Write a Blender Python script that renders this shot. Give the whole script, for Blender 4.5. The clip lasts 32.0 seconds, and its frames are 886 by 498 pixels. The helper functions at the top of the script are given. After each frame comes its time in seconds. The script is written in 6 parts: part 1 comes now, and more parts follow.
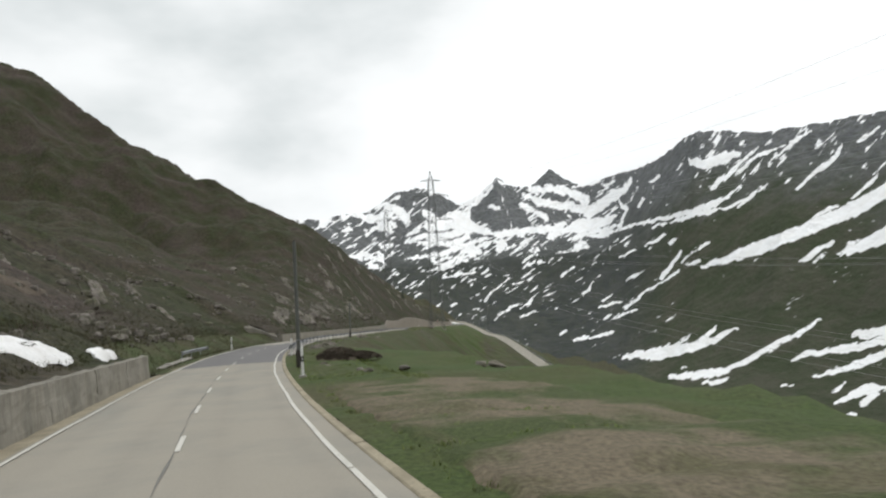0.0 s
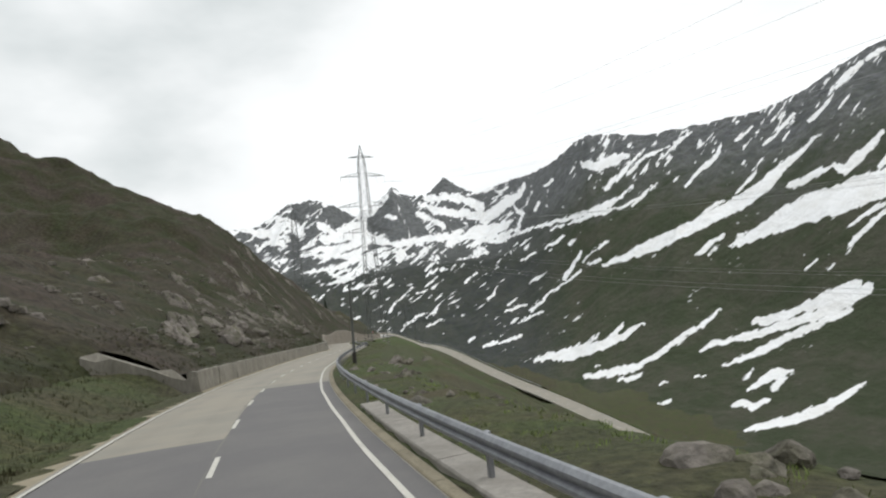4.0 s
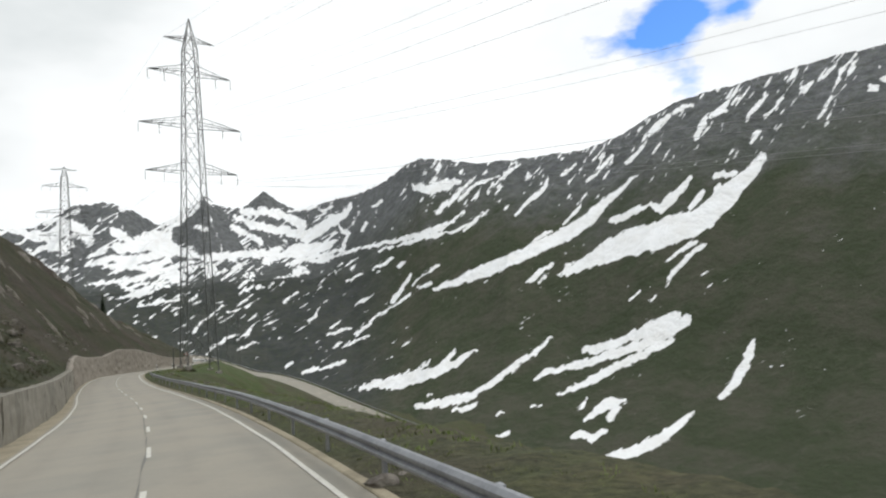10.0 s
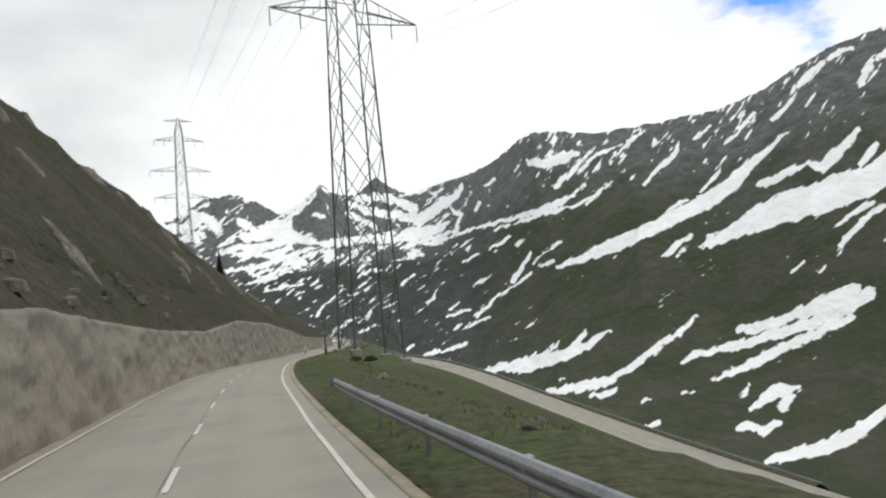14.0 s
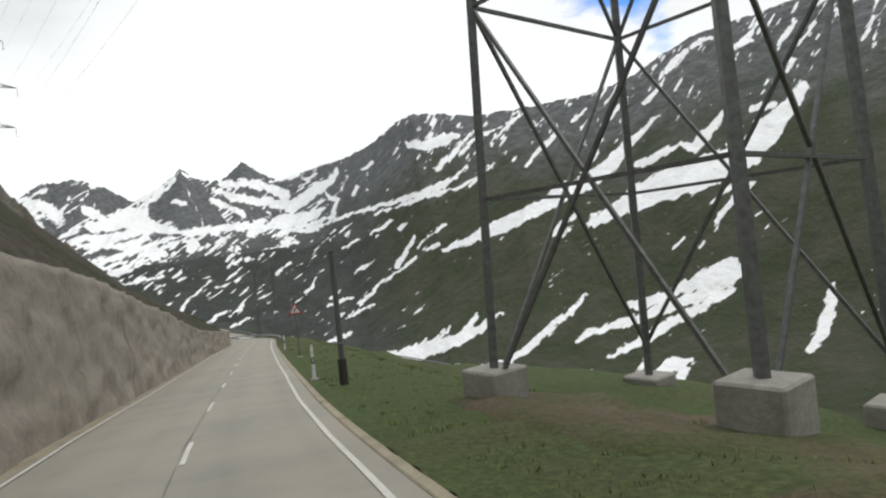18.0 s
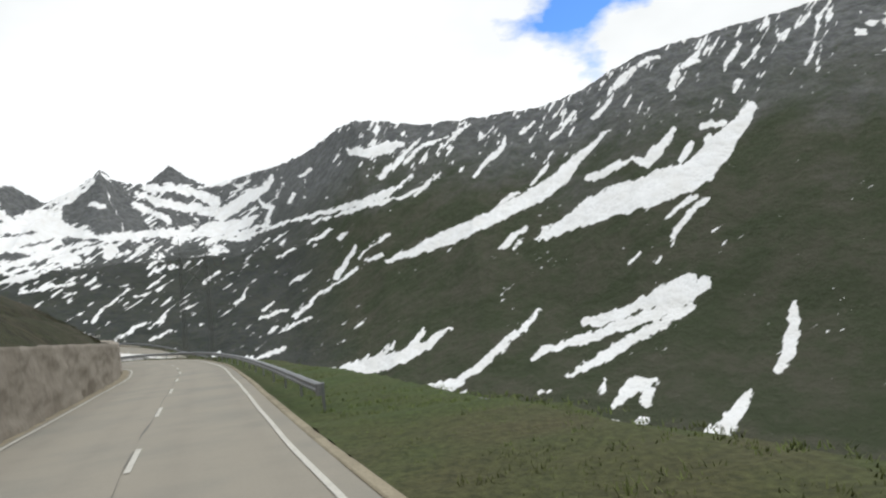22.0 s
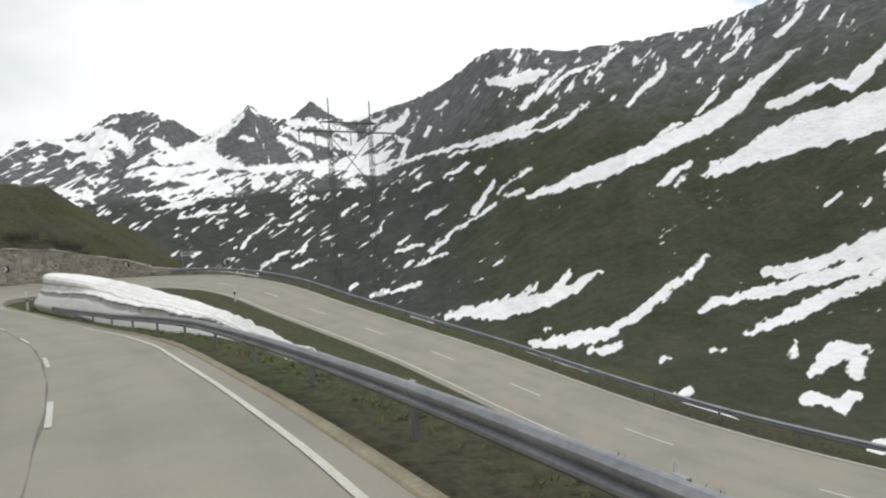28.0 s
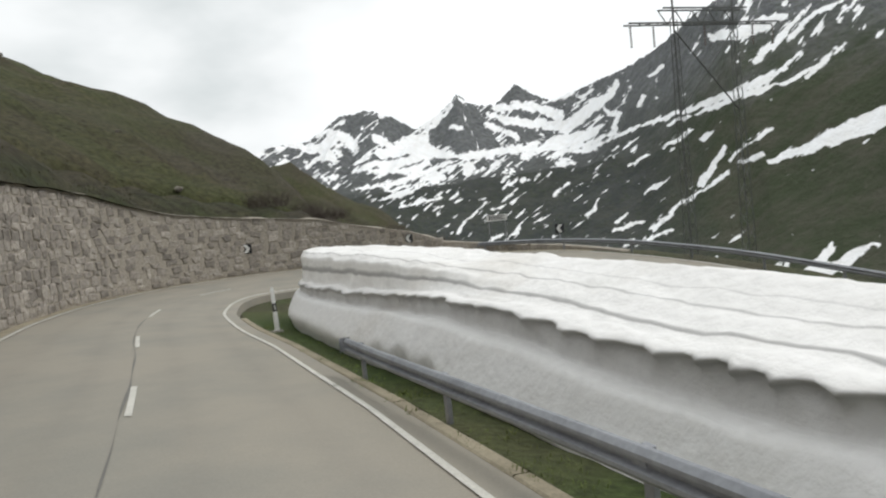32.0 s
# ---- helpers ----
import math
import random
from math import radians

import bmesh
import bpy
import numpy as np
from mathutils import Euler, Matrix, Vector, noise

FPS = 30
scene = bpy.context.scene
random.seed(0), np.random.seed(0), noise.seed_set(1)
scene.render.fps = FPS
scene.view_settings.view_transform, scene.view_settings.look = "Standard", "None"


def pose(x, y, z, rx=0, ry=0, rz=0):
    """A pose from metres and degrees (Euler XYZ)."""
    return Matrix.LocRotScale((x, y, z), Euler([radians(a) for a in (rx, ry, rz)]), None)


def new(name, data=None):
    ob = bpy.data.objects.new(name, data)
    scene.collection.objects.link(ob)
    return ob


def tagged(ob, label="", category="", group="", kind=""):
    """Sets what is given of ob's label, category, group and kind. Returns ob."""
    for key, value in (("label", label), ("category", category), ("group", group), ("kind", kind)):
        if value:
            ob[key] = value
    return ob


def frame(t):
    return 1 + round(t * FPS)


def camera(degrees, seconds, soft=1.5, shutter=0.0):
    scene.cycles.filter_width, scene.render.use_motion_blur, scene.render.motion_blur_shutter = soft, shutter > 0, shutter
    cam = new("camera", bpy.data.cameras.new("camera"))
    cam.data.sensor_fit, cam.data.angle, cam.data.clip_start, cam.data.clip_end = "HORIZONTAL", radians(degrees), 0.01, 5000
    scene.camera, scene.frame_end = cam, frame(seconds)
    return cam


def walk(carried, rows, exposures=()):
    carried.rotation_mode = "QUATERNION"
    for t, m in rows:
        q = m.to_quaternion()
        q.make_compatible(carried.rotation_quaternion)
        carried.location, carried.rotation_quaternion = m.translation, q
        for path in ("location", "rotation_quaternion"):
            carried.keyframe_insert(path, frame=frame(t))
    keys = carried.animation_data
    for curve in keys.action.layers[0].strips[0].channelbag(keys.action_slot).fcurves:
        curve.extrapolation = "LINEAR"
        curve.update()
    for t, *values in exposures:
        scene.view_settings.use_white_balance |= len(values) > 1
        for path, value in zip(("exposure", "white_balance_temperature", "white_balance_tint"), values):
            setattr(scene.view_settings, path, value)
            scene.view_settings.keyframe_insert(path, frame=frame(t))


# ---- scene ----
cam = camera(71.0, 32.0, soft=2.2)
PATH = [
    (0.0, pose(50.306, -87.549, 8.523, 91.52, 2.79, 17.34)),
    (0.5, pose(45.137, -80.766, 7.718, 91.57, 2.92, 16.90)),
    (1.0, pose(40.061, -73.938, 6.978, 91.71, 3.34, 16.09)),
    (1.5, pose(35.108, -67.073, 6.258, 91.76, 3.82, 15.07)),
    (2.0, pose(30.349, -60.156, 5.569, 91.88, 4.40, 13.53)),
    (2.5, pose(25.844, -53.165, 4.900, 91.93, 4.97, 12.03)),
    (3.0, pose(21.500, -46.113, 4.254, 92.03, 5.49, 10.45)),
    (3.5, pose(17.304, -38.989, 3.611, 91.92, 5.67, 9.00)),
    (4.0, pose(13.367, -31.647, 2.978, 91.91, 5.67, 7.67)),
    (4.5, pose(9.701, -24.053, 2.322, 91.97, 5.52, 6.29)),
    (5.0, pose(6.262, -16.230, 1.606, 92.05, 5.28, 4.66)),
    (5.5, pose(3.015, -8.209, 0.835, 92.11, 5.00, 2.63)),
    (6.0, pose(-0.000, -0.000, -0.000, 92.10, 4.74, -0.00)),
    (6.5, pose(-2.760, 8.373, -0.821, 91.94, 4.63, -2.97)),
    (7.0, pose(-5.339, 16.843, -1.628, 91.76, 4.57, -5.25)),
    (7.5, pose(-7.657, 25.475, -2.443, 91.69, 4.25, -7.15)),
    (8.0, pose(-9.780, 34.244, -3.197, 91.87, 4.10, -8.36)),
    (8.5, pose(-11.751, 43.093, -3.952, 92.08, 3.92, -9.21)),
    (9.0, pose(-13.642, 51.951, -4.723, 92.36, 3.63, -9.61)),
    (9.5, pose(-15.531, 60.755, -5.515, 92.61, 3.41, -9.66)),
    (10.0, pose(-17.504, 69.458, -6.321, 92.93, 2.98, -9.26)),
    (10.5, pose(-19.613, 78.047, -7.139, 93.19, 2.64, -8.28)),
    (11.0, pose(-21.884, 86.558, -7.991, 93.44, 2.43, -6.88)),
    (11.5, pose(-24.323, 95.044, -8.897, 93.61, 2.23, -5.19)),
    (12.0, pose(-26.959, 103.543, -9.844, 93.64, 2.21, -3.18)),
    (12.5, pose(-29.800, 112.082, -10.782, 93.44, 2.40, -1.56)),
    (13.0, pose(-32.810, 120.680, -11.616, 93.06, 2.93, -0.39)),
    (13.5, pose(-35.903, 129.271, -12.449, 92.52, 3.76, 0.41)),
    (14.0, pose(-39.019, 137.828, -13.238, 91.99, 4.45, 0.77)),
    (14.5, pose(-42.105, 146.351, -14.007, 91.25, 5.38, 0.74)),
    (15.0, pose(-45.081, 154.863, -14.748, 90.57, 6.14, 0.26)),
    (15.5, pose(-47.892, 163.380, -15.478, 89.99, 6.72, -0.69)),
    (16.0, pose(-50.513, 171.912, -16.199, 89.60, 7.09, -2.12)),
    (16.5, pose(-52.928, 180.466, -16.917, 89.46, 7.22, -4.07)),
    (17.0, pose(-55.105, 189.061, -17.716, 89.64, 7.09, -6.56)),
    (17.5, pose(-57.047, 197.747, -18.613, 89.82, 6.44, -8.98)),
    (18.0, pose(-58.728, 206.444, -19.501, 89.87, 5.80, -10.94)),
    (18.5, pose(-60.098, 215.157, -20.406, 89.97, 5.77, -12.50)),
    (19.0, pose(-61.271, 223.858, -21.389, 90.09, 5.66, -13.56)),
    (19.5, pose(-62.281, 232.526, -22.194, 90.33, 5.23, -14.37)),
    (20.0, pose(-63.190, 241.136, -23.005, 90.54, 4.91, -14.98)),
    (20.5, pose(-64.084, 249.686, -23.809, 90.71, 4.82, -15.62)),
    (21.0, pose(-65.016, 258.172, -24.599, 90.76, 4.72, -16.20)),
    (21.5, pose(-65.936, 266.585, -25.387, 90.80, 4.65, -16.74)),
    (22.0, pose(-66.744, 274.910, -26.202, 90.76, 4.42, -17.05)),
    (22.5, pose(-67.508, 283.121, -26.935, 90.77, 4.31, -17.24)),
    (23.0, pose(-68.248, 291.137, -27.620, 90.63, 4.03, -17.19)),
    (23.5, pose(-68.907, 298.883, -28.343, 90.36, 3.76, -17.05)),
    (24.0, pose(-69.557, 306.313, -29.061, 89.86, 3.62, -16.71)),
    (24.5, pose(-70.255, 313.398, -29.779, 89.23, 3.41, -16.02)),
    (25.0, pose(-71.013, 320.125, -30.417, 88.62, 3.29, -15.19)),
    (25.5, pose(-71.814, 326.464, -31.020, 88.03, 3.22, -14.20)),
    (26.0, pose(-72.637, 332.388, -31.585, 87.49, 3.16, -13.01)),
    (26.5, pose(-73.483, 337.882, -32.113, 86.99, 3.08, -11.58)),
    (27.0, pose(-74.397, 342.958, -32.589, 86.54, 2.95, -9.89)),
    (27.5, pose(-75.481, 347.691, -33.021, 86.25, 2.78, -7.78)),
    (28.0, pose(-76.799, 352.200, -33.431, 85.97, 2.78, -5.27)),
    (28.5, pose(-78.376, 356.565, -33.824, 85.73, 2.75, -2.27)),
    (29.0, pose(-80.202, 360.822, -34.199, 85.52, 2.85, 0.95)),
    (29.5, pose(-82.242, 364.950, -34.565, 85.45, 2.96, 4.23)),
    (30.0, pose(-84.417, 368.911, -34.934, 85.45, 3.44, 6.91)),
    (30.5, pose(-86.673, 372.685, -35.291, 85.45, 3.99, 9.13)),
    (31.0, pose(-88.968, 376.273, -35.640, 85.55, 4.68, 11.01)),
    (31.5, pose(-91.278, 379.719, -35.977, 85.59, 5.48, 12.24)),
    (32.0, pose(-93.615, 383.050, -36.257, 85.82, 6.20, 13.57)),
]
walk(cam, PATH)

# ---- sky and sun: bright broken overcast ----
SUN_AZ, SUN_EL = 60.0, 52.0          # degrees clockwise from +y, above the horizon
world = bpy.data.worlds.new("sky")
scene.world = world
world.use_nodes = True
wn, wl = world.node_tree.nodes, world.node_tree.links
wn.clear()
w_out, w_bg = wn.new("ShaderNodeOutputWorld"), wn.new("ShaderNodeBackground")
w_sky = wn.new("ShaderNodeTexSky")
w_sky.sky_type, w_sky.sun_disc = "NISHITA", False
w_sky.sun_elevation, w_sky.sun_rotation = radians(SUN_EL), radians(SUN_AZ)
w_sky.altitude = 1900
w_dim = wn.new("ShaderNodeMix")
w_dim.data_type, w_dim.blend_type = "RGBA", "MULTIPLY"
w_dim.inputs[0].default_value = 1.0
w_dim.inputs[7].default_value = (0.075, 0.125, 0.185, 1)
w_co, w_map = wn.new("ShaderNodeTexCoord"), wn.new("ShaderNodeMapping")
w_map.inputs["Scale"].default_value = (1.0, 1.0, 2.0)
w_n1, w_n2 = wn.new("ShaderNodeTexNoise"), wn.new("ShaderNodeTexNoise")
w_n1.inputs["Scale"].default_value, w_n1.inputs["Detail"].default_value, w_n1.inputs["Roughness"].default_value = 2.1, 5, 0.5
w_n2.inputs["Scale"].default_value, w_n2.inputs["Detail"].default_value = 5.5, 6
w_tone = wn.new("ShaderNodeValToRGB")          # bright and grey parts of the cloud deck
w_tone.color_ramp.elements[0].position, w_tone.color_ramp.elements[0].color = 0.30, (0.70, 0.75, 0.76, 1)
w_tone.color_ramp.elements[1].position, w_tone.color_ramp.elements[1].color = 0.62, (1.12, 1.15, 1.16, 1)
w_tone.color_ramp.elements.new(0.47).color = (0.98, 1.01, 1.02, 1)
# the deck thickens to grey towards the near side of the valley
w_west = wn.new("ShaderNodeVectorMath")
w_west.operation = "DOT_PRODUCT"
w_west.inputs[1].default_value = (math.sin(radians(-46)) * math.cos(radians(24)), math.cos(radians(-46)) * math.cos(radians(24)), math.sin(radians(24)))
w_thick = wn.new("ShaderNodeMapRange")
w_thick.inputs[1].default_value, w_thick.inputs[2].default_value, w_thick.inputs[3].default_value, w_thick.inputs[4].default_value = 0.80, 0.99, 0.10, -0.09
w_sum = wn.new("ShaderNodeMath")
w_sum.operation = "ADD"
# a gap in the clouds where the blue shows
w_dot = wn.new("ShaderNodeVectorMath")
w_dot.operation = "DISTANCE"
GAP_AZ, GAP_EL = 32.2, 21.0
w_dot.inputs[1].default_value = (math.sin(radians(GAP_AZ)) * math.cos(radians(GAP_EL)), math.cos(radians(GAP_AZ)) * math.cos(radians(GAP_EL)), math.sin(radians(GAP_EL)))
w_add = wn.new("ShaderNodeMath")
w_add.operation = "MULTIPLY_ADD"
w_add.inputs[1].default_value = 0.75
w_gap = wn.new("ShaderNodeMapRange")
w_gap.inputs[1].default_value, w_gap.inputs[2].default_value = 0.36, 0.44
w_mix = wn.new("ShaderNodeMix")
w_mix.data_type = "RGBA"
wl.new(w_co.outputs["Generated"], w_map.inputs["Vector"])
wl.new(w_map.outputs[0], w_n1.inputs["Vector"])
wl.new(w_map.outputs[0], w_n2.inputs["Vector"])
wl.new(w_co.outputs["Generated"], w_west.inputs[0])
wl.new(w_west.outputs["Value"], w_thick.inputs[0])
wl.new(w_n1.outputs["Fac"], w_sum.inputs[0])
wl.new(w_thick.outputs[0], w_sum.inputs[1])
wl.new(w_sum.outputs[0], w_tone.inputs[0])
wl.new(w_co.outputs["Generated"], w_dot.inputs[0])
wl.new(w_n2.outputs["Fac"], w_add.inputs[0])
wl.new(w_dot.outputs["Value"], w_add.inputs[2])
wl.new(w_add.outputs[0], w_gap.inputs[0])
wl.new(w_sky.outputs[0], w_dim.inputs[6])
wl.new(w_gap.outputs[0], w_mix.inputs[0])
wl.new(w_dim.outputs[2], w_mix.inputs[6])
wl.new(w_tone.outputs[0], w_mix.inputs[7])
wl.new(w_mix.outputs[2], w_bg.inputs[0])
w_bg.inputs[1].default_value = 0.95
wl.new(w_bg.outputs[0], w_out.inputs[0])

sun = new("sun", bpy.data.lights.new("sun", "SUN"))
sun.data.energy, sun.data.angle, sun.data.color = 0.9, radians(14), (1.0, 0.97, 0.93)
sun.rotation_euler = (radians(90 - SUN_EL), 0, radians(180 - SUN_AZ))
scene.view_settings.exposure = 0.0


# ---- plan of the road: centre line, going down the pass, round the hairpin and back below ----
UPPER = [(76.0, -123.0, 9.6), (63.0, -106.3, 8.0), (49.4, -88.2, 6.17), (36.3, -70.6, 4.23), (24.0, -52.3, 2.43), (13.0, -33.3, 0.71), (3.9, -13.3, -1.10), (-3.6, 7.4, -3.10),
         (-9.5, 28.6, -5.07), (-14.4, 50.0, -6.94), (-19.1, 71.5, -8.91), (-24.8, 92.8, -11.06), (-31.5, 113.7, -13.29), (-39.0, 134.4, -15.29),
         (-46.3, 155.2, -17.14), (-52.9, 176.2, -18.96), (-58.1, 197.5, -20.97), (-61.8, 219.2, -23.21), (-64.3, 241.1, -25.36),
         (-66.6, 262.9, -27.41), (-68.8, 284.8, -29.42), (-70.7, 306.7, -31.45), (-73.2, 328.6, -33.56), (-77.4, 350.2, -35.61), (-86.4, 370.2, -37.45)]
LOWER = [(-94.5, 382.6, -38.55), (-101.0, 391.1, -39.22), (-105.0, 396.0, -39.45), (-108.6, 400.3, -39.6), (-111.9, 405.0, -39.72), (-114.2, 409.8, -39.85), (-114.8, 413.8, -39.98),
         (-113.4, 417.5, -40.12), (-110.4, 420.6, -40.3), (-105.3, 423.4, -40.5), (-98.5, 423.6, -40.7), (-91.3, 418.3, -41.25), (-83.95, 409.18, -42.4), (-74.3, 396.2, -43.8),
         (-64.07, 378.18, -44.85), (-51.04, 360.99, -45.05), (-41.67, 341.95, -45.05), (-33.31, 325.36, -45.75), (-17.0, 290.4, -47.85),
         (1.04, 250.2, -49.5), (19.69, 212.99, -51.1), (44.24, 158.13, -53.4), (73.2, 91.53, -56.2), (102.67, 18.06, -59.2), (133.1, -70.1, -62.6), (162.6, -158.3, -66.0)]


def spline(points, step):
    """A smooth curve through the points, sampled at even steps along its length."""
    p = np.array(points, float)
    d = np.sqrt(np.linalg.norm(np.diff(p[:, :2], axis=0), axis=1))
    k = np.r_[0, np.cumsum(d)]
    m = np.gradient(p, k, axis=0)
    out = []
    for i in range(len(p) - 1):
        h = k[i + 1] - k[i]
        u = np.linspace(0, 1, 60, endpoint=False)[:, None]
        out.append((2 * u**3 - 3 * u**2 + 1) * p[i] + (u**3 - 2 * u**2 + u) * h * m[i] + (3 * u**2 - 2 * u**3) * p[i + 1] + (u**3 - u**2) * h * m[i + 1])
    out = np.vstack(out + [p[-1:]])
    length = np.r_[0, np.cumsum(np.linalg.norm(np.diff(out[:, :2], axis=0), axis=1))]
    s = np.arange(0, length[-1], step)
    return np.stack([np.interp(s, length, out[:, j]) for j in range(3)], 1)


STEP = 0.5
ROAD = spline(UPPER + LOWER, STEP)
BACK = int(np.argmin(np.hypot(ROAD[:, 0] - 49.4, ROAD[:, 1] + 88.2)))      # where s is 0
S_ROAD = (np.arange(len(ROAD)) - BACK) * STEP
WAY = np.gradient(ROAD[:, :2], axis=0)
WAY /= np.linalg.norm(WAY, axis=1)[:, None]
S_NOSE = float(S_ROAD[np.argmin(np.hypot(ROAD[:, 0] + 112.5, ROAD[:, 1] - 418.6))])   # the tip of the hairpin


def table(x, *pairs):
    return np.interp(x, [p[0] for p in pairs], [p[1] for p in pairs])


def lean(s):
    """Crossfall of the road: it tips towards the inside of the hairpin."""
    return table(s, (484, 0.0), (498, 0.10), (515, 0.11), (545, 0.09), (565, 0.06), (590, 0.0))


def on_road(s, d=0.0, h=0.0, level=False):
    """The place d metres to the right of the centre line at s, h above the road."""
    x, y, z = (np.interp(s, S_ROAD, ROAD[:, j]) for j in range(3))
    a, b = np.interp(s, S_ROAD, WAY[:, 0]), np.interp(s, S_ROAD, WAY[:, 1])
    n = math.hypot(a, b)
    if not level:
        h = h + lean(s) * (1.1 - max(-6.0, min(6.0, d)))
    return Vector((x + d * b / n, y - d * a / n, z + h))


def heading(s):
    """The road's direction at s, degrees to the left of +y."""
    return math.degrees(math.atan2(-np.interp(s, S_ROAD, WAY[:, 0]), np.interp(s, S_ROAD, WAY[:, 1])))


def lane(s):
    """How far the painted carriageway wanders right of the centre line."""
    return table(s, (0, 0.08), (117, 0.1), (150, 0.3), (170, 0.42), (190, 0.42), (212, 0.27), (238, -0.08), (250, -0.16), (266, -0.12), (300, 0.03), (350, -0.08), (410, -0.18), (425, 0.0), (439, 0.27), (455, 0.1), (480, -0.05), (500, -0.1), (520, 0.0))


def widen(s):
    """How far the inner edge swings out before the hairpin's nose."""
    return table(s, (478, 0.0), (496, 0.35), (508, 0.62), (516, 0.5), (526, 0.0))


def left_edge(s):
    return lane(s) - table(s, (0, 3.42), (500, 3.45), (520, 3.95), (550, 3.95), (566, 3.45))


def wall_foot(s):
    """Distance of the wall's foot left of the centre line."""
    return table(s, (498, 4.12), (518, 4.6), (552, 4.6), (568, 4.2))


# ---- materials ----
def shade(name, base, rough=0.8, metal=0.0, dark=0.7, light=1.25, scale=3.0, fine=40.0, bump=0.3, bump_scale=None, second=None, second_at=0.55, stretch=(1, 1, 1), spread=0.12, third=None, third_scale=0.12, third_at=0.56, per_object=0.0, per_island=0.0):
    """A surface with its colour varied at two scales, an optional second and third tone in patches, and fine relief."""
    m = bpy.data.materials.new(name)
    m.use_nodes = True
    n, l = m.node_tree.nodes, m.node_tree.links
    b = n["Principled BSDF"]
    b.inputs["Roughness"].default_value, b.inputs["Metallic"].default_value = rough, metal
    b.inputs["Specular IOR Level"].default_value = 0.3 if not metal else 0.5
    co = n.new("ShaderNodeNewGeometry").outputs["Position"]
    mp = n.new("ShaderNodeMapping")
    mp.inputs["Scale"].default_value = stretch
    l.new(co, mp.inputs[0])

    def noise_node(sc, detail, rough_n=0.6):
        q = n.new("ShaderNodeTexNoise")
        q.inputs["Scale"].default_value, q.inputs["Detail"].default_value, q.inputs["Roughness"].default_value = sc, detail, rough_n
        l.new(mp.outputs[0], q.inputs["Vector"])
        return q.outputs["Fac"]

    def blend(fac, a, c, kind="MIX"):
        q = n.new("ShaderNodeMix")
        q.data_type, q.blend_type = "RGBA", kind
        for sock, v in ((0, fac), (6, a), (7, c)):
            if isinstance(v, (int, float)):
                q.inputs[sock].default_value = v
            elif isinstance(v, tuple):
                q.inputs[sock].default_value = (*v, 1)
            else:
                l.new(v, q.inputs[sock])
        return q.outputs[2]

    def step(fac, at, width):
        q = n.new("ShaderNodeMapRange")
        q.inputs[1].default_value, q.inputs[2].default_value = at - width, at + width
        l.new(fac, q.inputs[0])
        return q.outputs[0]

    big, small = noise_node(scale, 5), noise_node(fine, 4)
    c = base
    if second:
        c = blend(step(big, second_at, spread), base, second)
    if third:
        c = blend(step(noise_node(third_scale, 4), third_at, spread), c, third)
    ramp = n.new("ShaderNodeValToRGB")
    ramp.color_ramp.elements[0].position, ramp.color_ramp.elements[1].position = 0.3, 0.7
    ramp.color_ramp.elements[0].color, ramp.color_ramp.elements[1].color = (dark,) * 3 + (1,), (light,) * 3 + (1,)
    l.new(small, ramp.inputs[0])
    c = blend(1.0, c, ramp.outputs[0], "MULTIPLY")
    if per_object or per_island:
        mr = n.new("ShaderNodeMapRange")
        mr.inputs[3].default_value, mr.inputs[4].default_value = 1 - per_object - per_island, 1 + per_object + per_island
        l.new(n.new("ShaderNodeObjectInfo").outputs["Random"] if per_object else n.new("ShaderNodeNewGeometry").outputs["Random Per Island"], mr.inputs[0])
        cx = n.new("ShaderNodeCombineColor")
        for i in range(3):
            l.new(mr.outputs[0], cx.inputs[i])
        c = blend(1.0, c, cx.outputs[0], "MULTIPLY")
    if isinstance(c, tuple):
        b.inputs["Base Color"].default_value = (*c, 1)
    else:
        l.new(c, b.inputs["Base Color"])
    if bump:
        bp = n.new("ShaderNodeBump")
        bp.inputs["Strength"].default_value, bp.inputs["Distance"].default_value = bump, 0.5 / (bump_scale or fine)
        l.new(noise_node(bump_scale or fine, 6), bp.inputs["Height"])
        l.new(bp.outputs[0], b.inputs["Normal"])
    return m


ASPHALT = shade("worn_light_asphalt", (0.302, 0.278, 0.232), 0.85, scale=0.35, fine=30, dark=0.94, light=1.06, second=(0.255, 0.245, 0.212), bump=0.25, bump_scale=90)
# tyre tracks, a little darker, broken by grain
_n, _l = ASPHALT.node_tree.nodes, ASPHALT.node_tree.links
_at, _nz, _mul, _mx = _n.new("ShaderNodeAttribute"), _n.new("ShaderNodeTexNoise"), _n.new("ShaderNodeMath"), _n.new("ShaderNodeMix")
_at.attribute_name = "wear"
_nz.inputs["Scale"].default_value, _nz.inputs["Detail"].default_value = 0.7, 6
_l.new(_n.new("ShaderNodeNewGeometry").outputs["Position"], _nz.inputs["Vector"])
_mul.operation = "MULTIPLY"
_l.new(_at.outputs["Fac"], _mul.inputs[0])
_l.new(_nz.outputs["Fac"], _mul.inputs[1])
_mx.data_type, _mx.blend_type = "RGBA", "MULTIPLY"
_mx.inputs[7].default_value = (0.88, 0.88, 0.89, 1)
_l.new(_mul.outputs[0], _mx.inputs[0])
_l.new(_n["Principled BSDF"].inputs["Base Color"].links[0].from_socket, _mx.inputs[6])
_l.new(_mx.outputs[2], _n["Principled BSDF"].inputs["Base Color"])
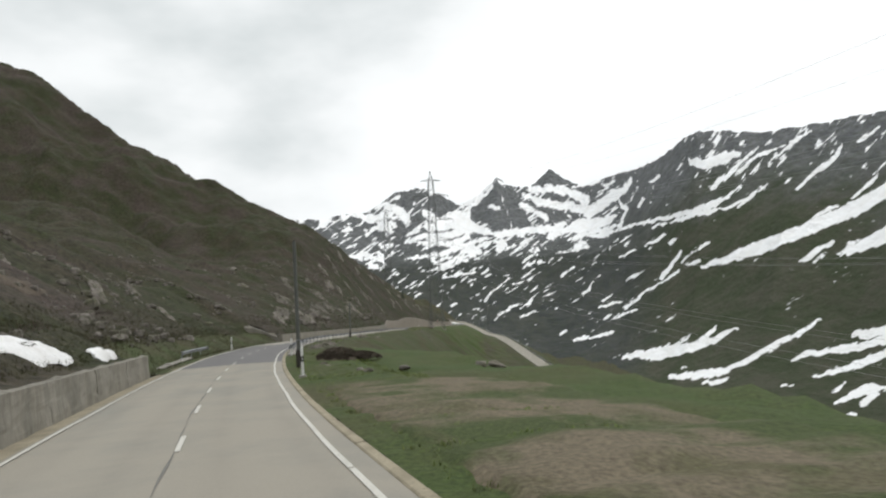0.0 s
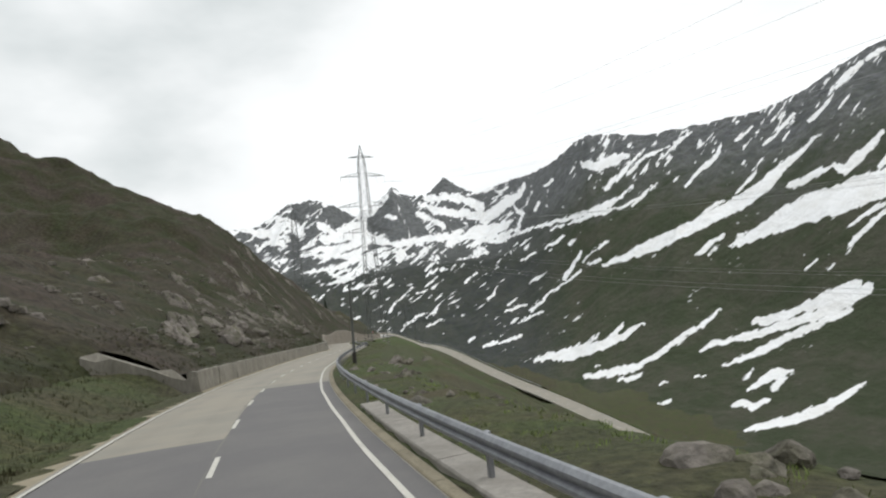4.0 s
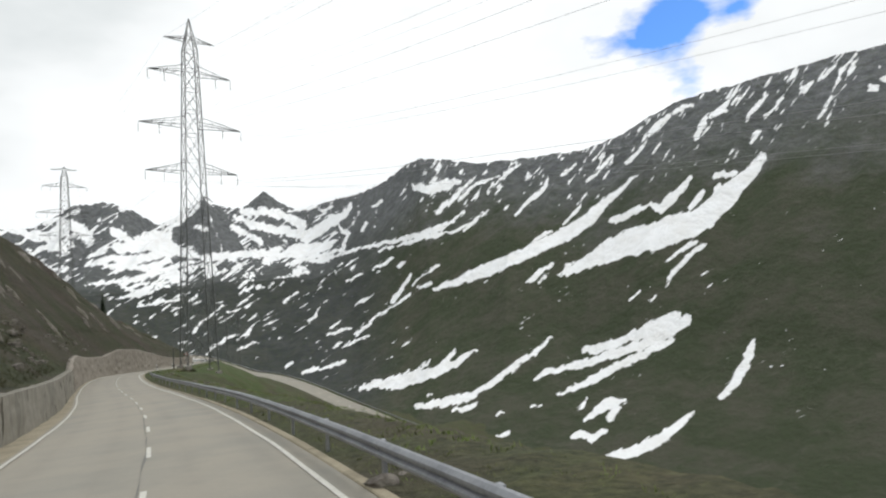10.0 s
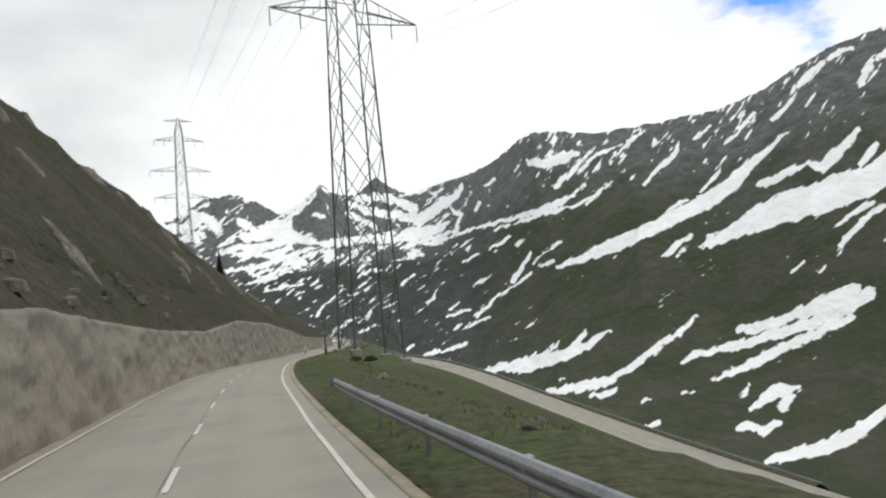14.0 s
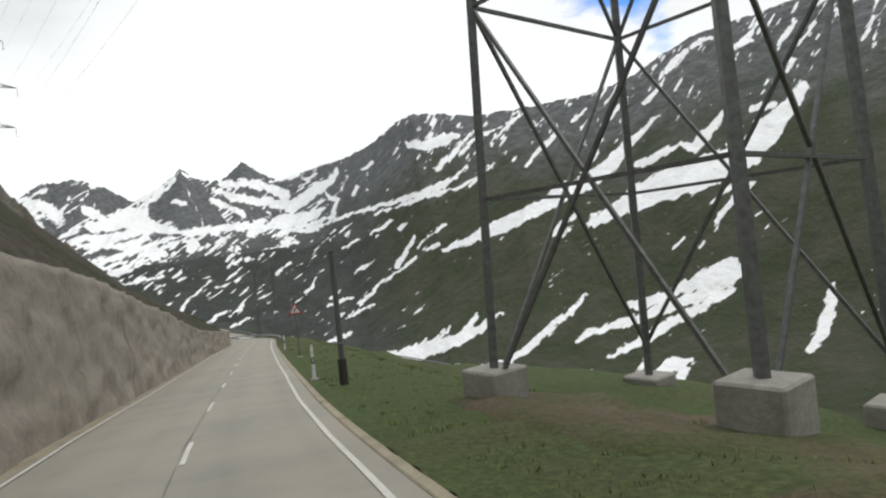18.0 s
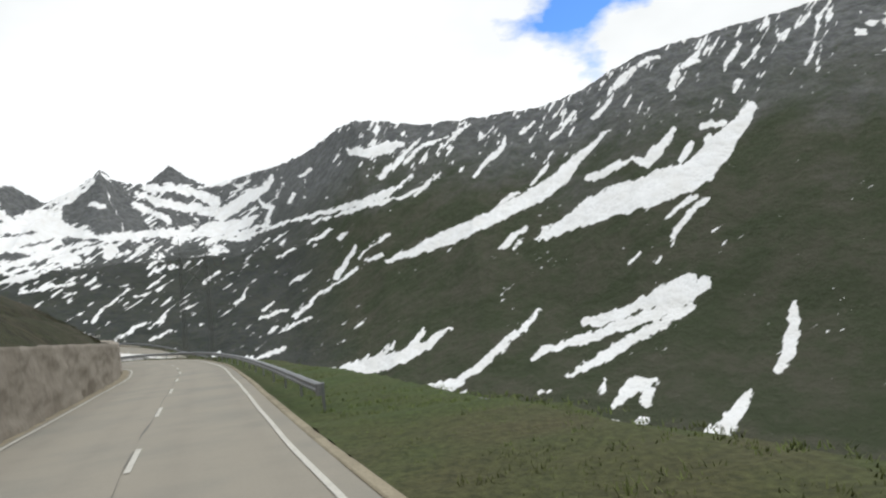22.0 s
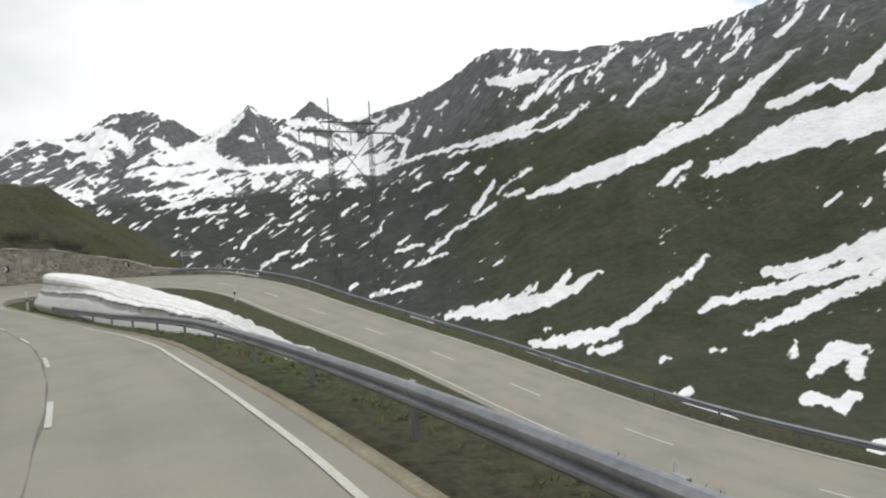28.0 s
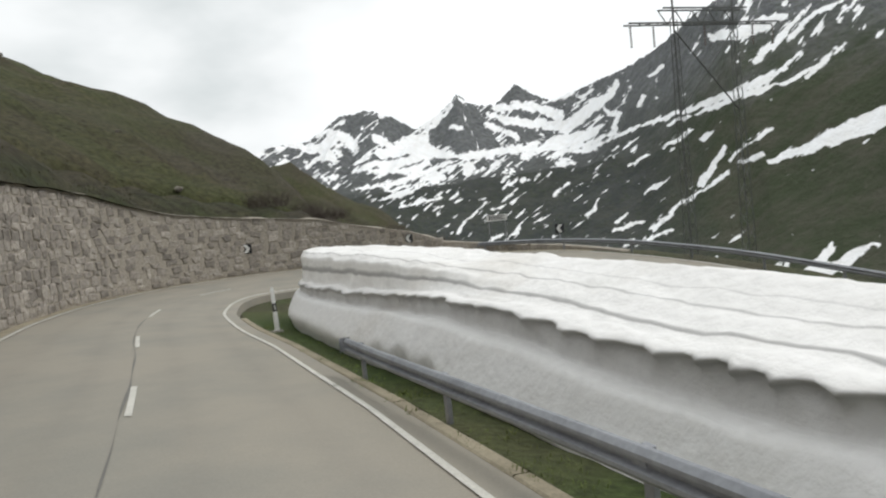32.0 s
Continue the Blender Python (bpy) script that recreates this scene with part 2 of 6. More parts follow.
ASPHALT_NEW = shade("dark_asphalt", (0.145, 0.14, 0.14), 0.85, scale=0.5, fine=40, dark=0.9, light=1.1, second=(0.165, 0.16, 0.155), bump=0.3, bump_scale=90)
PAINT = shade("white_road_paint", (0.60, 0.585, 0.53), 0.7, scale=2, fine=25, dark=0.8, light=1.08, second=(0.5, 0.49, 0.44), second_at=0.6)
EDGING = shade("concrete_edging", (0.33, 0.29, 0.21), 0.9, scale=1.0, fine=18, dark=0.8, light=1.15, second=(0.24, 0.21, 0.15))
JOINT = shade("tar_joint", (0.16, 0.155, 0.14), 0.7, fine=20, bump=0.1)
GRASS = shade("alpine_turf", (0.052, 0.077, 0.021), 0.95, scale=0.25, fine=7, dark=0.55, light=1.35, second=(0.062, 0.074, 0.024), third=(0.080, 0.070, 0.036), third_scale=0.09, third_at=0.62, bump=0.8, bump_scale=9)
HILL = shade("hillside_turf_and_scree", (0.031, 0.036, 0.014), 0.95, scale=0.16, fine=1.5, dark=0.5, light=1.5, second=(0.047, 0.040, 0.024), third=(0.057, 0.044, 0.036), third_scale=0.07, third_at=0.57, bump=1.0, bump_scale=1.6)
HILL_GREEN = shade("mossy_green_slope", (0.054, 0.059, 0.023), 0.95, scale=0.10, fine=2.2, dark=0.55, light=1.4, second=(0.070, 0.060, 0.029), third=(0.050, 0.044, 0.030), third_scale=0.05, bump=1.0, bump_scale=1.6)
SLOPE = shade("brown_green_valley_slope", (0.050, 0.066, 0.022), 0.95, scale=0.22, fine=4, dark=0.5, light=1.45, second=(0.070, 0.062, 0.033), second_at=0.54, third=(0.056, 0.050, 0.032), third_scale=0.09, third_at=0.57, bump=1.0, bump_scale=5)
HEATH = shade("dark_dead_heather", (0.092, 0.074, 0.058), 0.95, scale=0.8, fine=9, dark=0.5, light=1.4, second=(0.115, 0.094, 0.070), bump=1.0, bump_scale=9)
DRY = shade("dry_gravelly_turf", (0.15, 0.125, 0.085), 0.95, scale=0.35, fine=9, dark=0.6, light=1.3, second=(0.10, 0.092, 0.05), third=(0.056, 0.074, 0.024), third_scale=0.28, third_at=0.53, spread=0.06, bump=0.8, bump_scale=10)
EARTH = shade("trodden_brown_earth", (0.105, 0.082, 0.052), 0.95, scale=0.35, fine=9, dark=0.65, light=1.3, second=(0.083, 0.070, 0.038), third=(0.060, 0.074, 0.024), third_scale=0.3, third_at=0.55, spread=0.1, bump=0.8, bump_scale=10)
SNOW_PATCH = shade("melting_snow", (0.84, 0.84, 0.84), 0.7, scale=0.9, fine=6, dark=0.9, light=1.04, second=(0.72, 0.71, 0.69), bump=0.6, bump_scale=5)
WALL = shade("rough_sprayed_concrete", (0.275, 0.248, 0.210), 0.95, scale=0.35, fine=3.5, dark=0.88, light=1.1, second=(0.25, 0.222, 0.187), third=(0.225, 0.200, 0.168), third_scale=0.25, stretch=(1, 1, 0.6), bump=0.7, bump_scale=3.5)
WALL_LOW = shade("weathered_cast_concrete", (0.255, 0.24, 0.205), 0.95, scale=0.6, fine=5.0, dark=0.82, light=1.12, second=(0.225, 0.21, 0.175), third=(0.175, 0.165, 0.138), third_scale=0.8, stretch=(1, 1, 0.35), bump=0.6, bump_scale=6)
STONE = shade("grey_brown_stone", (0.38, 0.345, 0.305), 0.95, scale=0.8, fine=6, dark=0.68, light=1.2, second=(0.29, 0.262, 0.23), bump=0.8, bump_scale=9, per_object=0.3)
STONE_MANY = shade("grey_brown_rubble", (0.38, 0.345, 0.305), 0.95, scale=0.8, fine=6, dark=0.68, light=1.2, second=(0.29, 0.262, 0.23), bump=0.8, bump_scale=9, per_island=0.3)
GRASS_BLADE = shade("green_grass_blades", (0.15, 0.20, 0.055), 0.8, scale=0.3, fine=4, dark=0.6, light=1.3, second=(0.11, 0.115, 0.045), bump=0, per_island=0.25)
HILL_BLADE = shade("brown_grass_blades", (0.05, 0.052, 0.02), 0.8, scale=0.3, fine=4, dark=0.6, light=1.3, second=(0.065, 0.055, 0.032), bump=0, per_island=0.25)
LEAF = shade("dark_bush_leaves", (0.080, 0.088, 0.042), 0.85, scale=1.5, fine=9, dark=0.7, light=1.3, second=(0.092, 0.076, 0.05), bump=0, per_island=0.3)
TWIG = shade("bare_brown_twigs", (0.105, 0.088, 0.074), 0.9, fine=10, bump=0, per_island=0.2)
NEEDLES = shade("dark_spruce_needles", (0.022, 0.034, 0.016), 0.85, scale=2, fine=12, dark=0.6, light=1.4, bump=0.3)
MORTAR = shade("wall_mortar", (0.36, 0.325, 0.275), 0.95, scale=1, fine=10, bump=0.6)
ROCK = shade("lichen_grey_rock", (0.21, 0.19, 0.168), 0.95, scale=0.9, fine=5, dark=0.6, light=1.25, second=(0.125, 0.11, 0.095), third=(0.10, 0.10, 0.06), third_scale=0.8, bump=1.0, bump_scale=4, per_object=0.2)
STEEL = shade("galvanised_steel", (0.34, 0.35, 0.37), 0.55, 0.75, scale=1.2, fine=12, dark=0.85, light=1.1, second=(0.26, 0.27, 0.29), bump=0.05)
LATTICE = shade("weathered_pylon_steel", (0.15, 0.155, 0.15), 0.6, 0.4, scale=1, fine=6, bump=0.05)
CABLE = shade("power_cable", (0.34, 0.345, 0.35), 0.5, 0.5, bump=0)
TIMBER = shade("weathered_timber", (0.125, 0.13, 0.122), 0.9, scale=1.5, fine=14, dark=0.7, light=1.2, stretch=(1, 1, 0.08), bump=0.5)
TARRED = shade("tarred_timber", (0.05, 0.045, 0.04), 0.85, fine=14, stretch=(1, 1, 0.1), bump=0.4)
WHITE = shade("white_plastic", (0.72, 0.72, 0.70), 0.5, fine=8, dark=0.85, light=1.05, bump=0.05)
BLACK = shade("black_plastic", (0.025, 0.026, 0.03), 0.5, fine=8, bump=0.05)
RED = shade("red_reflective_sheet", (0.42, 0.05, 0.05), 0.5, fine=8, dark=0.9, light=1.05, bump=0.02)
SNOW = shade("old_snow", (0.88, 0.88, 0.88), 0.7, scale=0.9, fine=5, dark=0.93, light=1.03, second=(0.80, 0.80, 0.79), second_at=0.62, third=(0.78, 0.765, 0.74), third_scale=0.35, third_at=0.66, bump=0.35, bump_scale=5)
# thin dirt bands that follow the snow's own layers, and shade painted lower down
_n, _l = SNOW.node_tree.nodes, SNOW.node_tree.links
_b = _n["Principled BSDF"]
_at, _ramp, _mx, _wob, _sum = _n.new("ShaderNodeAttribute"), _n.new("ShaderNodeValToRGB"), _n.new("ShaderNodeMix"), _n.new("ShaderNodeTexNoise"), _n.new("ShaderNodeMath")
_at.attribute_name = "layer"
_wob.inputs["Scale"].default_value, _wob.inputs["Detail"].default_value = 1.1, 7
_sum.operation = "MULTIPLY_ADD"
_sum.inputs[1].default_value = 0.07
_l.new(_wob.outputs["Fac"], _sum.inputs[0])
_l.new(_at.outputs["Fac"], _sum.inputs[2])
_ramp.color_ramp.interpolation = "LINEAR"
# the low end paints a blue-grey shade over the shelf
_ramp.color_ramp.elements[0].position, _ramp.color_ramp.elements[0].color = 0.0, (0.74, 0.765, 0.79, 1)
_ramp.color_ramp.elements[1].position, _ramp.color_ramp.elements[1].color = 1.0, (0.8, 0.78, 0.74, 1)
# 0.33 to 0.42: the step's dirt plus shade painted under the rim
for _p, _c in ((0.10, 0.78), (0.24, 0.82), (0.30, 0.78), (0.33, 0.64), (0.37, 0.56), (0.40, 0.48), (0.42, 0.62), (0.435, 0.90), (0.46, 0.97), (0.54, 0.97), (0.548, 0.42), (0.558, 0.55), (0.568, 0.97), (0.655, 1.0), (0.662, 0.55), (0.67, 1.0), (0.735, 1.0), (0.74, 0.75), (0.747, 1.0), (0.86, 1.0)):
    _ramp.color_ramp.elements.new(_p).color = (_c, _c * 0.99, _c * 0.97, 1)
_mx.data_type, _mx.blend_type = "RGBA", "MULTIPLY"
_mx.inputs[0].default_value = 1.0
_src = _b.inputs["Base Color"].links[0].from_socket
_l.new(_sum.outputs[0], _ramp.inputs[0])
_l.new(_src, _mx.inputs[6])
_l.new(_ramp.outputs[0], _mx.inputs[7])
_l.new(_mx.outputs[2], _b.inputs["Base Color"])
REFLECTOR = shade("pale_reflector", (0.6, 0.6, 0.58), 0.25, fine=8, bump=0.0)
INSULATOR = shade("dark_glazed_insulator", (0.09, 0.06, 0.045), 0.25, fine=8, bump=0.0)
CONCRETE = shade("grey_concrete", (0.33, 0.31, 0.28), 0.9, scale=1, fine=8, dark=0.8, light=1.12, second=(0.25, 0.235, 0.21), bump=0.4)


# ---- mesh helpers ----
def flat_mesh(name, verts, faces, mats, which=None, smooth=False):
    me = bpy.data.meshes.new(name)
    me.from_pydata([tuple(v) for v in verts], [], [tuple(f) for f in faces])
    for m in (mats if isinstance(mats, (list, tuple)) else [mats]):
        me.materials.append(m)
    if which is not None:
        me.polygons.foreach_set("material_index", list(which))
    if smooth:
        me.polygons.foreach_set("use_smooth", [True] * len(me.polygons))
    me.update()
    return me


def thing(name, label, category, at=None, group=""):
    ob = tagged(new(name), label, category, group)
    if at is not None:
        ob.matrix_world = at
    return ob


def part(name, bm, material, parent, label=""):
    """Links a bmesh as one mesh object under a thing or a part."""
    me = bm if isinstance(bm, bpy.types.Mesh) else bpy.data.meshes.new(name)
    if me is not bm:
        bm.to_mesh(me)
        bm.free()
    if material and not me.materials:
        me.materials.append(material)
    ob = new(name, me)
    ob.parent = parent
    return tagged(ob, label)


def box(bm, x0, y0, z0, x1, y1, z1, bevel=0.0):
    r = bmesh.ops.create_cube(bm, size=1, matrix=Matrix.LocRotScale(((x0 + x1) / 2, (y0 + y1) / 2, (z0 + z1) / 2), None, (x1 - x0, y1 - y0, z1 - z0)))
    if bevel:
        bmesh.ops.bevel(bm, geom=list({e for v in r["verts"] for e in v.link_edges}), offset=bevel, segments=1, affect="EDGES")
    return bm


def bar(bm, a, b, w):
    """A square bar of width w from a to b."""
    a, b = Vector(a), Vector(b)
    m = (b - a).to_track_quat("Z", "Y").to_matrix().to_4x4()
    m.translation = (a + b) / 2
    bmesh.ops.create_cube(bm, size=1, matrix=m @ Matrix.Diagonal((w, w, (b - a).length, 1)))


def sweep_grid(ss, profile_of, closed=False):
    """Verts and faces of a skin along the road: profile_of(s) gives (d, h) pairs."""
    verts, faces, n = [], [], 0
    for s in ss:
        pr = profile_of(s)
        n = len(pr)
        verts += [on_road(s, d, h) for d, h in pr]
    m = n if closed else n - 1
    for i in range(len(ss) - 1):
        for j in range(m):
            k = (j + 1) % n
            faces.append((i * n + j, i * n + k, (i + 1) * n + k, (i + 1) * n + j))
    if closed:
        faces += [tuple(range(n - 1, -1, -1)), tuple((len(ss) - 1) * n + j for j in range(n))]
    return verts, faces


def lattice_noise(x, y, seed=0):
    """Smooth noise between -1 and 1 over the plan, for whole arrays."""
    xi, yi = np.floor(x).astype(np.int64), np.floor(y).astype(np.int64)
    fx, fy = x - xi, y - yi

    def hashed(a, b):
        h = (a * 374761393 + b * 668265263 + seed * 982451653) & 0xFFFFFFFF
        h = ((h ^ (h >> 13)) * 1274126177) & 0xFFFFFFFF
        return ((h ^ (h >> 16)) & 0xFFFF) / 32767.5 - 1
    u, v = fx * fx * (3 - 2 * fx), fy * fy * (3 - 2 * fy)
    return (hashed(xi, yi) * (1 - u) + hashed(xi + 1, yi) * u) * (1 - v) + (hashed(xi, yi + 1) * (1 - u) + hashed(xi + 1, yi + 1) * u) * v


def rough(x, y, octaves=5, gain=0.5, seed=0):
    t, a = 0.0, 1.0
    for k in range(octaves):
        t = t + a * lattice_noise(x * 2**k + 17.3 * k, y * 2**k - 9.1 * k, seed + k)
        a *= gain
    return t


def smooth01(t):
    t = np.clip(t, 0, 1)
    return t * t * (3 - 2 * t)


# ---- the land: one sheet of hillside, verges and valley floor ----
FLOOR = -224.0


def wall_height(s):
    return table(s, (-40, 1.3), (40.5, 1.3), (42, 0.0), (105, 0.0), (107, 1.2), (172, 1.25), (190, 1.57), (228, 2.1), (252, 2.35), (259, 3.5), (266, 3.9), (288, 3.5), (308, 3.7), (326, 5.35), (346, 5.45), (358, 4.76),
                 (366, 4.5), (376, 3.7), (388, 3.05), (410, 2.65), (450, 2.7), (480, 4.0), (512, 5.3), (526, 5.7), (532, 5.75), (534, 5.6), (536, 5.0), (538, 4.3), (541, 3.85), (545, 3.4), (547, 2.8), (550, 2.0), (552, 1.0), (556, 0.4), (562, 0.0))


def side_slope(s):
    """How steep the land outside the road rises (or falls) to the left."""
    return table(s, (0, 0.62), (60, 0.62), (120, 0.54), (180, 0.55), (205, 0.61), (230, 0.80), (260, 1.03), (300, 1.30), (360, 1.04), (420, 0.74), (470, 0.77), (505, 0.81), (520, 0.84), (533, 1.03), (541, 0.45), (546, 0.1), (550, -0.55), (700, -0.6))


def side_reach(s):
    return table(s, (0, 98.0), (60, 95.0), (120, 88.0), (180, 92.0), (230, 125.0), (270, 170.0), (360, 140.0), (470, 30.0), (520, 120.0), (535, 126.0), (545, 126.0))


def verge_width(s):
    return table(s, (0, 14.0), (54, 13.0), (68, 4.0), (92, 3.0), (112, 7.0), (165, 7.0), (184, 4.0), (200, 3.2), (285, 3.5), (312, 13.0), (336, 12.0), (348, 6.3), (382, 5.3), (400, 4.8), (430, 3.0), (450, 1.2), (480, 0.8), (495, 0.8))


def land(x, y):
    """Height of the land at arrays x, y, and the signed distance right of the road."""
    rs = ROAD[::3]
    ss, ww = S_ROAD[::3], WAY[::3]
    up = ss <= S_NOSE
    dx, dy = x[:, None] - rs[None, :, 0], y[:, None] - rs[None, :, 1]
    d2 = dx * dx + dy * dy
    j = d2.argmin(1)
    i = np.arange(len(x))
    d = np.sqrt(d2[i, j])
    side = dx[i, j] * ww[j, 1] - dy[i, j] * ww[j, 0]
    s, zr = ss[j], rs[j, 2]
    # outside of the road
    a = np.maximum(d - 5.5, 0)
    # the slope changes evenly from one stretch of the road to the next
    soft = np.exp(-np.minimum((d2 - d2[i, j][:, None]) / (0.5 * np.maximum(d, 20.0))[:, None], 60.0)) * (np.abs(ss[None, :] - s[:, None]) < 60)
    even = (soft * ss[None, :]).sum(1) / soft.sum(1)
    even = np.where((d > 20) & (s > 440), even, s)
    m, reach = side_slope(even), side_reach(even)
    climb = np.where(m > 0, m * reach * (1 - np.exp(-a / reach)), m * a)
    climb = climb - table(d, (38, 0.0), (46, 3.0), (53, 7.5), (67, 13.5), (90, 22.0), (120, 19.5), (145, 21.0), (195, 12.0)) * table(s, (170, 0.0), (230, 1.0), (400, 1.0), (440, 0.0))      # above the crags the hill eases off
    climb = climb - np.where(s > 500, 0.003 * np.maximum(a - 170, 0) ** 2 * smooth01((s - 500) / 30), 0)      # beyond the hairpin the spur drops into the valley
    climb = climb + 3.2 * np.exp(-((s - 543.7) / 5.3) ** 2) * smooth01((d - 14) / 22) * (1 - 0.7 * smooth01((d - 36) / 25))      # the brow above the hairpin wall
    z_out = zr + wall_height(s) * smooth01((d - 0.8 - wall_foot(s)) / 0.9) + lean(s) * 5.5 + climb
    # a spur behind the hairpin that runs down into the valley
    u, w = 0.561 * (x + 170.4) + 0.827 * (y - 487.9), 0.827 * (x + 170.4) - 0.561 * (y - 487.9)
    spur = table(u, (-120, 10), (-30, -14), (0, -22), (10, -23.5), (22, -25.5), (32.5, -31), (45, -38.5), (53, -45), (62, -52), (130, -110), (260, -230)) - 0.58 * np.sqrt(w * w + 36.0) + 3.5
    z_out = np.where(d > 9.0, np.maximum(z_out, spur), z_out)
    z_out = np.maximum(z_out, FLOOR + 12 * np.exp(-np.abs(z_out - FLOOR) / 60.0))
    # between the two legs of the hairpin
    ju, jl = d2[:, up].argmin(1), d2[:, ~up].argmin(1)
    du, dl = np.sqrt(d2[:, up][i, ju]), np.sqrt(d2[:, ~up][i, jl])
    zu, zl = rs[up][ju, 2], rs[~up][jl, 2]
    v = np.minimum(verge_width(ss[up][ju]) + 4.0, 0.45 * (du + dl))
    w = np.minimum(5.0, 0.3 * (du + dl))
    t = np.clip((du - v) / np.maximum(du + dl - v - w, 0.5), 0, 1)
    t = 1 - (1 - t) ** (1.0 + table(ss[up][ju], (0, 0.1), (90, 0.2), (150, 0.8)) * smooth01((du + dl - 25.0) / 40.0))
    z_in = zu + (zl - zu) * (0.55 * t + 0.45 * smooth01(t)) - table(ss[up][ju], (290, 0.07), (308, 0.21), (328, 0.21), (345, 0.14), (365, 0.08), (395, 0.06), (430, 0.06)) * np.minimum(np.maximum(du - 7, 0), np.maximum(v - 7, 0)) + lean(ss[up][ju]) * (1.1 - np.minimum(du, 6.0)) * smooth01((12.0 - du) / 5.0)
    z = np.where(side > 0, z_in, z_out)
    off = np.maximum(d - 7.0, 0)
    big = np.minimum(off * 0.09, 9.0) * np.where(s > 450, 0.22, 1.0)
    z = z + big * rough(x / 45.0, y / 45.0, 4, 0.5, 3) * np.where(side > 0, 0.35, 1.0) + np.minimum(off * 0.05, 1.0) * rough(x / 7.0, y / 7.0, 4, 0.55, 9) + np.where(side > 0, 0.0, np.minimum(np.maximum(off - 2, 0) * 0.10, 2.4)) * np.maximum(0.55 - np.abs(rough(x / 16.0, y / 16.0, 4, 0.5, 19)), 0) * (1 - 0.75 * smooth01((s - 450) / 40))
    return z, np.where(side > 0, d, -d), s


def land_at(x, y):
    return float(land(np.array([x]), np.array([y]))[0][0])


def spread_axis(lo, hi, step, out, grow=1.09):
    a = list(np.arange(lo, hi, step))
    w = step
    while a[-1] < out[1]:
        w *= grow
        a.append(a[-1] + w)
    w = step
    while a[0] > out[0]:
        w *= grow
        a.insert(0, a[0] - w)
    return np.array(a)


gx = spread_axis(-235, 75, 1.25, (-3500, 3500))
gy = spread_axis(-120, 520, 1.5, (-3500, 4500))
GX, GY = np.meshgrid(gx, gy)
fx, fy = GX.ravel(), GY.ravel()
gz, gd, gs = np.empty_like(fx), np.empty_like(fx), np.empty_like(fx)
for k in range(0, len(fx), 20000):
    gz[k:k + 20000], gd[k:k + 20000], gs[k:k + 20000] = land(fx[k:k + 20000], fy[k:k + 20000])
gz -= np.where(np.abs(gd) < 9.0, np.where(gd < 0, 1.6, 0.35), 0.0)           # the road and its verges lie on top
nx, ny = len(gx), len(gy)
q = np.arange(nx * ny).reshape(ny, nx)
faces = np.stack([q[:-1, :-1], q[:-1, 1:], q[1:, 1:], q[1:, :-1]], -1).reshape(-1, 4)
me = bpy.data.meshes.new("ground")
me.vertices.add(nx * ny)
me.vertices.foreach_set("co", np.stack([fx, fy, gz], 1).ravel())
me.loops.add(faces.size)
me.loops.foreach_set("vertex_index", faces.ravel())
me.polygons.add(len(faces))
me.polygons.foreach_set("loop_start", np.arange(len(faces)) * 4)
me.polygons.foreach_set("use_smooth", np.ones(len(faces), bool))
me.update(calc_edges=True)
me.materials.append(HILL)
me.materials.append(GRASS)
me.materials.append(HILL_GREEN)
me.materials.append(SLOPE)
cd, cs = gd.reshape(ny, nx)[:-1, :-1].ravel(), gs.reshape(ny, nx)[:-1, :-1].ravel()
wave = 12 * rough(fx.reshape(ny, nx)[:-1, :-1].ravel() / 20, fy.reshape(ny, nx)[:-1, :-1].ravel() / 20, 3)
meadow = (cs + wave < 64) | ((cs + wave > 300) & (cs < 500))
valley_side = np.where(meadow & (cd < 30 + wave), 1, 3)
me.polygons.foreach_set("material_index", np.where(cd > 0, valley_side, np.where(cs > 556, 3, np.where(cs + wave > 462, 2, 0))).astype(np.int32))
tagged(new("ground", me), "mossy brown-green alpine hillside and valley with scree", "ground", kind="structure")


# ---- the far mountains: slopes seen across the valley ----
HUB = (-48.6, 195.0, -16.0)          # the plan's middle, from which bearings are counted


def ridge_line(az):
    """Distance and elevation angle of the skyline on each bearing."""
    far = table(az, (-60, 2600), (-40, 3300), (-25, 3500), (-19, 3600), (-11.5, 3780), (-6.3, 4320), (-1, 3900), (2.5, 3000), (5.2, 2500), (9, 2150), (18, 1900), (25, 1760), (38, 1740), (60, 1700), (90, 1700))
    el = table(az, (-60, 7), (-40, 5.2), (-29, 6.0), (-24.5, 6.4), (-21.8, 8.2), (-19.5, 8.9), (-17.2, 8.1), (-15.2, 7.3), (-13.2, 8.5), (-11.4, 9.9), (-10.3, 9.2), (-8.2, 8.7), (-6.3, 10.3), (-4.8, 9.4), (-3.2, 9.0), (-0.5, 9.4), (2.5, 10.0), (5.2, 11.2), (7, 12.4),
               (9, 13.3), (14, 12.7), (18.4, 12.6), (24, 12.9), (28.3, 13.7), (31.9, 15.2), (36.2, 16.3), (40.2, 16.7), (46.3, 16.9), (60, 17), (90, 15))
    return far, el + table(az, (-60, 0.9), (-26, 0.94), (-23, 0.9), (-20, 0.68), (-17, 0.75), (-15, 0.18), (-13.8, 0.08), (-11.5, 0.08), (-9.5, -0.24), (-8, 0.07), (-6.5, 0.12), (-4, -0.18), (0, -0.1), (2, -0.1), (4.4, -0.12), (6, -0.15), (8, 0.05), (12, -0.05), (16, -0.15), (22, 0.0), (25, -0.25), (29, -0.1), (33, 0.1), (38, -0.2), (43, 0.0))


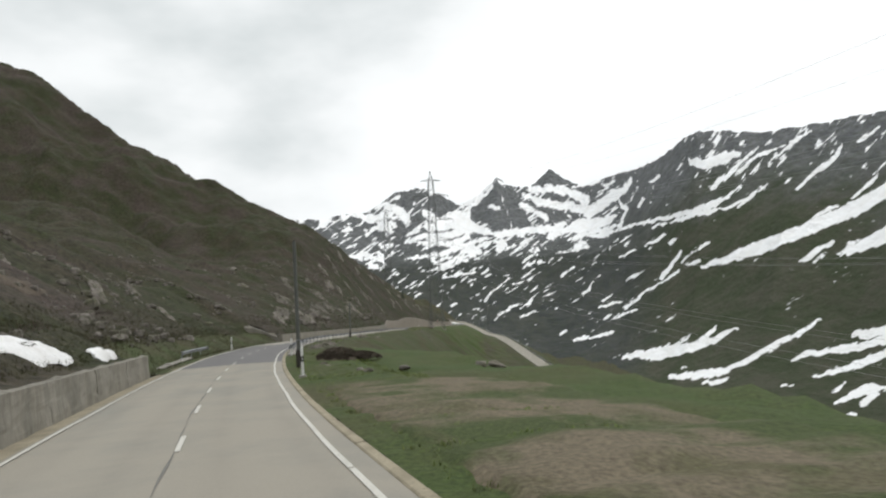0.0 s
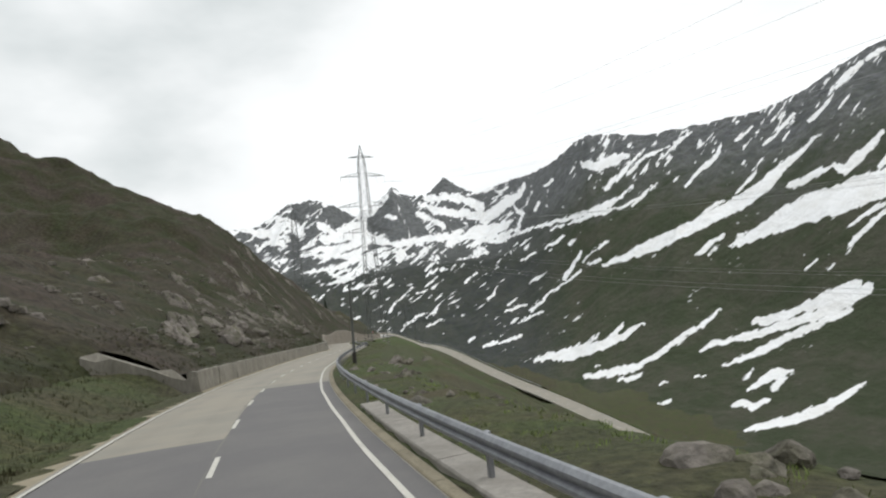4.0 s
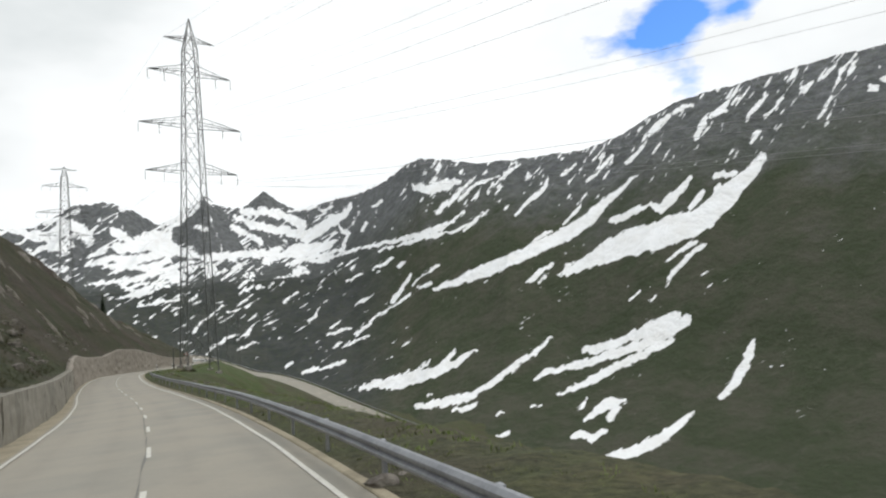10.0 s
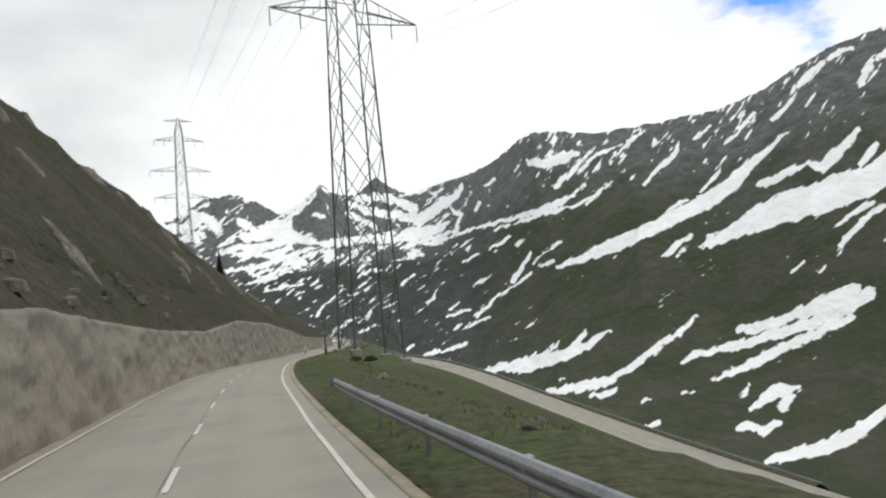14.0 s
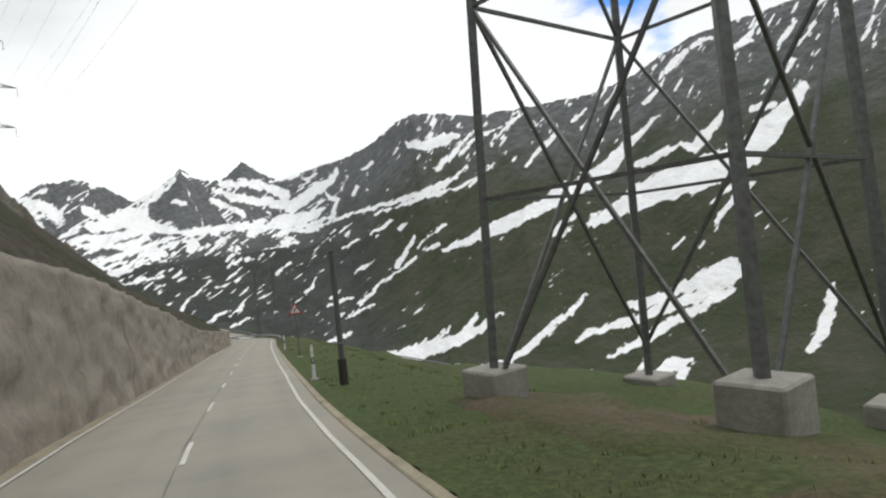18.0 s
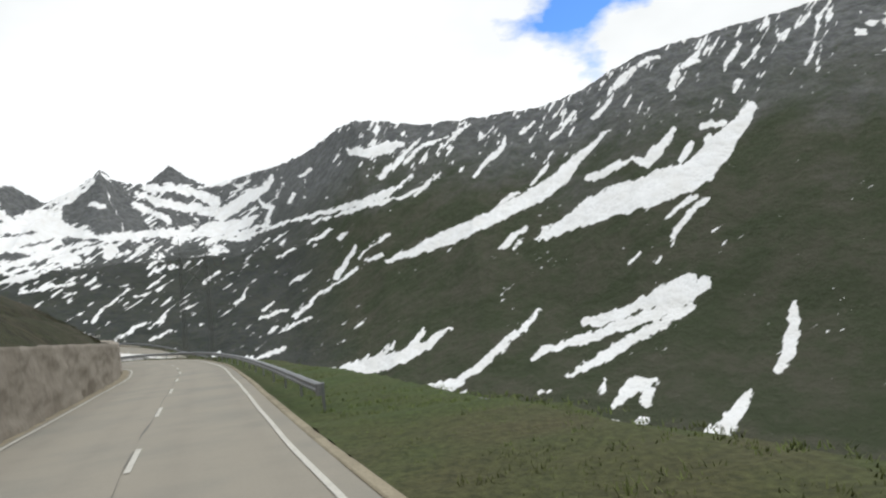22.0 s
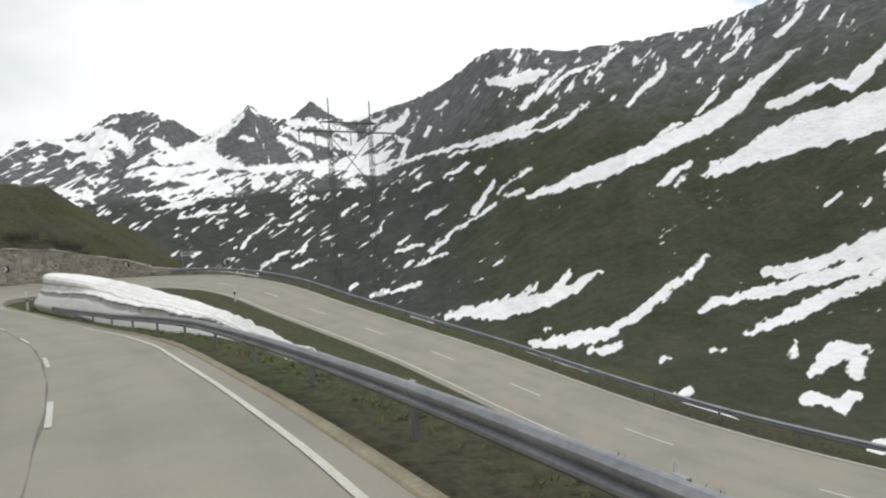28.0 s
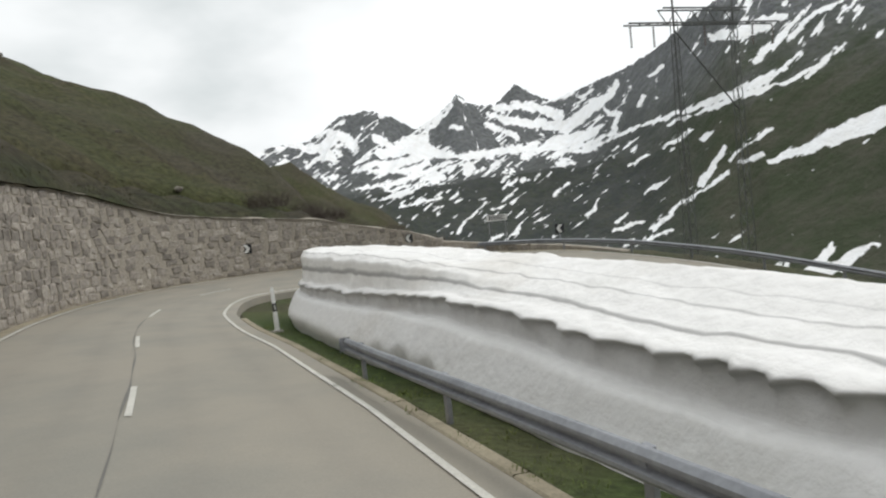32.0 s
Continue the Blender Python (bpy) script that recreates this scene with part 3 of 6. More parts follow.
def mountain(az, v):
    """Distance and height at bearing az (degrees) and v: 0 at the valley floor, 0.5 at the shoulder, 1 on the skyline."""
    rf = table(az, (-60, 900), (-25, 1000), (-6, 1080), (2, 960), (6, 800), (10, 690), (18, 640), (25, 580), (32, 540), (46, 520), (90, 520))
    rm = table(az, (-60, 1800), (-25, 1900), (-6, 2000), (2, 1880), (6, 1640), (10, 1420), (18, 1170), (25, 1050), (32, 960), (46, 880), (90, 860))
    zm = table(az, (-60, 60), (-25, 50), (-6, 72), (2, 78), (6, 35), (10, 2), (18, -40), (25, -98), (32, -100), (46, -110), (90, -110))
    far, el = ridge_line(az)
    zt = -12.0 + far * np.tan(np.radians(el))
    a, b = np.clip(v / 0.5, 0, 1) ** 1.9, np.clip((v - 0.5) / 0.5, 0, 1)
    r = np.where(v < 0.5, rf + (rm - rf) * np.clip(v / 0.5, 0, 1), rm + (far - rm) * b)
    basin = smooth01((3.5 - az) / 5.0)              # a snowy bench below the far peaks, a straight slope elsewhere
    rise = (b**2.1) * basin + b * (1 - basin)
    z = np.where(v < 0.5, -214.0 + (zm + 214.0) * a, zm + (zt - zm) * rise)
    over = np.maximum(v - 1, 0)
    r, z = r + over * 1500, z - over * 900
    # the whole country falls a little towards the head of the valley
    return 0.979 * r, HUB[2] + 0.979 * (z + 12.0) + r * (0.0077 * np.sin(np.radians(az)) - 0.0204 * np.cos(np.radians(az)))


# snow on the slopes across the valley: strokes of bearing, elevation and half width, in degrees from the hub
LONG_FIELD = [(10.5, -0.4, 0.18, 12.4, 0.1, 0.41, 14.4, 0.8, 0.59, 16.8, 1.6, 0.59, 19.3, 2.5, 0.64, 21.7, 3.4, 0.68, 24.2, 4.6, 0.68, 26.2, 5.7, 0.63, 27.5, 7, 0.41, 29, 8.1, 0.22, 30.8, 9.5, 0.09),
    (20.1, -0.1, 0.18, 21.4, 0.9, 0.27, 22.4, 1.4, 0.23),
    (20.6, 3.7, 0.18, 22.4, 4.7, 0.14),
    (21.2, -0.1, 0.14, 22.3, 0.7, 0.09)]
EAST_FIELD = [(23.4, 0.5, 0.18, 24.2, 1.3, 0.31, 24.1, 0.7, 0.36, 26.1, 1.6, 0.72, 28.4, 2.6, 1.11, 30.6, 3.3, 1.27, 32.8, 3.7, 1.3, 35, 4.3, 1.28, 36.9, 5, 1.18, 38.5, 6.4, 1, 40, 8, 0.66, 41.3, 9.4, 0.41),
    (28.2, 5.3, 0.31, 29.3, 5.5, 0.36, 30.4, 6, 0.35, 31.5, 6.4, 0.18),
    (32, 6.5, 0.22, 33, 6.1, 0.43, 34, 7, 0.52, 34.9, 7.8, 0.39, 35.5, 8.6, 0.17),
    (35.6, 5.9, 0.21, 36.3, 6.9, 0.3, 36.6, 7.3, 0.17),
    (37.6, 6.5, 0.34, 37.9, 7.4, 0.29),
    (37.7, 8.5, 0.25, 38.2, 8.6, 0.25),
    (33.6, 1.2, 0.13, 35, 2.2, 0.25, 36.1, 2.8, 0.21)]
MIDDLE_FIELD = [(21.2, -9.7, 0.13, 22.3, -9, 0.31, 23.9, -8.8, 0.26, 25.8, -8.3, 0.35, 27.6, -7.8, 0.39, 29.8, -7.2, 0.47, 31.9, -6.5, 0.51, 34.2, -5.2, 0.59, 35.9, -4.2, 0.5),
    (26.3, -6.9, 0.35, 27.8, -6.8, 0.43, 29.6, -6.2, 0.43, 31.3, -5.5, 0.51, 33.1, -4.7, 0.59, 34.8, -3.9, 0.5),
    (24, -11.3, 0.17, 25.7, -10.5, 0.34, 27.6, -9.7, 0.43, 29.5, -8.6, 0.43, 31.7, -7.6, 0.42, 34.4, -6.1, 0.33),
    (26.2, -12.7, 0.13, 27, -11.6, 0.17),
    (33.7, -1.1, 0.13, 34.5, 0.4, 0.21, 35.7, 1.7, 0.29, 36.9, 2.5, 0.21),
    (32.5, -2.4, 0.17, 32.8, -2, 0.13),
    (30.4, -2.2, 0.17, 31.4, -1.4, 0.13)]
VALLEY_PATCHES = [(27, -13.8, 0.17, 28, -12.9, 0.46, 29.3, -12, 0.55, 30.5, -11.9, 0.29),
    (30.1, -12.5, 0.37, 29.5, -13.6, 0.37),
    (26.1, -15.3, 0.33, 26.9, -15.1, 0.37, 28, -15.6, 0.37, 29.1, -14.8, 0.37),
    (21.3, -12.4, 0.13, 22.4, -12.3, 0.13),
    (17.8, -13.2, 0.17, 18.5, -13.1, 0.13),
    (10.2, -11, 0.09, 10.6, -10.8, 0.09)]
FOOT_FIELDS = [(3, -9.7, 0.17, 4.4, -9.4, 0.44, 5.7, -9.5, 0.57, 7.5, -9.3, 0.66, 9.4, -8.9, 0.67, 11.3, -8.4, 0.49, 12.7, -7.9, 0.36),
    (6.7, -9, 0.27, 7.9, -8.4, 0.13),
    (8.5, -8.8, 0.27, 9.5, -8, 0.18, 10.1, -7.4, 0.09),
    (11.3, -8.1, 0.36, 12.4, -7, 0.22, 12.9, -6.4, 0.09),
    (12.7, -8, 0.36, 14.2, -7.1, 0.27, 15.1, -6.6, 0.13),
    (9.1, -12, 0.17, 11.1, -11.8, 0.44, 13.4, -11.5, 0.53, 15.3, -11, 0.4, 17.4, -9.7, 0.31, 19.5, -8.2, 0.31, 21.1, -7.1, 0.31, 22.6, -5.6, 0.18),
    (13.2, -12.5, 0.26, 14.6, -12.4, 0.35, 15.6, -12, 0.13),
    (-2.8, -7.8, 0.13, -1.1, -7.5, 0.17, 0.2, -7.3, 0.26, 1.1, -7, 0.18)]
SHOULDER_BANDS = [(-1.2, 2.8, 0.15, 1.2, 3.4, 0.16, 4.7, 4.2, 0.21, 7, 4.6, 0.27, 9.4, 5.1, 0.32, 10.9, 5.6, 0.38, 12.4, 6.3, 0.27, 13.3, 7, 0.11),
    (4.7, 3.5, 0.16, 9.4, 4.7, 0.21, 12.4, 5.1, 0.16, 14.8, 6.2, 0.11),
    (8.3, 9.6, 0.32, 9.8, 9.3, 0.48, 11.5, 9.6, 0.43, 13, 9.9, 0.16),
    (-4.3, 2.5, 0.15, -2, 3, 0.2, 0.3, 3.6, 0.15),
    (13.5, 5.2, 0.16, 14.7, 6.2, 0.21, 15.9, 7.1, 0.11),
    (10.6, 7.1, 0.16, 12.1, 8.2, 0.27, 14, 9.8, 0.16),
    (12.9, 8.1, 0.16, 14.7, 9.5, 0.16, 17, 10.3, 0.11),
    (18.8, 6.4, 0.16, 19.9, 7.5, 0.21, 21.3, 8.7, 0.26, 21.9, 9.8, 0.11)]
RIDGE_GULLIES = [(23.7, 5.4, 0.11, 24.8, 6.6, 0.16, 25.7, 8, 0.1),
    (25.8, 9.1, 0.16, 26.9, 10.1, 0.21, 28, 11.2, 0.1),
    (29.4, 10.4, 0.15, 30.2, 11, 0.2, 31.3, 12.3, 0.1),
    (31.5, 12.6, 0.2, 32.5, 13.7, 0.25, 33.2, 14.1, 0.1),
    (33.7, 14.3, 0.2, 35.1, 14.7, 0.24),
    (37, 13.6, 0.24, 38, 14.1, 0.34, 38.5, 14.8, 0.14),
    (35.8, 12, 0.25, 36.4, 13.1, 0.24),
    (40, 12.7, 0.14, 40.6, 13.7, 0.19, 41.3, 14.7, 0.14),
    (41.4, 12.9, 0.14, 42.7, 14.1, 0.09),
    (40.3, 11, 0.14, 41, 11.7, 0.14),
    (38.6, 8.4, 0.19, 39.2, 8.6, 0.24),
    (15.8, 8.8, 0.11, 17.5, 10.3, 0.16, 19, 11, 0.11),
    (23.5, 9.9, 0.16, 24.4, 10.8, 0.1)]
GREEN_STREAKS = [(-2.2, -2.7, 0.09, -1.6, -2.4, 0.18, -1.2, -1.6, 0.09),
    (2.2, -1.7, 0.09, 3.1, -1.2, 0.14, 4.2, -0.6, 0.09),
    (-0.3, -4.4, 0.13, 0.6, -4.1, 0.22, 1.9, -3.9, 0.13),
    (0.1, -3.6, 0.09, 0.9, -3.1, 0.09),
    (1.4, -5.5, 0.18, 2.5, -5.1, 0.22, 3.7, -4.5, 0.18),
    (2.3, -4.5, 0.09, 3.3, -3.6, 0.18, 4.3, -2.9, 0.13),
    (-0.7, -5.9, 0.09, 0.9, -5.1, 0.13),
    (4.5, -2.8, 0.14, 5.8, -2, 0.14, 7.8, -0.9, 0.18),
    (6.1, -1.4, 0.23, 7.1, -0.3, 0.27, 7.9, 1.1, 0.14),
    (8, 0.1, 0.14, 9.3, 1, 0.14, 10.8, 1.9, 0.14),
    (8.7, -0.2, 0.14, 10.1, 0.2, 0.27),
    (-3, -6.8, 0.09, -1.9, -6.4, 0.09)]
BENCH_STREAKS = [(-11.4, -5.2, 0.08, -10.5, -4.4, 0.16, -9.5, -3.8, 0.12, -8.7, -3.6, 0.08),
    (-8.8, -4.1, 0.08, -8.1, -3.8, 0.17, -7.5, -3.3, 0.08),
    (-8.9, -5.1, 0.08, -8, -4.8, 0.17, -7.3, -4.5, 0.08),
    (-12.7, -3.2, 0.08, -12, -2.4, 0.12, -10.8, -1.5, 0.12),
    (-17, -0.5, 0.08, -15.8, -0.4, 0.12, -14.6, -0.2, 0.16, -13.7, -0.1, 0.08),
    (-12.8, -0.3, 0.08, -12.2, 0.1, 0.12),
    (-16.3, -3.7, 0.11, -15.8, -3.3, 0.11),
    (-17.7, -2.1, 0.07, -17.1, -1.7, 0.08),
    (-13.9, -4, 0.08, -13.3, -3.9, 0.08),
    (-10.7, -0.7, 0.08, -10.1, -0.7, 0.08),
    (-7.9, 0.4, 0.13, -7, 0.7, 0.17, -6.4, 0.5, 0.13, -5.4, 0.8, 0.09),
    (-4.7, 0.6, 0.13, -4.3, 0.9, 0.09)]
BENCH_EDGE = [(-4.4, -0.8, 0.09, -3.2, -0.1, 0.09),
    (-3.1, -0.8, 0.13, -2.1, -0.2, 0.09),
    (4.1, 1.9, 0.14, 5.3, 2.3, 0.18, 6.2, 2.8, 0.09),
    (6.7, 1.9, 0.14, 7.2, 2.3, 0.18),
    (-0.8, 0.7, 0.09, 0, 1.7, 0.13, 0.9, 2.5, 0.09),
    (1.5, 0.8, 0.09, 2.4, 1.2, 0.14, 3.2, 1.4, 0.09),
    (-4.4, -7.1, 0.13, -3.8, -6.8, 0.13),
    (-10.6, 1.9, 0.08, -9.8, 2.3, 0.13),
    (-10, 1.4, 0.08, -9, 2.1, 0.09, -8.3, 2.5, 0.09),
    (-14.4, -0.8, 0.08, -13.4, -0.8, 0.08),
    (-9.6, -1.6, 0.08, -8.9, -1.5, 0.08)]
BASIN_ROWS = [(-18.3, 0.3, 0.11, -17.3, 0.6, 0.11, -16.3, 1, 0.15, -14.9, 1.3, 0.16, -13.8, 1.8, 0.08),
    (-18.4, 1.4, 0.15, -17.4, 1.7, 0.15, -16, 2, 0.16),
    (-16.3, 2.4, 0.12, -15.3, 2.8, 0.12),
    (-14.9, 2.3, 0.16, -13.4, 2.9, 0.2, -11.9, 3.1, 0.12),
    (-15.3, 1.7, 0.16, -14, 2.1, 0.16, -12.7, 2.5, 0.12, -11.5, 2.7, 0.08),
    (-18.3, 2.9, 0.19, -17, 3.1, 0.12),
    (-17.7, 1, 0.11, -16.3, 1.4, 0.12),
    (-13.1, 1.3, 0.08, -12.4, 1.8, 0.12)]
FAR_BASIN = [(-18.3, 4.4, 0.49, -16.6, 4.5, 0.51, -14.8, 4.6, 0.6, -13.4, 3.9, 0.29, -11.1, 3.3, 0.25, -8.7, 3.5, 0.34, -7, 3.7, 0.35),
    (-16.2, 5.4, 0.32, -14.4, 5.4, 0.24),
    (-14.8, 5.7, 0.16, -13.2, 6.9, 0.21, -11.8, 8, 0.13),
    (-18.3, 3.3, 0.3, -16.3, 3.5, 0.24, -14.1, 3.7, 0.24),
    (-12.2, 6.1, 0.21, -11.2, 5.9, 0.25),
    (-8.9, 6.9, 0.22, -7.3, 6.2, 0.35, -5.2, 5.6, 0.36, -2.5, 5, 0.54),
    (-4, 3.7, 0.36, -1.7, 3.9, 0.54, -0.1, 4.2, 0.32),
    (-2.5, 4.9, 0.54, -0.7, 6, 0.46, 1.2, 6.9, 0.32, 1.7, 7.8, 0.18)]
HIGH_SNOW = [(-7, 3.6, 0.26, -4.9, 3.3, 0.27, -2.7, 3.4, 0.4, -0.5, 3, 0.23),
    (-9.1, 6.1, 0.17, -7.3, 5, 0.26, -6.5, 4.4, 0.26),
    (-8.4, 7.6, 0.17, -7.2, 7.3, 0.26, -5.5, 7.1, 0.31, -3.8, 6.6, 0.36, -2.9, 5.9, 0.41),
    (-3.5, 7.4, 0.18, -1.4, 7.7, 0.14),
    (0.7, 5.9, 0.27, 1.5, 5.1, 0.18, 1, 4.1, 0.18),
    (-2.3, 2.7, 0.18, -0.5, 2.8, 0.14),
    (2, 6.3, 0.14, 2.7, 7.2, 0.09),
    (2.9, 5.4, 0.09, 3.4, 6.2, 0.09),
    (4, 7.6, 0.14, 4.9, 8.2, 0.18)]
WEST_BASIN = [(-26.2, 6, 0.17, -24.8, 5.7, 0.38, -23.3, 5.3, 0.47, -22.1, 6.1, 0.39),
    (-22.4, 6.8, 0.3, -21.3, 6.1, 0.49, -20.5, 5.2, 0.31),
    (-24.1, 4.4, 0.21, -22.5, 4.8, 0.3),
    (-18.8, 5.9, 0.32, -17.1, 4.7, 0.32, -15.8, 5.3, 0.42, -14.4, 5, 0.33),
    (-20.6, 3.1, 0.18, -18.9, 3.5, 0.27, -17.2, 3.5, 0.23, -14.5, 4.1, 0.38),
    (-20.7, 1.5, 0.13, -18.6, 1.6, 0.18, -16.4, 2, 0.23, -14.5, 2.6, 0.24),
    (-19.2, 0.1, 0.09, -17.4, 0.5, 0.19, -15.5, 0.8, 0.14),
    (-19.4, 2.9, 0.18, -16.8, 2.7, 0.23, -14.5, 3.2, 0.24),
    (-24.7, 6.4, 0.13, -22.8, 6.8, 0.13, -21.2, 7.5, 0.13)]
VALLEY_STRIP = [(28.5, -18, 0.28, 30.4, -17.3, 0.5, 33.1, -16.4, 0.6, 35, -15.2, 0.59, 36.4, -13.8, 0.42, 37.5, -12.8, 0.16),
    (39.6, -11.3, 0.25, 40.4, -9.9, 0.4, 41.1, -8.4, 0.45, 41.5, -7.3, 0.34, 41.7, -6.3, 0.2),
    (16.3, -16.1, 0.23, 17.8, -15.7, 0.29, 19.2, -15.1, 0.17)]
ROCK_FACES = [(-11.3, 8.5, -15, 5.6, -13.5, 4.8),
    (-11.3, 8.5, -13.7, 4.8, -9.9, 3.4),
    (-11.3, 8.5, -9.9, 3.4, -7.6, 3.7),
    (-10.3, 7, -5.6, 5.1, -9, 5.5),
    (-6.9, 5.5, -3.8, 4.4, -5.9, 4),
    (-6.5, 9, -7.7, 7.8, -3.9, 7.5),
    (-1.5, 7.2, -4.3, 5.8, -2.5, 5.6),
    (2.2, 8.4, 5, 9.4, 3.9, 4.6),
    (2.2, 8.2, 3.9, 4.6, 1.9, 5),
    (3.9, 4.6, 0.1, 4, 2.4, 5.4),
    (5, 9.4, 7.8, 6.7, 3.9, 4.6),
    (-17.3, 7.9, -15.2, 6.1, -17.6, 5.2),
    (-18.2, 7.5, -17.3, 7.9, -17.8, 5.4)]
WEST_FACES = [(-20.8, 8, -23.2, 6.7, -19.6, 7.2),
    (-17.6, 7.7, -20.1, 5.4, -18.8, 4.9),
    (-17.6, 7.7, -15, 6.3, -18.4, 5.1),
    (-20.8, 7.9, -19.6, 6.3, -22.1, 6.5)]
SNOW_STROKES = LONG_FIELD + EAST_FIELD + MIDDLE_FIELD + VALLEY_PATCHES + FOOT_FIELDS + SHOULDER_BANDS + RIDGE_GULLIES + GREEN_STREAKS + BENCH_STREAKS + BENCH_EDGE + BASIN_ROWS + FAR_BASIN + HIGH_SNOW + WEST_BASIN + VALLEY_STRIP


def snow_cover(az, el, v):
    """Above 0 where old snow lies; its size tells how far inside or outside the edge."""
    wa = az + 0.13 * rough(az * 1.1, el * 1.1, 4, 0.55, 21)
    we = el + 0.11 * rough(az * 1.1, el * 1.1, 4, 0.55, 41)
    best = np.full(az.shape, -2.0)
    along, across = 0.86 * az + 0.51 * el, 0.51 * az - 0.86 * el
    for stroke in SNOW_STROKES:
        for k in range(0, len(stroke) - 3, 3):
            a0, e0, w0, a1, e1, w1 = stroke[k:k + 6]
            box_in = (wa > min(a0, a1) - 1.6) & (wa < max(a0, a1) + 1.6) & (we > min(e0, e1) - 1.6) & (we < max(e0, e1) + 1.6)
            xa, xe = wa[box_in], we[box_in]
            ux, uy = a1 - a0, e1 - e0
            t = np.clip(((xa - a0) * ux + (xe - e0) * uy) / (ux * ux + uy * uy + 1e-6), 0, 1)
            gap = np.hypot(xa - a0 - t * ux, xe - e0 - t * uy)
            best[box_in] = np.maximum(best[box_in], w0 + (w1 - w0) * t - gap)
    # ragged fingers along the fall line, and bare islands
    best = best + 0.12 * rough((0.72 * az + 0.69 * el) * 0.8, (0.69 * az - 0.72 * el) * 5.0, 3, 0.6, 33) + 0.045 * rough(az * 4.0, el * 4.0, 3, 0.6, 37)
    # small scattered streaks that run down the fall line
    n = 1.15 * rough(along * 1.1, across * 6.5, 2, 0.5, 61) + 0.35 * rough(az * 0.5, el * 0.5, 2, 0.5, 65)
    bias = table(az, (-60, 0.0), (-8, -0.08), (2, -0.28), (7, -0.46), (12, -0.60), (50, -0.66)) + 0.50 * smooth01((v - 0.70) / 0.2) * smooth01((az - 4) / 6)
    low = smooth01((0.40 - v) / 0.3)
    gully = rough((0.62 * az + 0.78 * el) * 0.9, (0.78 * az - 0.62 * el) * 3.6, 3, 0.55, 67) + 0.3 * rough(az * 0.35, el * 0.5, 2, 0.5, 68)
    n = n + (gully - n) * smooth01((v - 0.66) / 0.14) * smooth01((az - 3) / 5)
    streak = 0.30 * (n + bias - 0.80 - 0.45 * low + table(az, (4, 0.36), (20, 0.30), (26, 0.18)) * smooth01((v - 0.64) / 0.1))
    # thin snow between the bare faces of the far peaks
    m = rough(az * 0.9, el * 1.1, 5, 0.6, 81) - 0.9 * np.maximum(rough(az * 0.6 + 3, el * 0.6, 3, 0.5, 91), 0)
    basin = 0.4 * (m - 0.42) * smooth01((v - 0.55) / 0.12) - 1.0 * (1 - smooth01((v - 0.50) / 0.1))
    for x0, y0, x1, y1, x2, y2 in ROCK_FACES + WEST_FACES:
        inside = np.full(az.shape, 9.0)
        turn = np.sign((x1 - x0) * (y2 - y0) - (y1 - y0) * (x2 - x0))
        for px, py, qx, qy in ((x0, y0, x1, y1), (x1, y1, x2, y2), (x2, y2, x0, y0)):
            ln = math.hypot(qx - px, qy - py)
            inside = np.minimum(inside, turn * ((qx - px) * (we - py) - (qy - py) * (wa - px)) / ln)
        bare = inside + 0.12 * rough(az * 1.2 - el, el * 0.8 + az * 2.6, 4, 0.6, 71)
        basin = np.where(bare > -0.05, np.minimum(basin, -bare), basin)
        streak = np.where(bare > 0, np.minimum(streak, -bare), streak)
    east = smooth01((az - 1.0) / 5.0)
    return np.maximum(best, np.maximum(streak, basin * (1 - east) - 1.2 * east))


az_rows = np.r_[np.arange(-60, -32, 0.5), np.arange(-32, 48, 0.08), np.arange(48, 90, 0.5), np.arange(90, 301, 5.0)]
v_rows = np.r_[np.linspace(0, 0.5, 170, endpoint=False), np.linspace(0.5, 1, 270), np.linspace(1.02, 1.3, 8)]
MA, MV = np.meshgrid(az_rows, v_rows)
far_r, far_z = mountain(MA, MV)
mx, my = HUB[0] + far_r * np.sin(np.radians(MA)), HUB[1] + far_r * np.cos(np.radians(MA))
gully = 1 - np.abs(rough(MA * 0.30 - MV * 3.0, MV * 1.6, 3, 0.45, 5)) * 1.5
size = (7 + 9 * smooth01((MV - 0.4) / 0.5) + 16 * smooth01((4 - MA) / 8) * smooth01((MV - 0.6) / 0.3)) * (far_r / 1700.0)
crest = 1 - 0.85 * smooth01((MV - 0.86) / 0.12)
far_z = far_z + crest * (size * (gully - 0.45) * smooth01(MV / 0.12) + 0.0022 * far_r * rough(mx / 70, my / 70, 4, 0.5, 8)) + 0.0010 * far_r * rough(mx / 38, my / 38, 3, 0.55, 28) * smooth01((MV - 0.55) / 0.3) + 0.0016 * far_r * rough(mx / 22, my / 22, 3, 0.6, 48) * smooth01((MV - 0.85) / 0.1)
elev = np.degrees(np.arctan2(far_z - HUB[2], far_r))
cover = snow_cover(MA, elev, MV)
na, nv = len(az_rows), len(v_rows)
q = np.arange(na * nv).reshape(nv, na)
faces = np.stack([q[:-1, :-1], q[:-1, 1:], q[1:, 1:], q[1:, :-1]], -1).reshape(-1, 4)
me = bpy.data.meshes.new("backdrop_mountains")
me.vertices.add(na * nv)
me.vertices.foreach_set("co", np.stack([mx, my, far_z], -1).ravel())
me.loops.add(faces.size)
me.loops.foreach_set("vertex_index", faces.ravel())
me.polygons.add(len(faces))
me.polygons.foreach_set("loop_start", np.arange(len(faces)) * 4)
me.polygons.foreach_set("use_smooth", np.ones(len(faces), bool))
me.update(calc_edges=True)
at = me.attributes.new("snow", "FLOAT", "POINT")
at.data.foreach_set("value", np.clip(cover, -1, 1).ravel().astype(np.float32))
at = me.attributes.new("height", "FLOAT", "POINT")
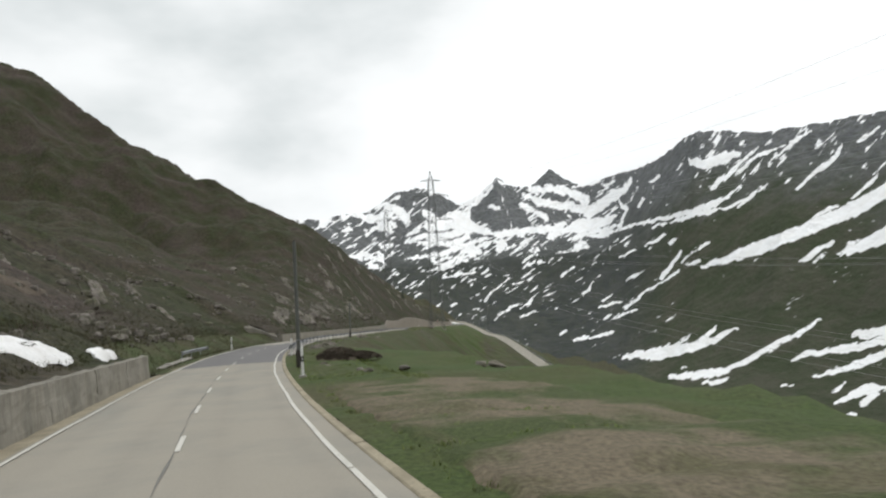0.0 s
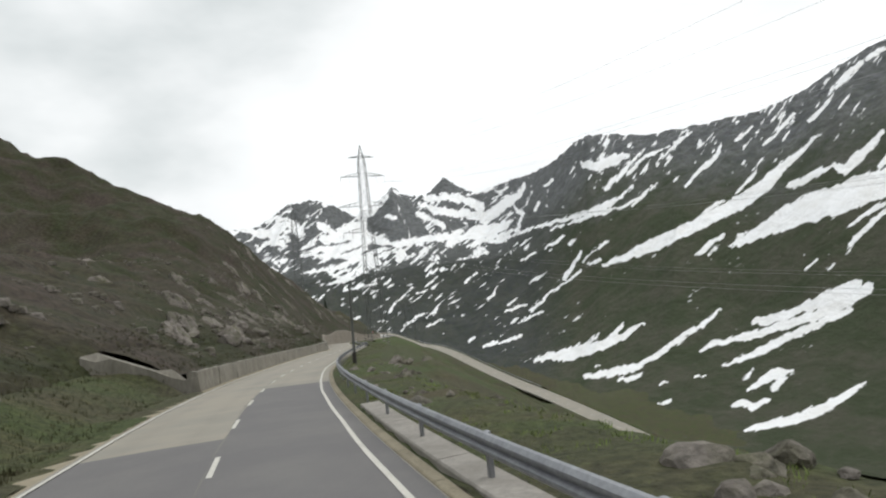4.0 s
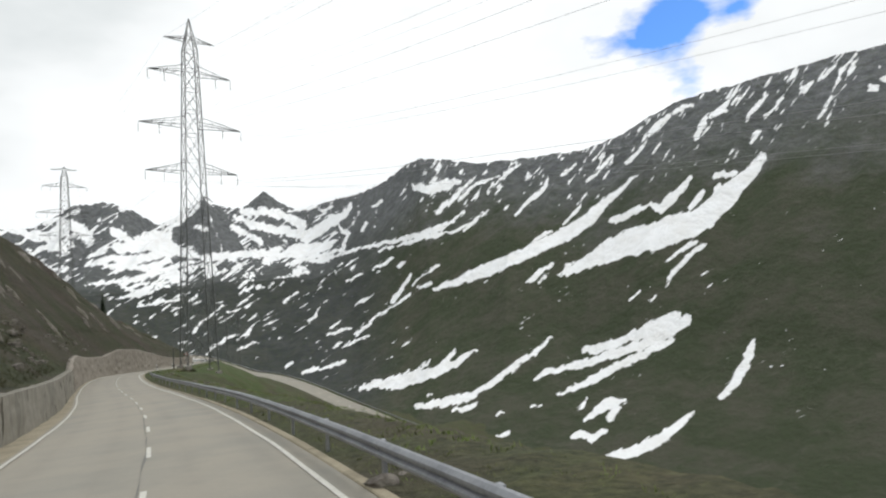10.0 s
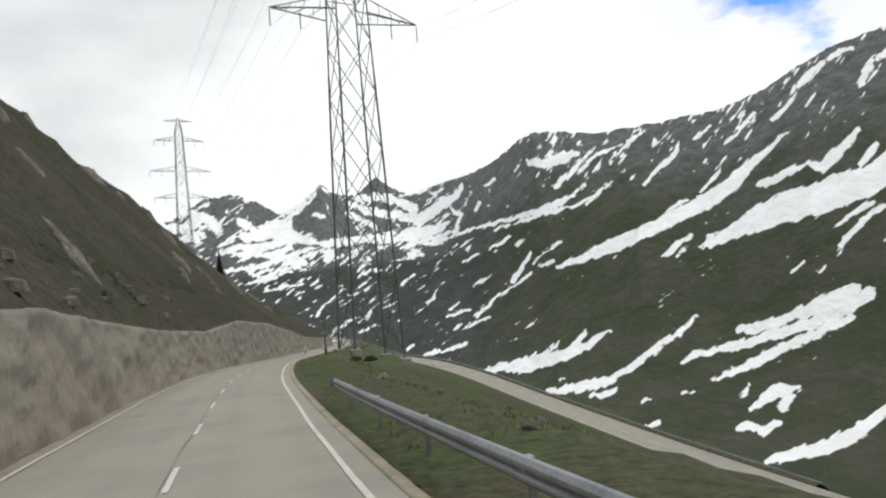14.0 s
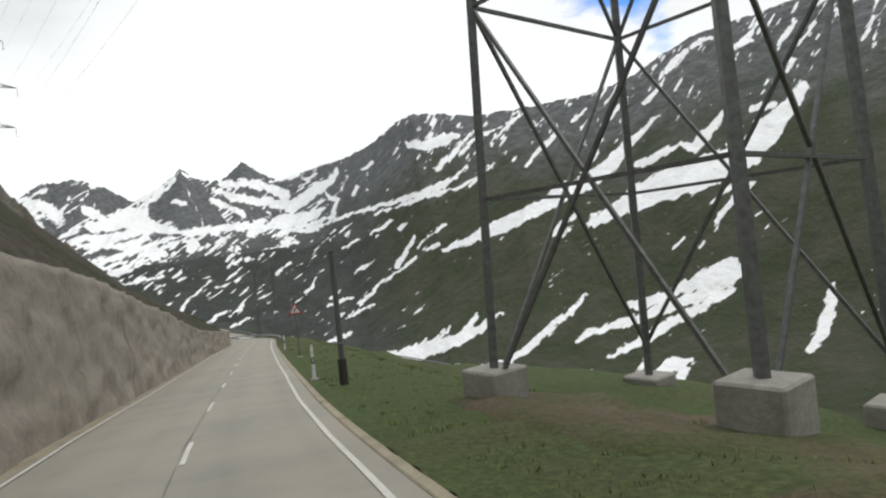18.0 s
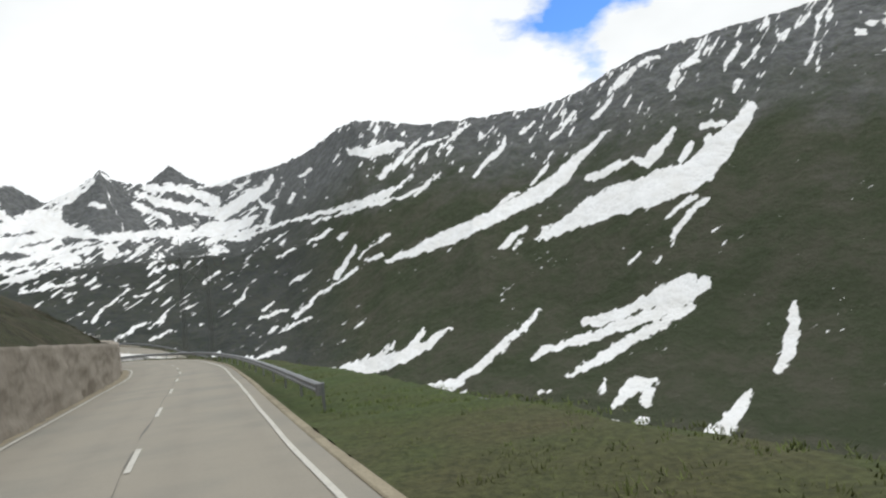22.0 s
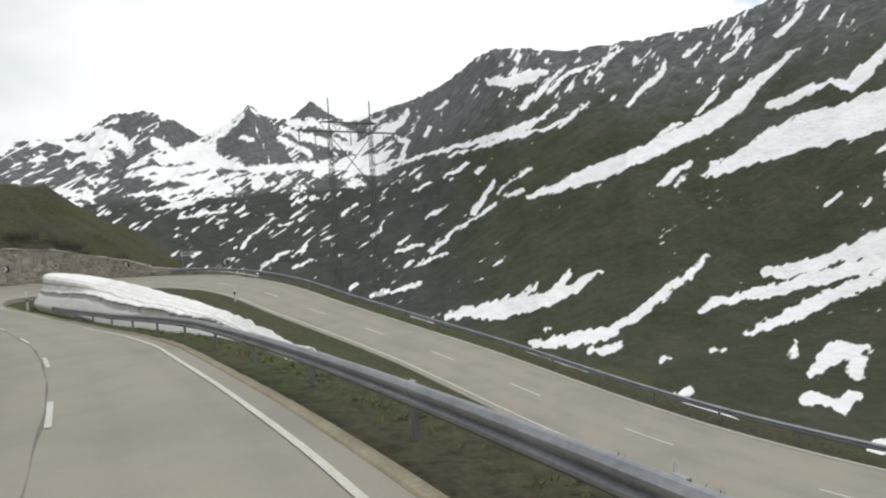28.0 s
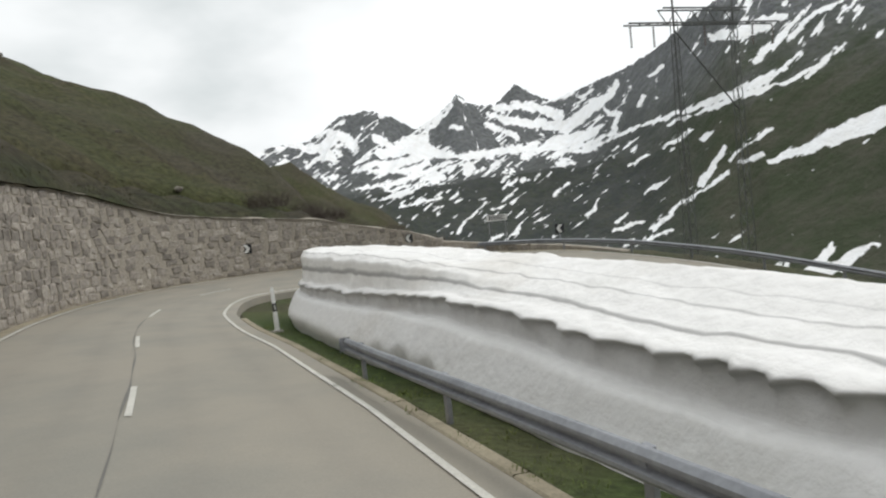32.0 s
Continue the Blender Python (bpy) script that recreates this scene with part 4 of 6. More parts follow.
at.data.foreach_set("value", MV.ravel().astype(np.float32))
at = me.attributes.new("east", "FLOAT", "POINT")
at.data.foreach_set("value", smooth01((MA - 3.0) / 9.0).ravel().astype(np.float32))
at = me.attributes.new("green", "FLOAT", "POINT")
at.data.foreach_set("value", (smooth01((MA - 1.0) / 9.0) * smooth01((1.02 - MV) / 0.3)).ravel().astype(np.float32))

m = bpy.data.materials.new("mountain_turf_rock_and_snow")
m.use_nodes = True
n, l = m.node_tree.nodes, m.node_tree.links
b = n["Principled BSDF"]
b.inputs["Roughness"].default_value, b.inputs["Specular IOR Level"].default_value = 0.95, 0.15
geo = n.new("ShaderNodeNewGeometry")


def mn(scale, detail=5, stretch=None):
    t = n.new("ShaderNodeTexNoise")
    t.inputs["Scale"].default_value, t.inputs["Detail"].default_value, t.inputs["Roughness"].default_value = scale, detail, 0.62
    l.new(geo.outputs["Position"], t.inputs["Vector"])
    return t.outputs["Fac"]


def mr(src, a, c, lo=0.0, hi=1.0):
    t = n.new("ShaderNodeMapRange")
    for i, val in ((1, a), (2, c), (3, lo), (4, hi)):
        t.inputs[i].default_value = val
    l.new(src, t.inputs[0])
    return t.outputs[0]


def mm(op, a, c):
    t = n.new("ShaderNodeMath")
    t.operation = op
    for i, val in ((0, a), (1, c)):
        if isinstance(val, (int, float)):
            t.inputs[i].default_value = val
        else:
            l.new(val, t.inputs[i])
    return t.outputs[0]


def mix(fac, a, c):
    t = n.new("ShaderNodeMix")
    t.data_type = "RGBA"
    l.new(fac, t.inputs[0])
    for i, val in ((6, a), (7, c)):
        if isinstance(val, tuple):
            t.inputs[i].default_value = (*val, 1)
        else:
            l.new(val, t.inputs[i])
    return t.outputs[2]


snow_at, high_at, green_at, east_at = (n.new("ShaderNodeAttribute") for _ in range(4))
east_at.attribute_name = "east"
snow_at.attribute_name, high_at.attribute_name, green_at.attribute_name = "snow", "height", "green"
barren = mix(mr(mn(0.02), 0.4, 0.62), (0.047, 0.053, 0.053), (0.069, 0.073, 0.071))
turf = mix(mr(mn(0.012), 0.42, 0.6), (0.048, 0.059, 0.034), (0.073, 0.074, 0.054))
turf = mix(mr(mm("ADD", green_at.outputs["Fac"], mm("MULTIPLY", mn(0.006), 1.1)), 0.45, 1.35), barren, turf)
# haze over the far peaks is put into this paler, bluish rock
rock = mix(mr(mn(0.03), 0.4, 0.62), (0.105, 0.110, 0.117), (0.170, 0.174, 0.180))
ground_c = mix(mr(mm("SUBTRACT", mm("ADD", high_at.outputs["Fac"], mm("MULTIPLY", mn(0.006), 0.5)), mm("MULTIPLY", east_at.outputs["Fac"], 0.14)), 0.78, 1.06), turf, rock)
ground_c = mix(mr(mn(0.09, 6), 0.45, 0.85), ground_c, mix(mr(mn(0.05), 0.45, 0.6), (0.045, 0.062, 0.030), (0.092, 0.092, 0.070)))
edge = mm("ADD", snow_at.outputs["Fac"], mm("ADD", mm("MULTIPLY", mm("SUBTRACT", mn(0.03, 7), 0.5), 0.13), mm("MULTIPLY", mm("SUBTRACT", mn(0.11, 6), 0.5), 0.12)))
snow_c = mix(mr(mn(0.02), 0.4, 0.65), (0.92, 0.93, 0.94), (0.84, 0.84, 0.83))
l.new(mix(mr(edge, -0.03, 0.04), ground_c, snow_c), b.inputs["Base Color"])
bp = n.new("ShaderNodeBump")
bp.inputs["Strength"].default_value, bp.inputs["Distance"].default_value = 0.9, 9.0
l.new(mn(0.045, 8), bp.inputs["Height"])
l.new(bp.outputs[0], b.inputs["Normal"])
me.materials.append(m)
tagged(new("backdrop_mountains", me), "steep dark alpine slopes streaked with old snow below cloud", "mountains", kind="structure")


# ---- road, its paint and its edges ----
def strip(name, s0, s1, step, prof, mat, label="", category="", kind="", smooth=False, closed=False, parent=None):
    v, f = sweep_grid(np.arange(s0, s1 + 0.01, step), prof, closed)
    ob = new(name, flat_mesh(name, v, f, mat, smooth=smooth))
    ob.parent = parent
    return tagged(ob, label, category, kind=kind)


END = 985.0


def crown(d):
    return 0.045 * (1 - (d / 3.7) ** 2)


ACROSS = [-2.9, -2.5, -2.1, -1.6, -1.2, -0.9, -0.5, 0.0, 0.5, 0.9, 1.2, 1.6, 2.1, 2.5, 2.9]
road = strip("road", -40, END, 1.0, lambda s: [(left_edge(s) - 0.3, -0.5), (left_edge(s) - 0.25, 0.0)] + [(x + lane(s), crown(x)) for x in ACROSS] + [(3.4 + lane(s) + widen(s), crown(3.4)), (3.45 + lane(s) + widen(s), -0.5)], ASPHALT, "worn light grey two-lane mountain road", "road", "structure")
wear = [0.0, 0.0] + [math.exp(-((abs(x) - 0.85) / 0.3) ** 2) + math.exp(-((abs(x) - 2.5) / 0.3) ** 2) for x in ACROSS] + [0.0, 0.0]
road_at = road.data.attributes.new("wear", "FLOAT", "POINT")
road_at.data.foreach_set("value", np.tile(np.array(wear, np.float32), len(road.data.vertices) // len(wear)))
for a, b2, d0, d1 in ((46.0, 84.0, -3.55, 0.0), (46.0, 101.0, 0.0, 3.35)):          # newer, darker surfacing
    strip("dark_patch", a, b2, 1.0, lambda s, d0=d0, d1=d1, a=a, b2=b2: [(lane(s) + d0, crown(d0) + 0.006), (lane(s) + (d0 + d1) / 2, crown((d0 + d1) / 2) + 0.012), (lane(s) + d1, crown(d1) + 0.006)], ASPHALT_NEW, "darker newer asphalt", parent=road)


def edge_waver(s):
    return 0.03 * math.sin(s * 0.31) + 0.02 * math.sin(s * 0.83 + 1)


def line_at(s, side):
    return (2.92 + lane(s) + widen(s) if side > 0 else left_edge(s)) + 0.5 * edge_waver(s)


for side in (-1, 1):
    for a in range(-40, int(END), 50):
        strip("edge_line", a, a + 49.9, 0.998, lambda s, k=side: [(line_at(s, k) - 0.055, crown(3.0) + 0.018), (line_at(s, k) + 0.055, crown(3.0) + 0.018)], PAINT, parent=road)
strip("centre_joint", -40, 560, 1.0, lambda s: [(lane(s) - 0.05 + edge_waver(s * 1.7), crown(0) + 0.009), (lane(s) - 0.025 + edge_waver(s * 1.7 + 2), crown(0) + 0.009)], JOINT, "tarred seam", parent=road)
dashes = list(np.arange(8.2 - 6.55 * 7, 300, 6.55)) + list(np.arange(305.4, END, 8.55))
for a in dashes:
    n = 2.1 if a < 300 else 2.6
    strip("lane_dash", a - n / 2, a + n / 2 + 0.001, n / 2, lambda s: [(lane(s) - 0.055 + 0.05, crown(0) + 0.016), (lane(s) + 0.055 + 0.05, crown(0) + 0.016)], PAINT, parent=road)

# concrete edging on the valley side, in lengths
edging = tagged(new("edging"), "weathered beige concrete road edging", "kerb", kind="structure")
for a in np.arange(-40, 524, 4.0):
    h = 0.03 + 0.015 * random.random()
    strip("edging_block", a + 0.01, a + 3.99, 1.325, lambda s, h=h: [(lane(s) + widen(s) + x, z) for x, z in ((3.39, -0.3), (3.39, h - 0.02), (3.42, h), (3.60, h), (3.63, h - 0.03), (3.63, -0.3))], EDGING, parent=edging)
strip("gutter", -40, 560, 2.0, lambda s: [(left_edge(s) - 0.22, 0.004), (-wall_foot(s) - 0.05, -0.02)], EDGING, "dusty gutter along the wall", "gutter", "structure")


# ---- verges: turf that meets the road's edges ----
def land_rows(ss, ds):
    pts = [on_road(s, d + (lane(s) if abs(d) < 4.5 else 0.0) + (widen(s) if 3.0 < d < 3.8 else 0.6 * widen(s) if 3.8 <= d < 4.5 else 0.0)) for s in ss for d in ds]
    x, y = np.array([p.x for p in pts]), np.array([p.y for p in pts])
    return x, y, land(x, y)[0]


def verge(name, s0, s1, step, ds, lift, mat, label):
    ss = np.arange(s0, s1 + 0.01, step)
    x, y, z = land_rows(ss, ds)
    n = len(ds)
    sg, dg = np.meshgrid(ss, ds, indexing="ij")
    z = z.reshape(len(ss), n) + np.vectorize(lift)(sg, dg) + np.where(np.abs(dg) > 4.2, bumps(sg, dg), 0.0)
    f = [(i * n + j, i * n + j + 1, (i + 1) * n + j + 1, (i + 1) * n + j) for i in range(len(ss) - 1) for j in range(n - 1)]
    v = np.stack([x, y, z.ravel()], 1)
    return tagged(new(name, flat_mesh(name, v, f, mat, smooth=True)), label, "verge", kind="structure")


def bumps(s, d):
    return 0.05 * lattice_noise(s * 1.3, d * 1.7, 4) + 0.04 * lattice_noise(s * 3.1, d * 3.3, 7)


for a, b2, mat, text in ((-40, 57.6, GRASS, "green turf verge beside the road"), (57.6, 297.6, SLOPE, "brown-green turf verge along the guard rail"), (297.6, 450.0, GRASS, "green turf shoulder beside the road"), (450.0, 496.4, SLOPE, "brownish turf strip above the lower road")):
    verge("verge_valley", a, b2, 0.8, [3.6, 4.1, 5.0, 5.8, 6.8, 8.0, 9.4], lambda s, d: (0.02 if d < 9 else -0.3), mat, text)
verge("verge_inner", 496, 527, 0.8, [3.6, 4.1, 5.0, 5.8, 6.6], lambda s, d: (0.02 if d < 6.4 else -0.2), GRASS, "turf inside the hairpin")
verge("verge_hill", 42, 106.5, 0.8, [-3.72, -4.2, -4.8, -5.6, -6.6, -7.8, -9.2], lambda s, d: (0.0 if d > -4 else 0.03 if d > -9 else -0.3), SLOPE, "turf bank below the hillside")
verge("verge_low_hill", 562, 880, 1.5, [3.5, 4.0, 4.8, 6.0, 7.5, 9.5, 11.5], lambda s, d: (0.02 if d < 7 else -0.3 if d < 8 or s < 680 else -0.05 if d < 10 else -0.5) + table(s, (675, 0.0), (700, 0.75), (880, 0.75)) * table(d, (3.6, 0.0), (4.8, 1.0), (7.5, 1.1), (9.5, 0.5), (11.5, 0.0)) * (1 + 0.3 * lattice_noise(s / 9.0, 2.0, 61)), SLOPE, "brown turf verge beside the lower road")
verge("verge_low_valley", 560, 780, 1.5, [-3.72, -4.4, -5.4, -6.6, -8.0], lambda s, d: -0.02 if d > -7 else -0.3, SLOPE, "turf edge above the valley")


def behind_wall(name, s0, s1):
    ss = np.arange(s0, s1 + 0.01, 0.8)
    ds = [-4.7, -5.2, -5.8, -6.8, -8.2, -9.6]
    n = len(ds)
    x, y, g = land_rows(ss, ds)
    sg, dg = np.meshgrid(ss, ds, indexing="ij")
    zr = np.interp(sg, S_ROAD, ROAD[:, 2]) + wall_height(sg) - 0.06 + lean(sg) * 5.9
    g = g.reshape(sg.shape)
    z = np.where(dg > -6, np.maximum(zr, g - 0.1), g + np.where(dg > -9, 0.05, -0.3)) + np.where(dg < -4.5, bumps(sg, dg), 0.0)
    v = np.stack([x, y, z.ravel()], 1)
    f = [(i * n + j, i * n + j + 1, (i + 1) * n + j + 1, (i + 1) * n + j) for i in range(len(ss) - 1) for j in range(n - 1)]
    return tagged(new(name, flat_mesh(name, v, f, HILL, smooth=True)), "turf backfill behind the retaining wall", "verge", kind="structure")


behind_wall("verge_wall_top", -40, 41)
behind_wall("verge_wall_top", 107, 556)


# ---- retaining walls on the hill side ----
def wall_face(s0, s1, ds, dh, amp, seed, slant=0.06):
    """Front, top and back of a rough wall between s0 and s1."""
    ss = np.linspace(s0, s1, max(2, int((s1 - s0) / ds) + 1))
    rows = int(6.2 / dh)
    v, f = [], []
    hs = wall_height(ss)
    zg = np.arange(rows + 1)[None, :] / rows * hs[:, None]
    eg = amp * rough(ss[:, None] / 1.1 + 0 * zg, zg / 0.8, 4, 0.55, seed)
    for i, s in enumerate(ss):
        h = float(hs[i])
        k = [(j / rows) * h for j in range(rows + 1)]
        for j, z in enumerate(k):
            e = float(eg[i, j])
            v.append(on_road(s, -wall_foot(s) - slant * z + e, z - (0.15 if z == 0 else 0)))
        e = 0.05 * math.sin(s * 1.9 + seed) + 0.04 * math.sin(s * 4.7)
        v += [on_road(s, -wall_foot(s) - 0.38 - slant * h, h + e), on_road(s, -wall_foot(s) - 0.68 - slant * h, h - 0.05), on_road(s, -wall_foot(s) - 0.68, -0.2)]
    n = rows + 4
    for i in range(len(ss) - 1):
        for j in range(n - 1):
            f.append((i * n + j, (i + 1) * n + j, (i + 1) * n + j + 1, i * n + j + 1))
    f += [tuple(range(n)), tuple((len(ss) - 1) * n + j for j in range(n - 1, -1, -1))]
    return v, f


low_wall = tagged(new("wall_low"), "low weathered concrete wall in cast lengths", "wall", kind="structure")
for a in list(np.arange(-40, 36, 6.2)) + list(np.arange(107, 251, 6.2)):
    v, f = wall_face(a + 0.03, min(a + 6.17, 40.4 if a < 40 else 251.8), 0.45, 0.5, 0.05, int(a) % 17)
    part("wall_panel", flat_mesh("wall_panel", v, f, WALL_LOW, smooth=False), None, low_wall)
high_wall = tagged(new("wall_high"), "tall rough sprayed-concrete retaining wall", "wall", kind="structure")
for a, b2 in ((252, 300), (300, 350), (350, 400), (400, 448)):
    v, f = wall_face(a, b2, 0.4, 0.30, 0.16, 5)
    part("wall_section", flat_mesh("wall_section", v, f, WALL, smooth=True), None, high_wall)


# ---- guard rails ----
W_BEAM = [(0.0, 0.31), (0.03, 0.30), (0.08, 0.25), (0.08, 0.21), (0.01, 0.17), (0.01, 0.14), (0.08, 0.10), (0.08, 0.06), (0.03, 0.01), (0.0, 0.0)]


def guard_rail(s0, s1, d, label, curl=0):
    """A steel barrier: four-metre beams bolted to posts; the beam's ribs face the road."""
    ob = thing("guard_rail", label, "guard rail")
    k = -1 if d > 0 else 1

    def shift(s):
        return max(0.0, curl - abs(s - s1)) ** 2 * 0.05 * (1 if d > 0 else -1) if curl else 0.0
    for a in np.arange(s0, s1 - 0.5, 4.0):
        e = min(a + 4.06, s1)
        prof = lambda s: [(d + shift(s) + k * x, 0.47 + z) for x, z in W_BEAM] + [(d + shift(s) + k * (x - 0.012), 0.47 + z) for x, z in reversed(W_BEAM)]
        beam = strip("beam", a, e, (e - a) / 4 - 1e-6, prof, STEEL, closed=True)
        beam.parent = ob
        q = on_road(a + 0.3, d + shift(a) - k * 0.09)
        bm = bmesh.new()
        box(bm, -0.035, -0.06, -0.4, 0.035, 0.06, 0.76, 0.008)
        post = part("post", bm, STEEL, ob)
        post.matrix_world = Matrix.Translation(q) @ Matrix.Rotation(radians(heading(a)), 4, "Z")
        bm = bmesh.new()
        box(bm, -0.05, -0.09, 0.5, 0.05, 0.09, 0.74, 0.01)
        spacer = part("spacer", bm, STEEL, ob)
        spacer.matrix_world = Matrix.Translation(on_road(a + 0.3, d + shift(a) - k * 0.02)) @ Matrix.Rotation(radians(heading(a)), 4, "Z")
    for e, f in ((s0, -1), (s1, 1)):
        bm = bmesh.new()
        bmesh.ops.create_cone(bm, cap_ends=False, segments=10, radius1=0.12, radius2=0.12, depth=0.3)
        bmesh.ops.delete(bm, geom=[x for x in bm.verts if x.co.y * f < -0.02], context="VERTS")
        end = part("end_piece", bm, STEEL, ob)
        end.matrix_world = Matrix.Translation(on_road(e, d + shift(e) + k * 0.05, 0.625)) @ Matrix.Rotation(radians(heading(e)), 4, "Z")
    return ob


guard_rail(55, 266, 4.05, "galvanised steel guard rail along the valley edge")
guard_rail(402, 511, 4.1, "galvanised steel guard rail before the hairpin")
guard_rail(59, 70, -5.4, "short guard rail over a culvert at the hill side")
guard_rail(554, 780, -4.3, "dark guard rail along the lower road")


headwall = thing("culvert_headwall", "short grey stone headwall below the verge rail", "wall")
for a in np.arange(48.0, 60.0, 1.5):
    h = 0.12 + 0.08 * random.random()
    strip("block", a + 0.02, a + 1.46, 0.72, lambda s, h=h: [(x, z) for x, z in ((-4.75, -0.9), (-4.72, h - 0.05), (-4.78, h), (-5.22, h + 0.03), (-5.25, -0.9))], CONCRETE, parent=headwall, closed=True)
foundation = thing("rail_foundation", "pale concrete footing strip under the start of the guard rail", "concrete footing")
for a in np.arange(53.0, 82.0, 4.8):
    strip("footing_slab", a + 0.02, a + 4.78, 1.19, lambda s: [(lane(s) + x, z) for x, z in ((3.72, -0.5), (3.72, 0.09), (3.75, 0.12), (4.30, 0.13), (4.34, 0.10), (4.34, -0.5))], CONCRETE, parent=foundation, closed=True)


# ---- roadside posts ----
def delineator(s, d, side_label="green turf"):
    """A white marker post with a black slanted band and a small reflector, on a pad."""
    q = on_road(s, d)
    q.z = max(q.z - 0.05, land_at(q.x, q.y) + 0.02) if abs(d) < 4.2 else land_at(q.x, q.y) + 0.02
    ob = thing("delineator_post", "white delineator post with a black band on " + side_label, "road marker", Matrix.Translation(q) @ Matrix.Rotation(radians(heading(s)), 4, "Z"), "delineator posts")

    def tube(z0, z1, w0, w1, cut=0.0):
        bm = bmesh.new()
        r = []
        for z, w in ((z0, w0), (z1, w1)):
            r.append([bm.verts.new((x * w, y * w * 0.75, z + (cut * y if z == z1 else 0))) for x, y in ((-1, -0.7), (-0.7, -1), (0.7, -1), (1, -0.7), (1, 0.7), (0.6, 1), (-0.6, 1), (-1, 0.7))])
        for i in range(8):
            bm.faces.new((r[0][i], r[0][(i + 1) % 8], r[1][(i + 1) % 8], r[1][i]))
        bm.faces.new(r[1])
        bm.faces.new(list(reversed(r[0])))
        return bm
    part("shaft", tube(-0.1, 0.68, 0.075, 0.066), WHITE, ob)
    part("band", tube(0.68, 0.95, 0.069, 0.064), BLACK, ob, "black band")
    part("cap", tube(0.95, 1.08, 0.064, 0.058, 0.4), WHITE, ob)
    bm = bmesh.new()
    box(bm, -0.025, -0.066, 0.74, 0.025, -0.055, 0.90, 0.004)
    part("reflector", bm, REFLECTOR, ob, "pale reflector")
    bm = bmesh.new()
    box(bm, -0.17, -0.14, -0.12, 0.17, 0.14, 0.05, 0.02)
    part("pad", bm, CONCRETE, ob, "concrete pad")
    return ob


for s, d in ((30.2, 4.15), (53.0, 4.15), (316.0, 4.0), (343.5, 3.85), (381.5, 4.0), (519.0, 4.15)):
    delineator(s, d)
delineator(76.5, -4.2, "the hillside verge")
delineator(570.5, 3.9, "the lower road's verge")
delineator(617.0, 4.4, "the lower road's verge")
delineator(654.0, 4.4, "the lower road's verge")


def marker_pole(s, d, high, tilt=0.0):
    """A round weathered timber snow pole in a tarred foot."""
    q = on_road(s, d)
    q.z = land_at(q.x, q.y)
    ob = thing("snow_pole", "tall weathered timber snow pole with a dark tarred foot", "pole", Matrix.Translation(q) @ Matrix.Rotation(radians(tilt), 4, "Y"), "snow poles")

    def trunk(z0, z1, r0, r1, seg=14):
        bm = bmesh.new()
        rings = []
        for i in range(7):
            t = i / 6
            r = r0 + (r1 - r0) * t
            rings.append([bm.verts.new((r * math.cos(a) * (1 + 0.03 * math.sin(3 * a + 5 * t)), r * math.sin(a), z0 + (z1 - z0) * t)) for a in (2 * math.pi * k / seg for k in range(seg))])
        for i in range(6):
            for k in range(seg):
                bm.faces.new((rings[i][k], rings[i][(k + 1) % seg], rings[i + 1][(k + 1) % seg], rings[i + 1][k]))
        bm.faces.new(rings[-1])
        return bm
    part("shaft", trunk(0.9, high, 0.115, 0.10), TIMBER, ob)
    part("foot", trunk(-0.5, 1.0, 0.175, 0.165), TARRED, ob, "dark tarred foot")
    bm = bmesh.new()
    bmesh.ops.create_cone(bm, cap_ends=True, segments=14, radius1=0.108, radius2=0.09, depth=0.05, matrix=Matrix.Translation((0, 0, high + 0.02)))
    part("cap", bm, TARRED, ob)
    bm = bmesh.new()
    bmesh.ops.create_cone(bm, cap_ends=False, segments=14, radius1=0.122, radius2=0.121, depth=0.05, matrix=Matrix.Translation((0, 0, 1.6)))
    part("band", bm, STEEL, ob, "steel strap")
    return ob


marker_pole(37.5, 4.4, 7.4)
marker_pole(119.0, 5.2, 6.4, 1.4)
marker_pole(340.0, 4.65, 4.95)


# ---- warning sign ----
def flat_poly(points, y0, y1):
    bm = bmesh.new()
    a = [bm.verts.new((x, y0, z)) for x, z in points]
    b = [bm.verts.new((x, y1, z)) for x, z in points]
    bm.faces.new(a)
    bm.faces.new(list(reversed(b)))
    for i in range(len(a)):
        bm.faces.new((b[i], b[(i + 1) % len(a)], a[(i + 1) % len(a)], a[i]))
    bmesh.ops.recalc_face_normals(bm, faces=bm.faces)
    return bm


def rounded_triangle(side, r):
    out = []
    h = side * math.sqrt(3) / 2
    for cx, cz, a0 in ((-side / 2, 0, 150), (side / 2, 0, 270), (0, h, 30)):
        ix, iz = cx * (1 - 2 * r / side * 1.73), (cz - h / 3) * (1 - 2 * r / side * 1.73) + h / 3
        out += [(ix + r * math.cos(radians(a0 + k)), iz + r * math.sin(radians(a0 + k))) for k in (0, 30, 60, 90, 120)]
    return out


q = on_road(364.0, 4.45)
q.z = land_at(q.x, q.y)
sign = thing("warning_sign", "triangular red-bordered bend warning sign on a steel post", "road sign", Matrix.Translation(q) @ Matrix.Rotation(radians(heading(361) - 6), 4, "Z"))
bm = bmesh.new()
bmesh.ops.create_cone(bm, cap_ends=True, segments=12, radius1=0.04, radius2=0.04, depth=4.4, matrix=Matrix.Translation((0, 0.05, 1.75)))
part("post", bm, LATTICE, sign, "dark grey steel post")
plate = part("plate", flat_poly([(x, z + 3.2) for x, z in rounded_triangle(1.05, 0.06)], -0.02, 0.0), RED, sign, "red border")
part("panel", flat_poly([(x, z + 3.2 + 0.105) for x, z in rounded_triangle(0.73, 0.04)], -0.026, -0.018), WHITE, plate, "white panel")
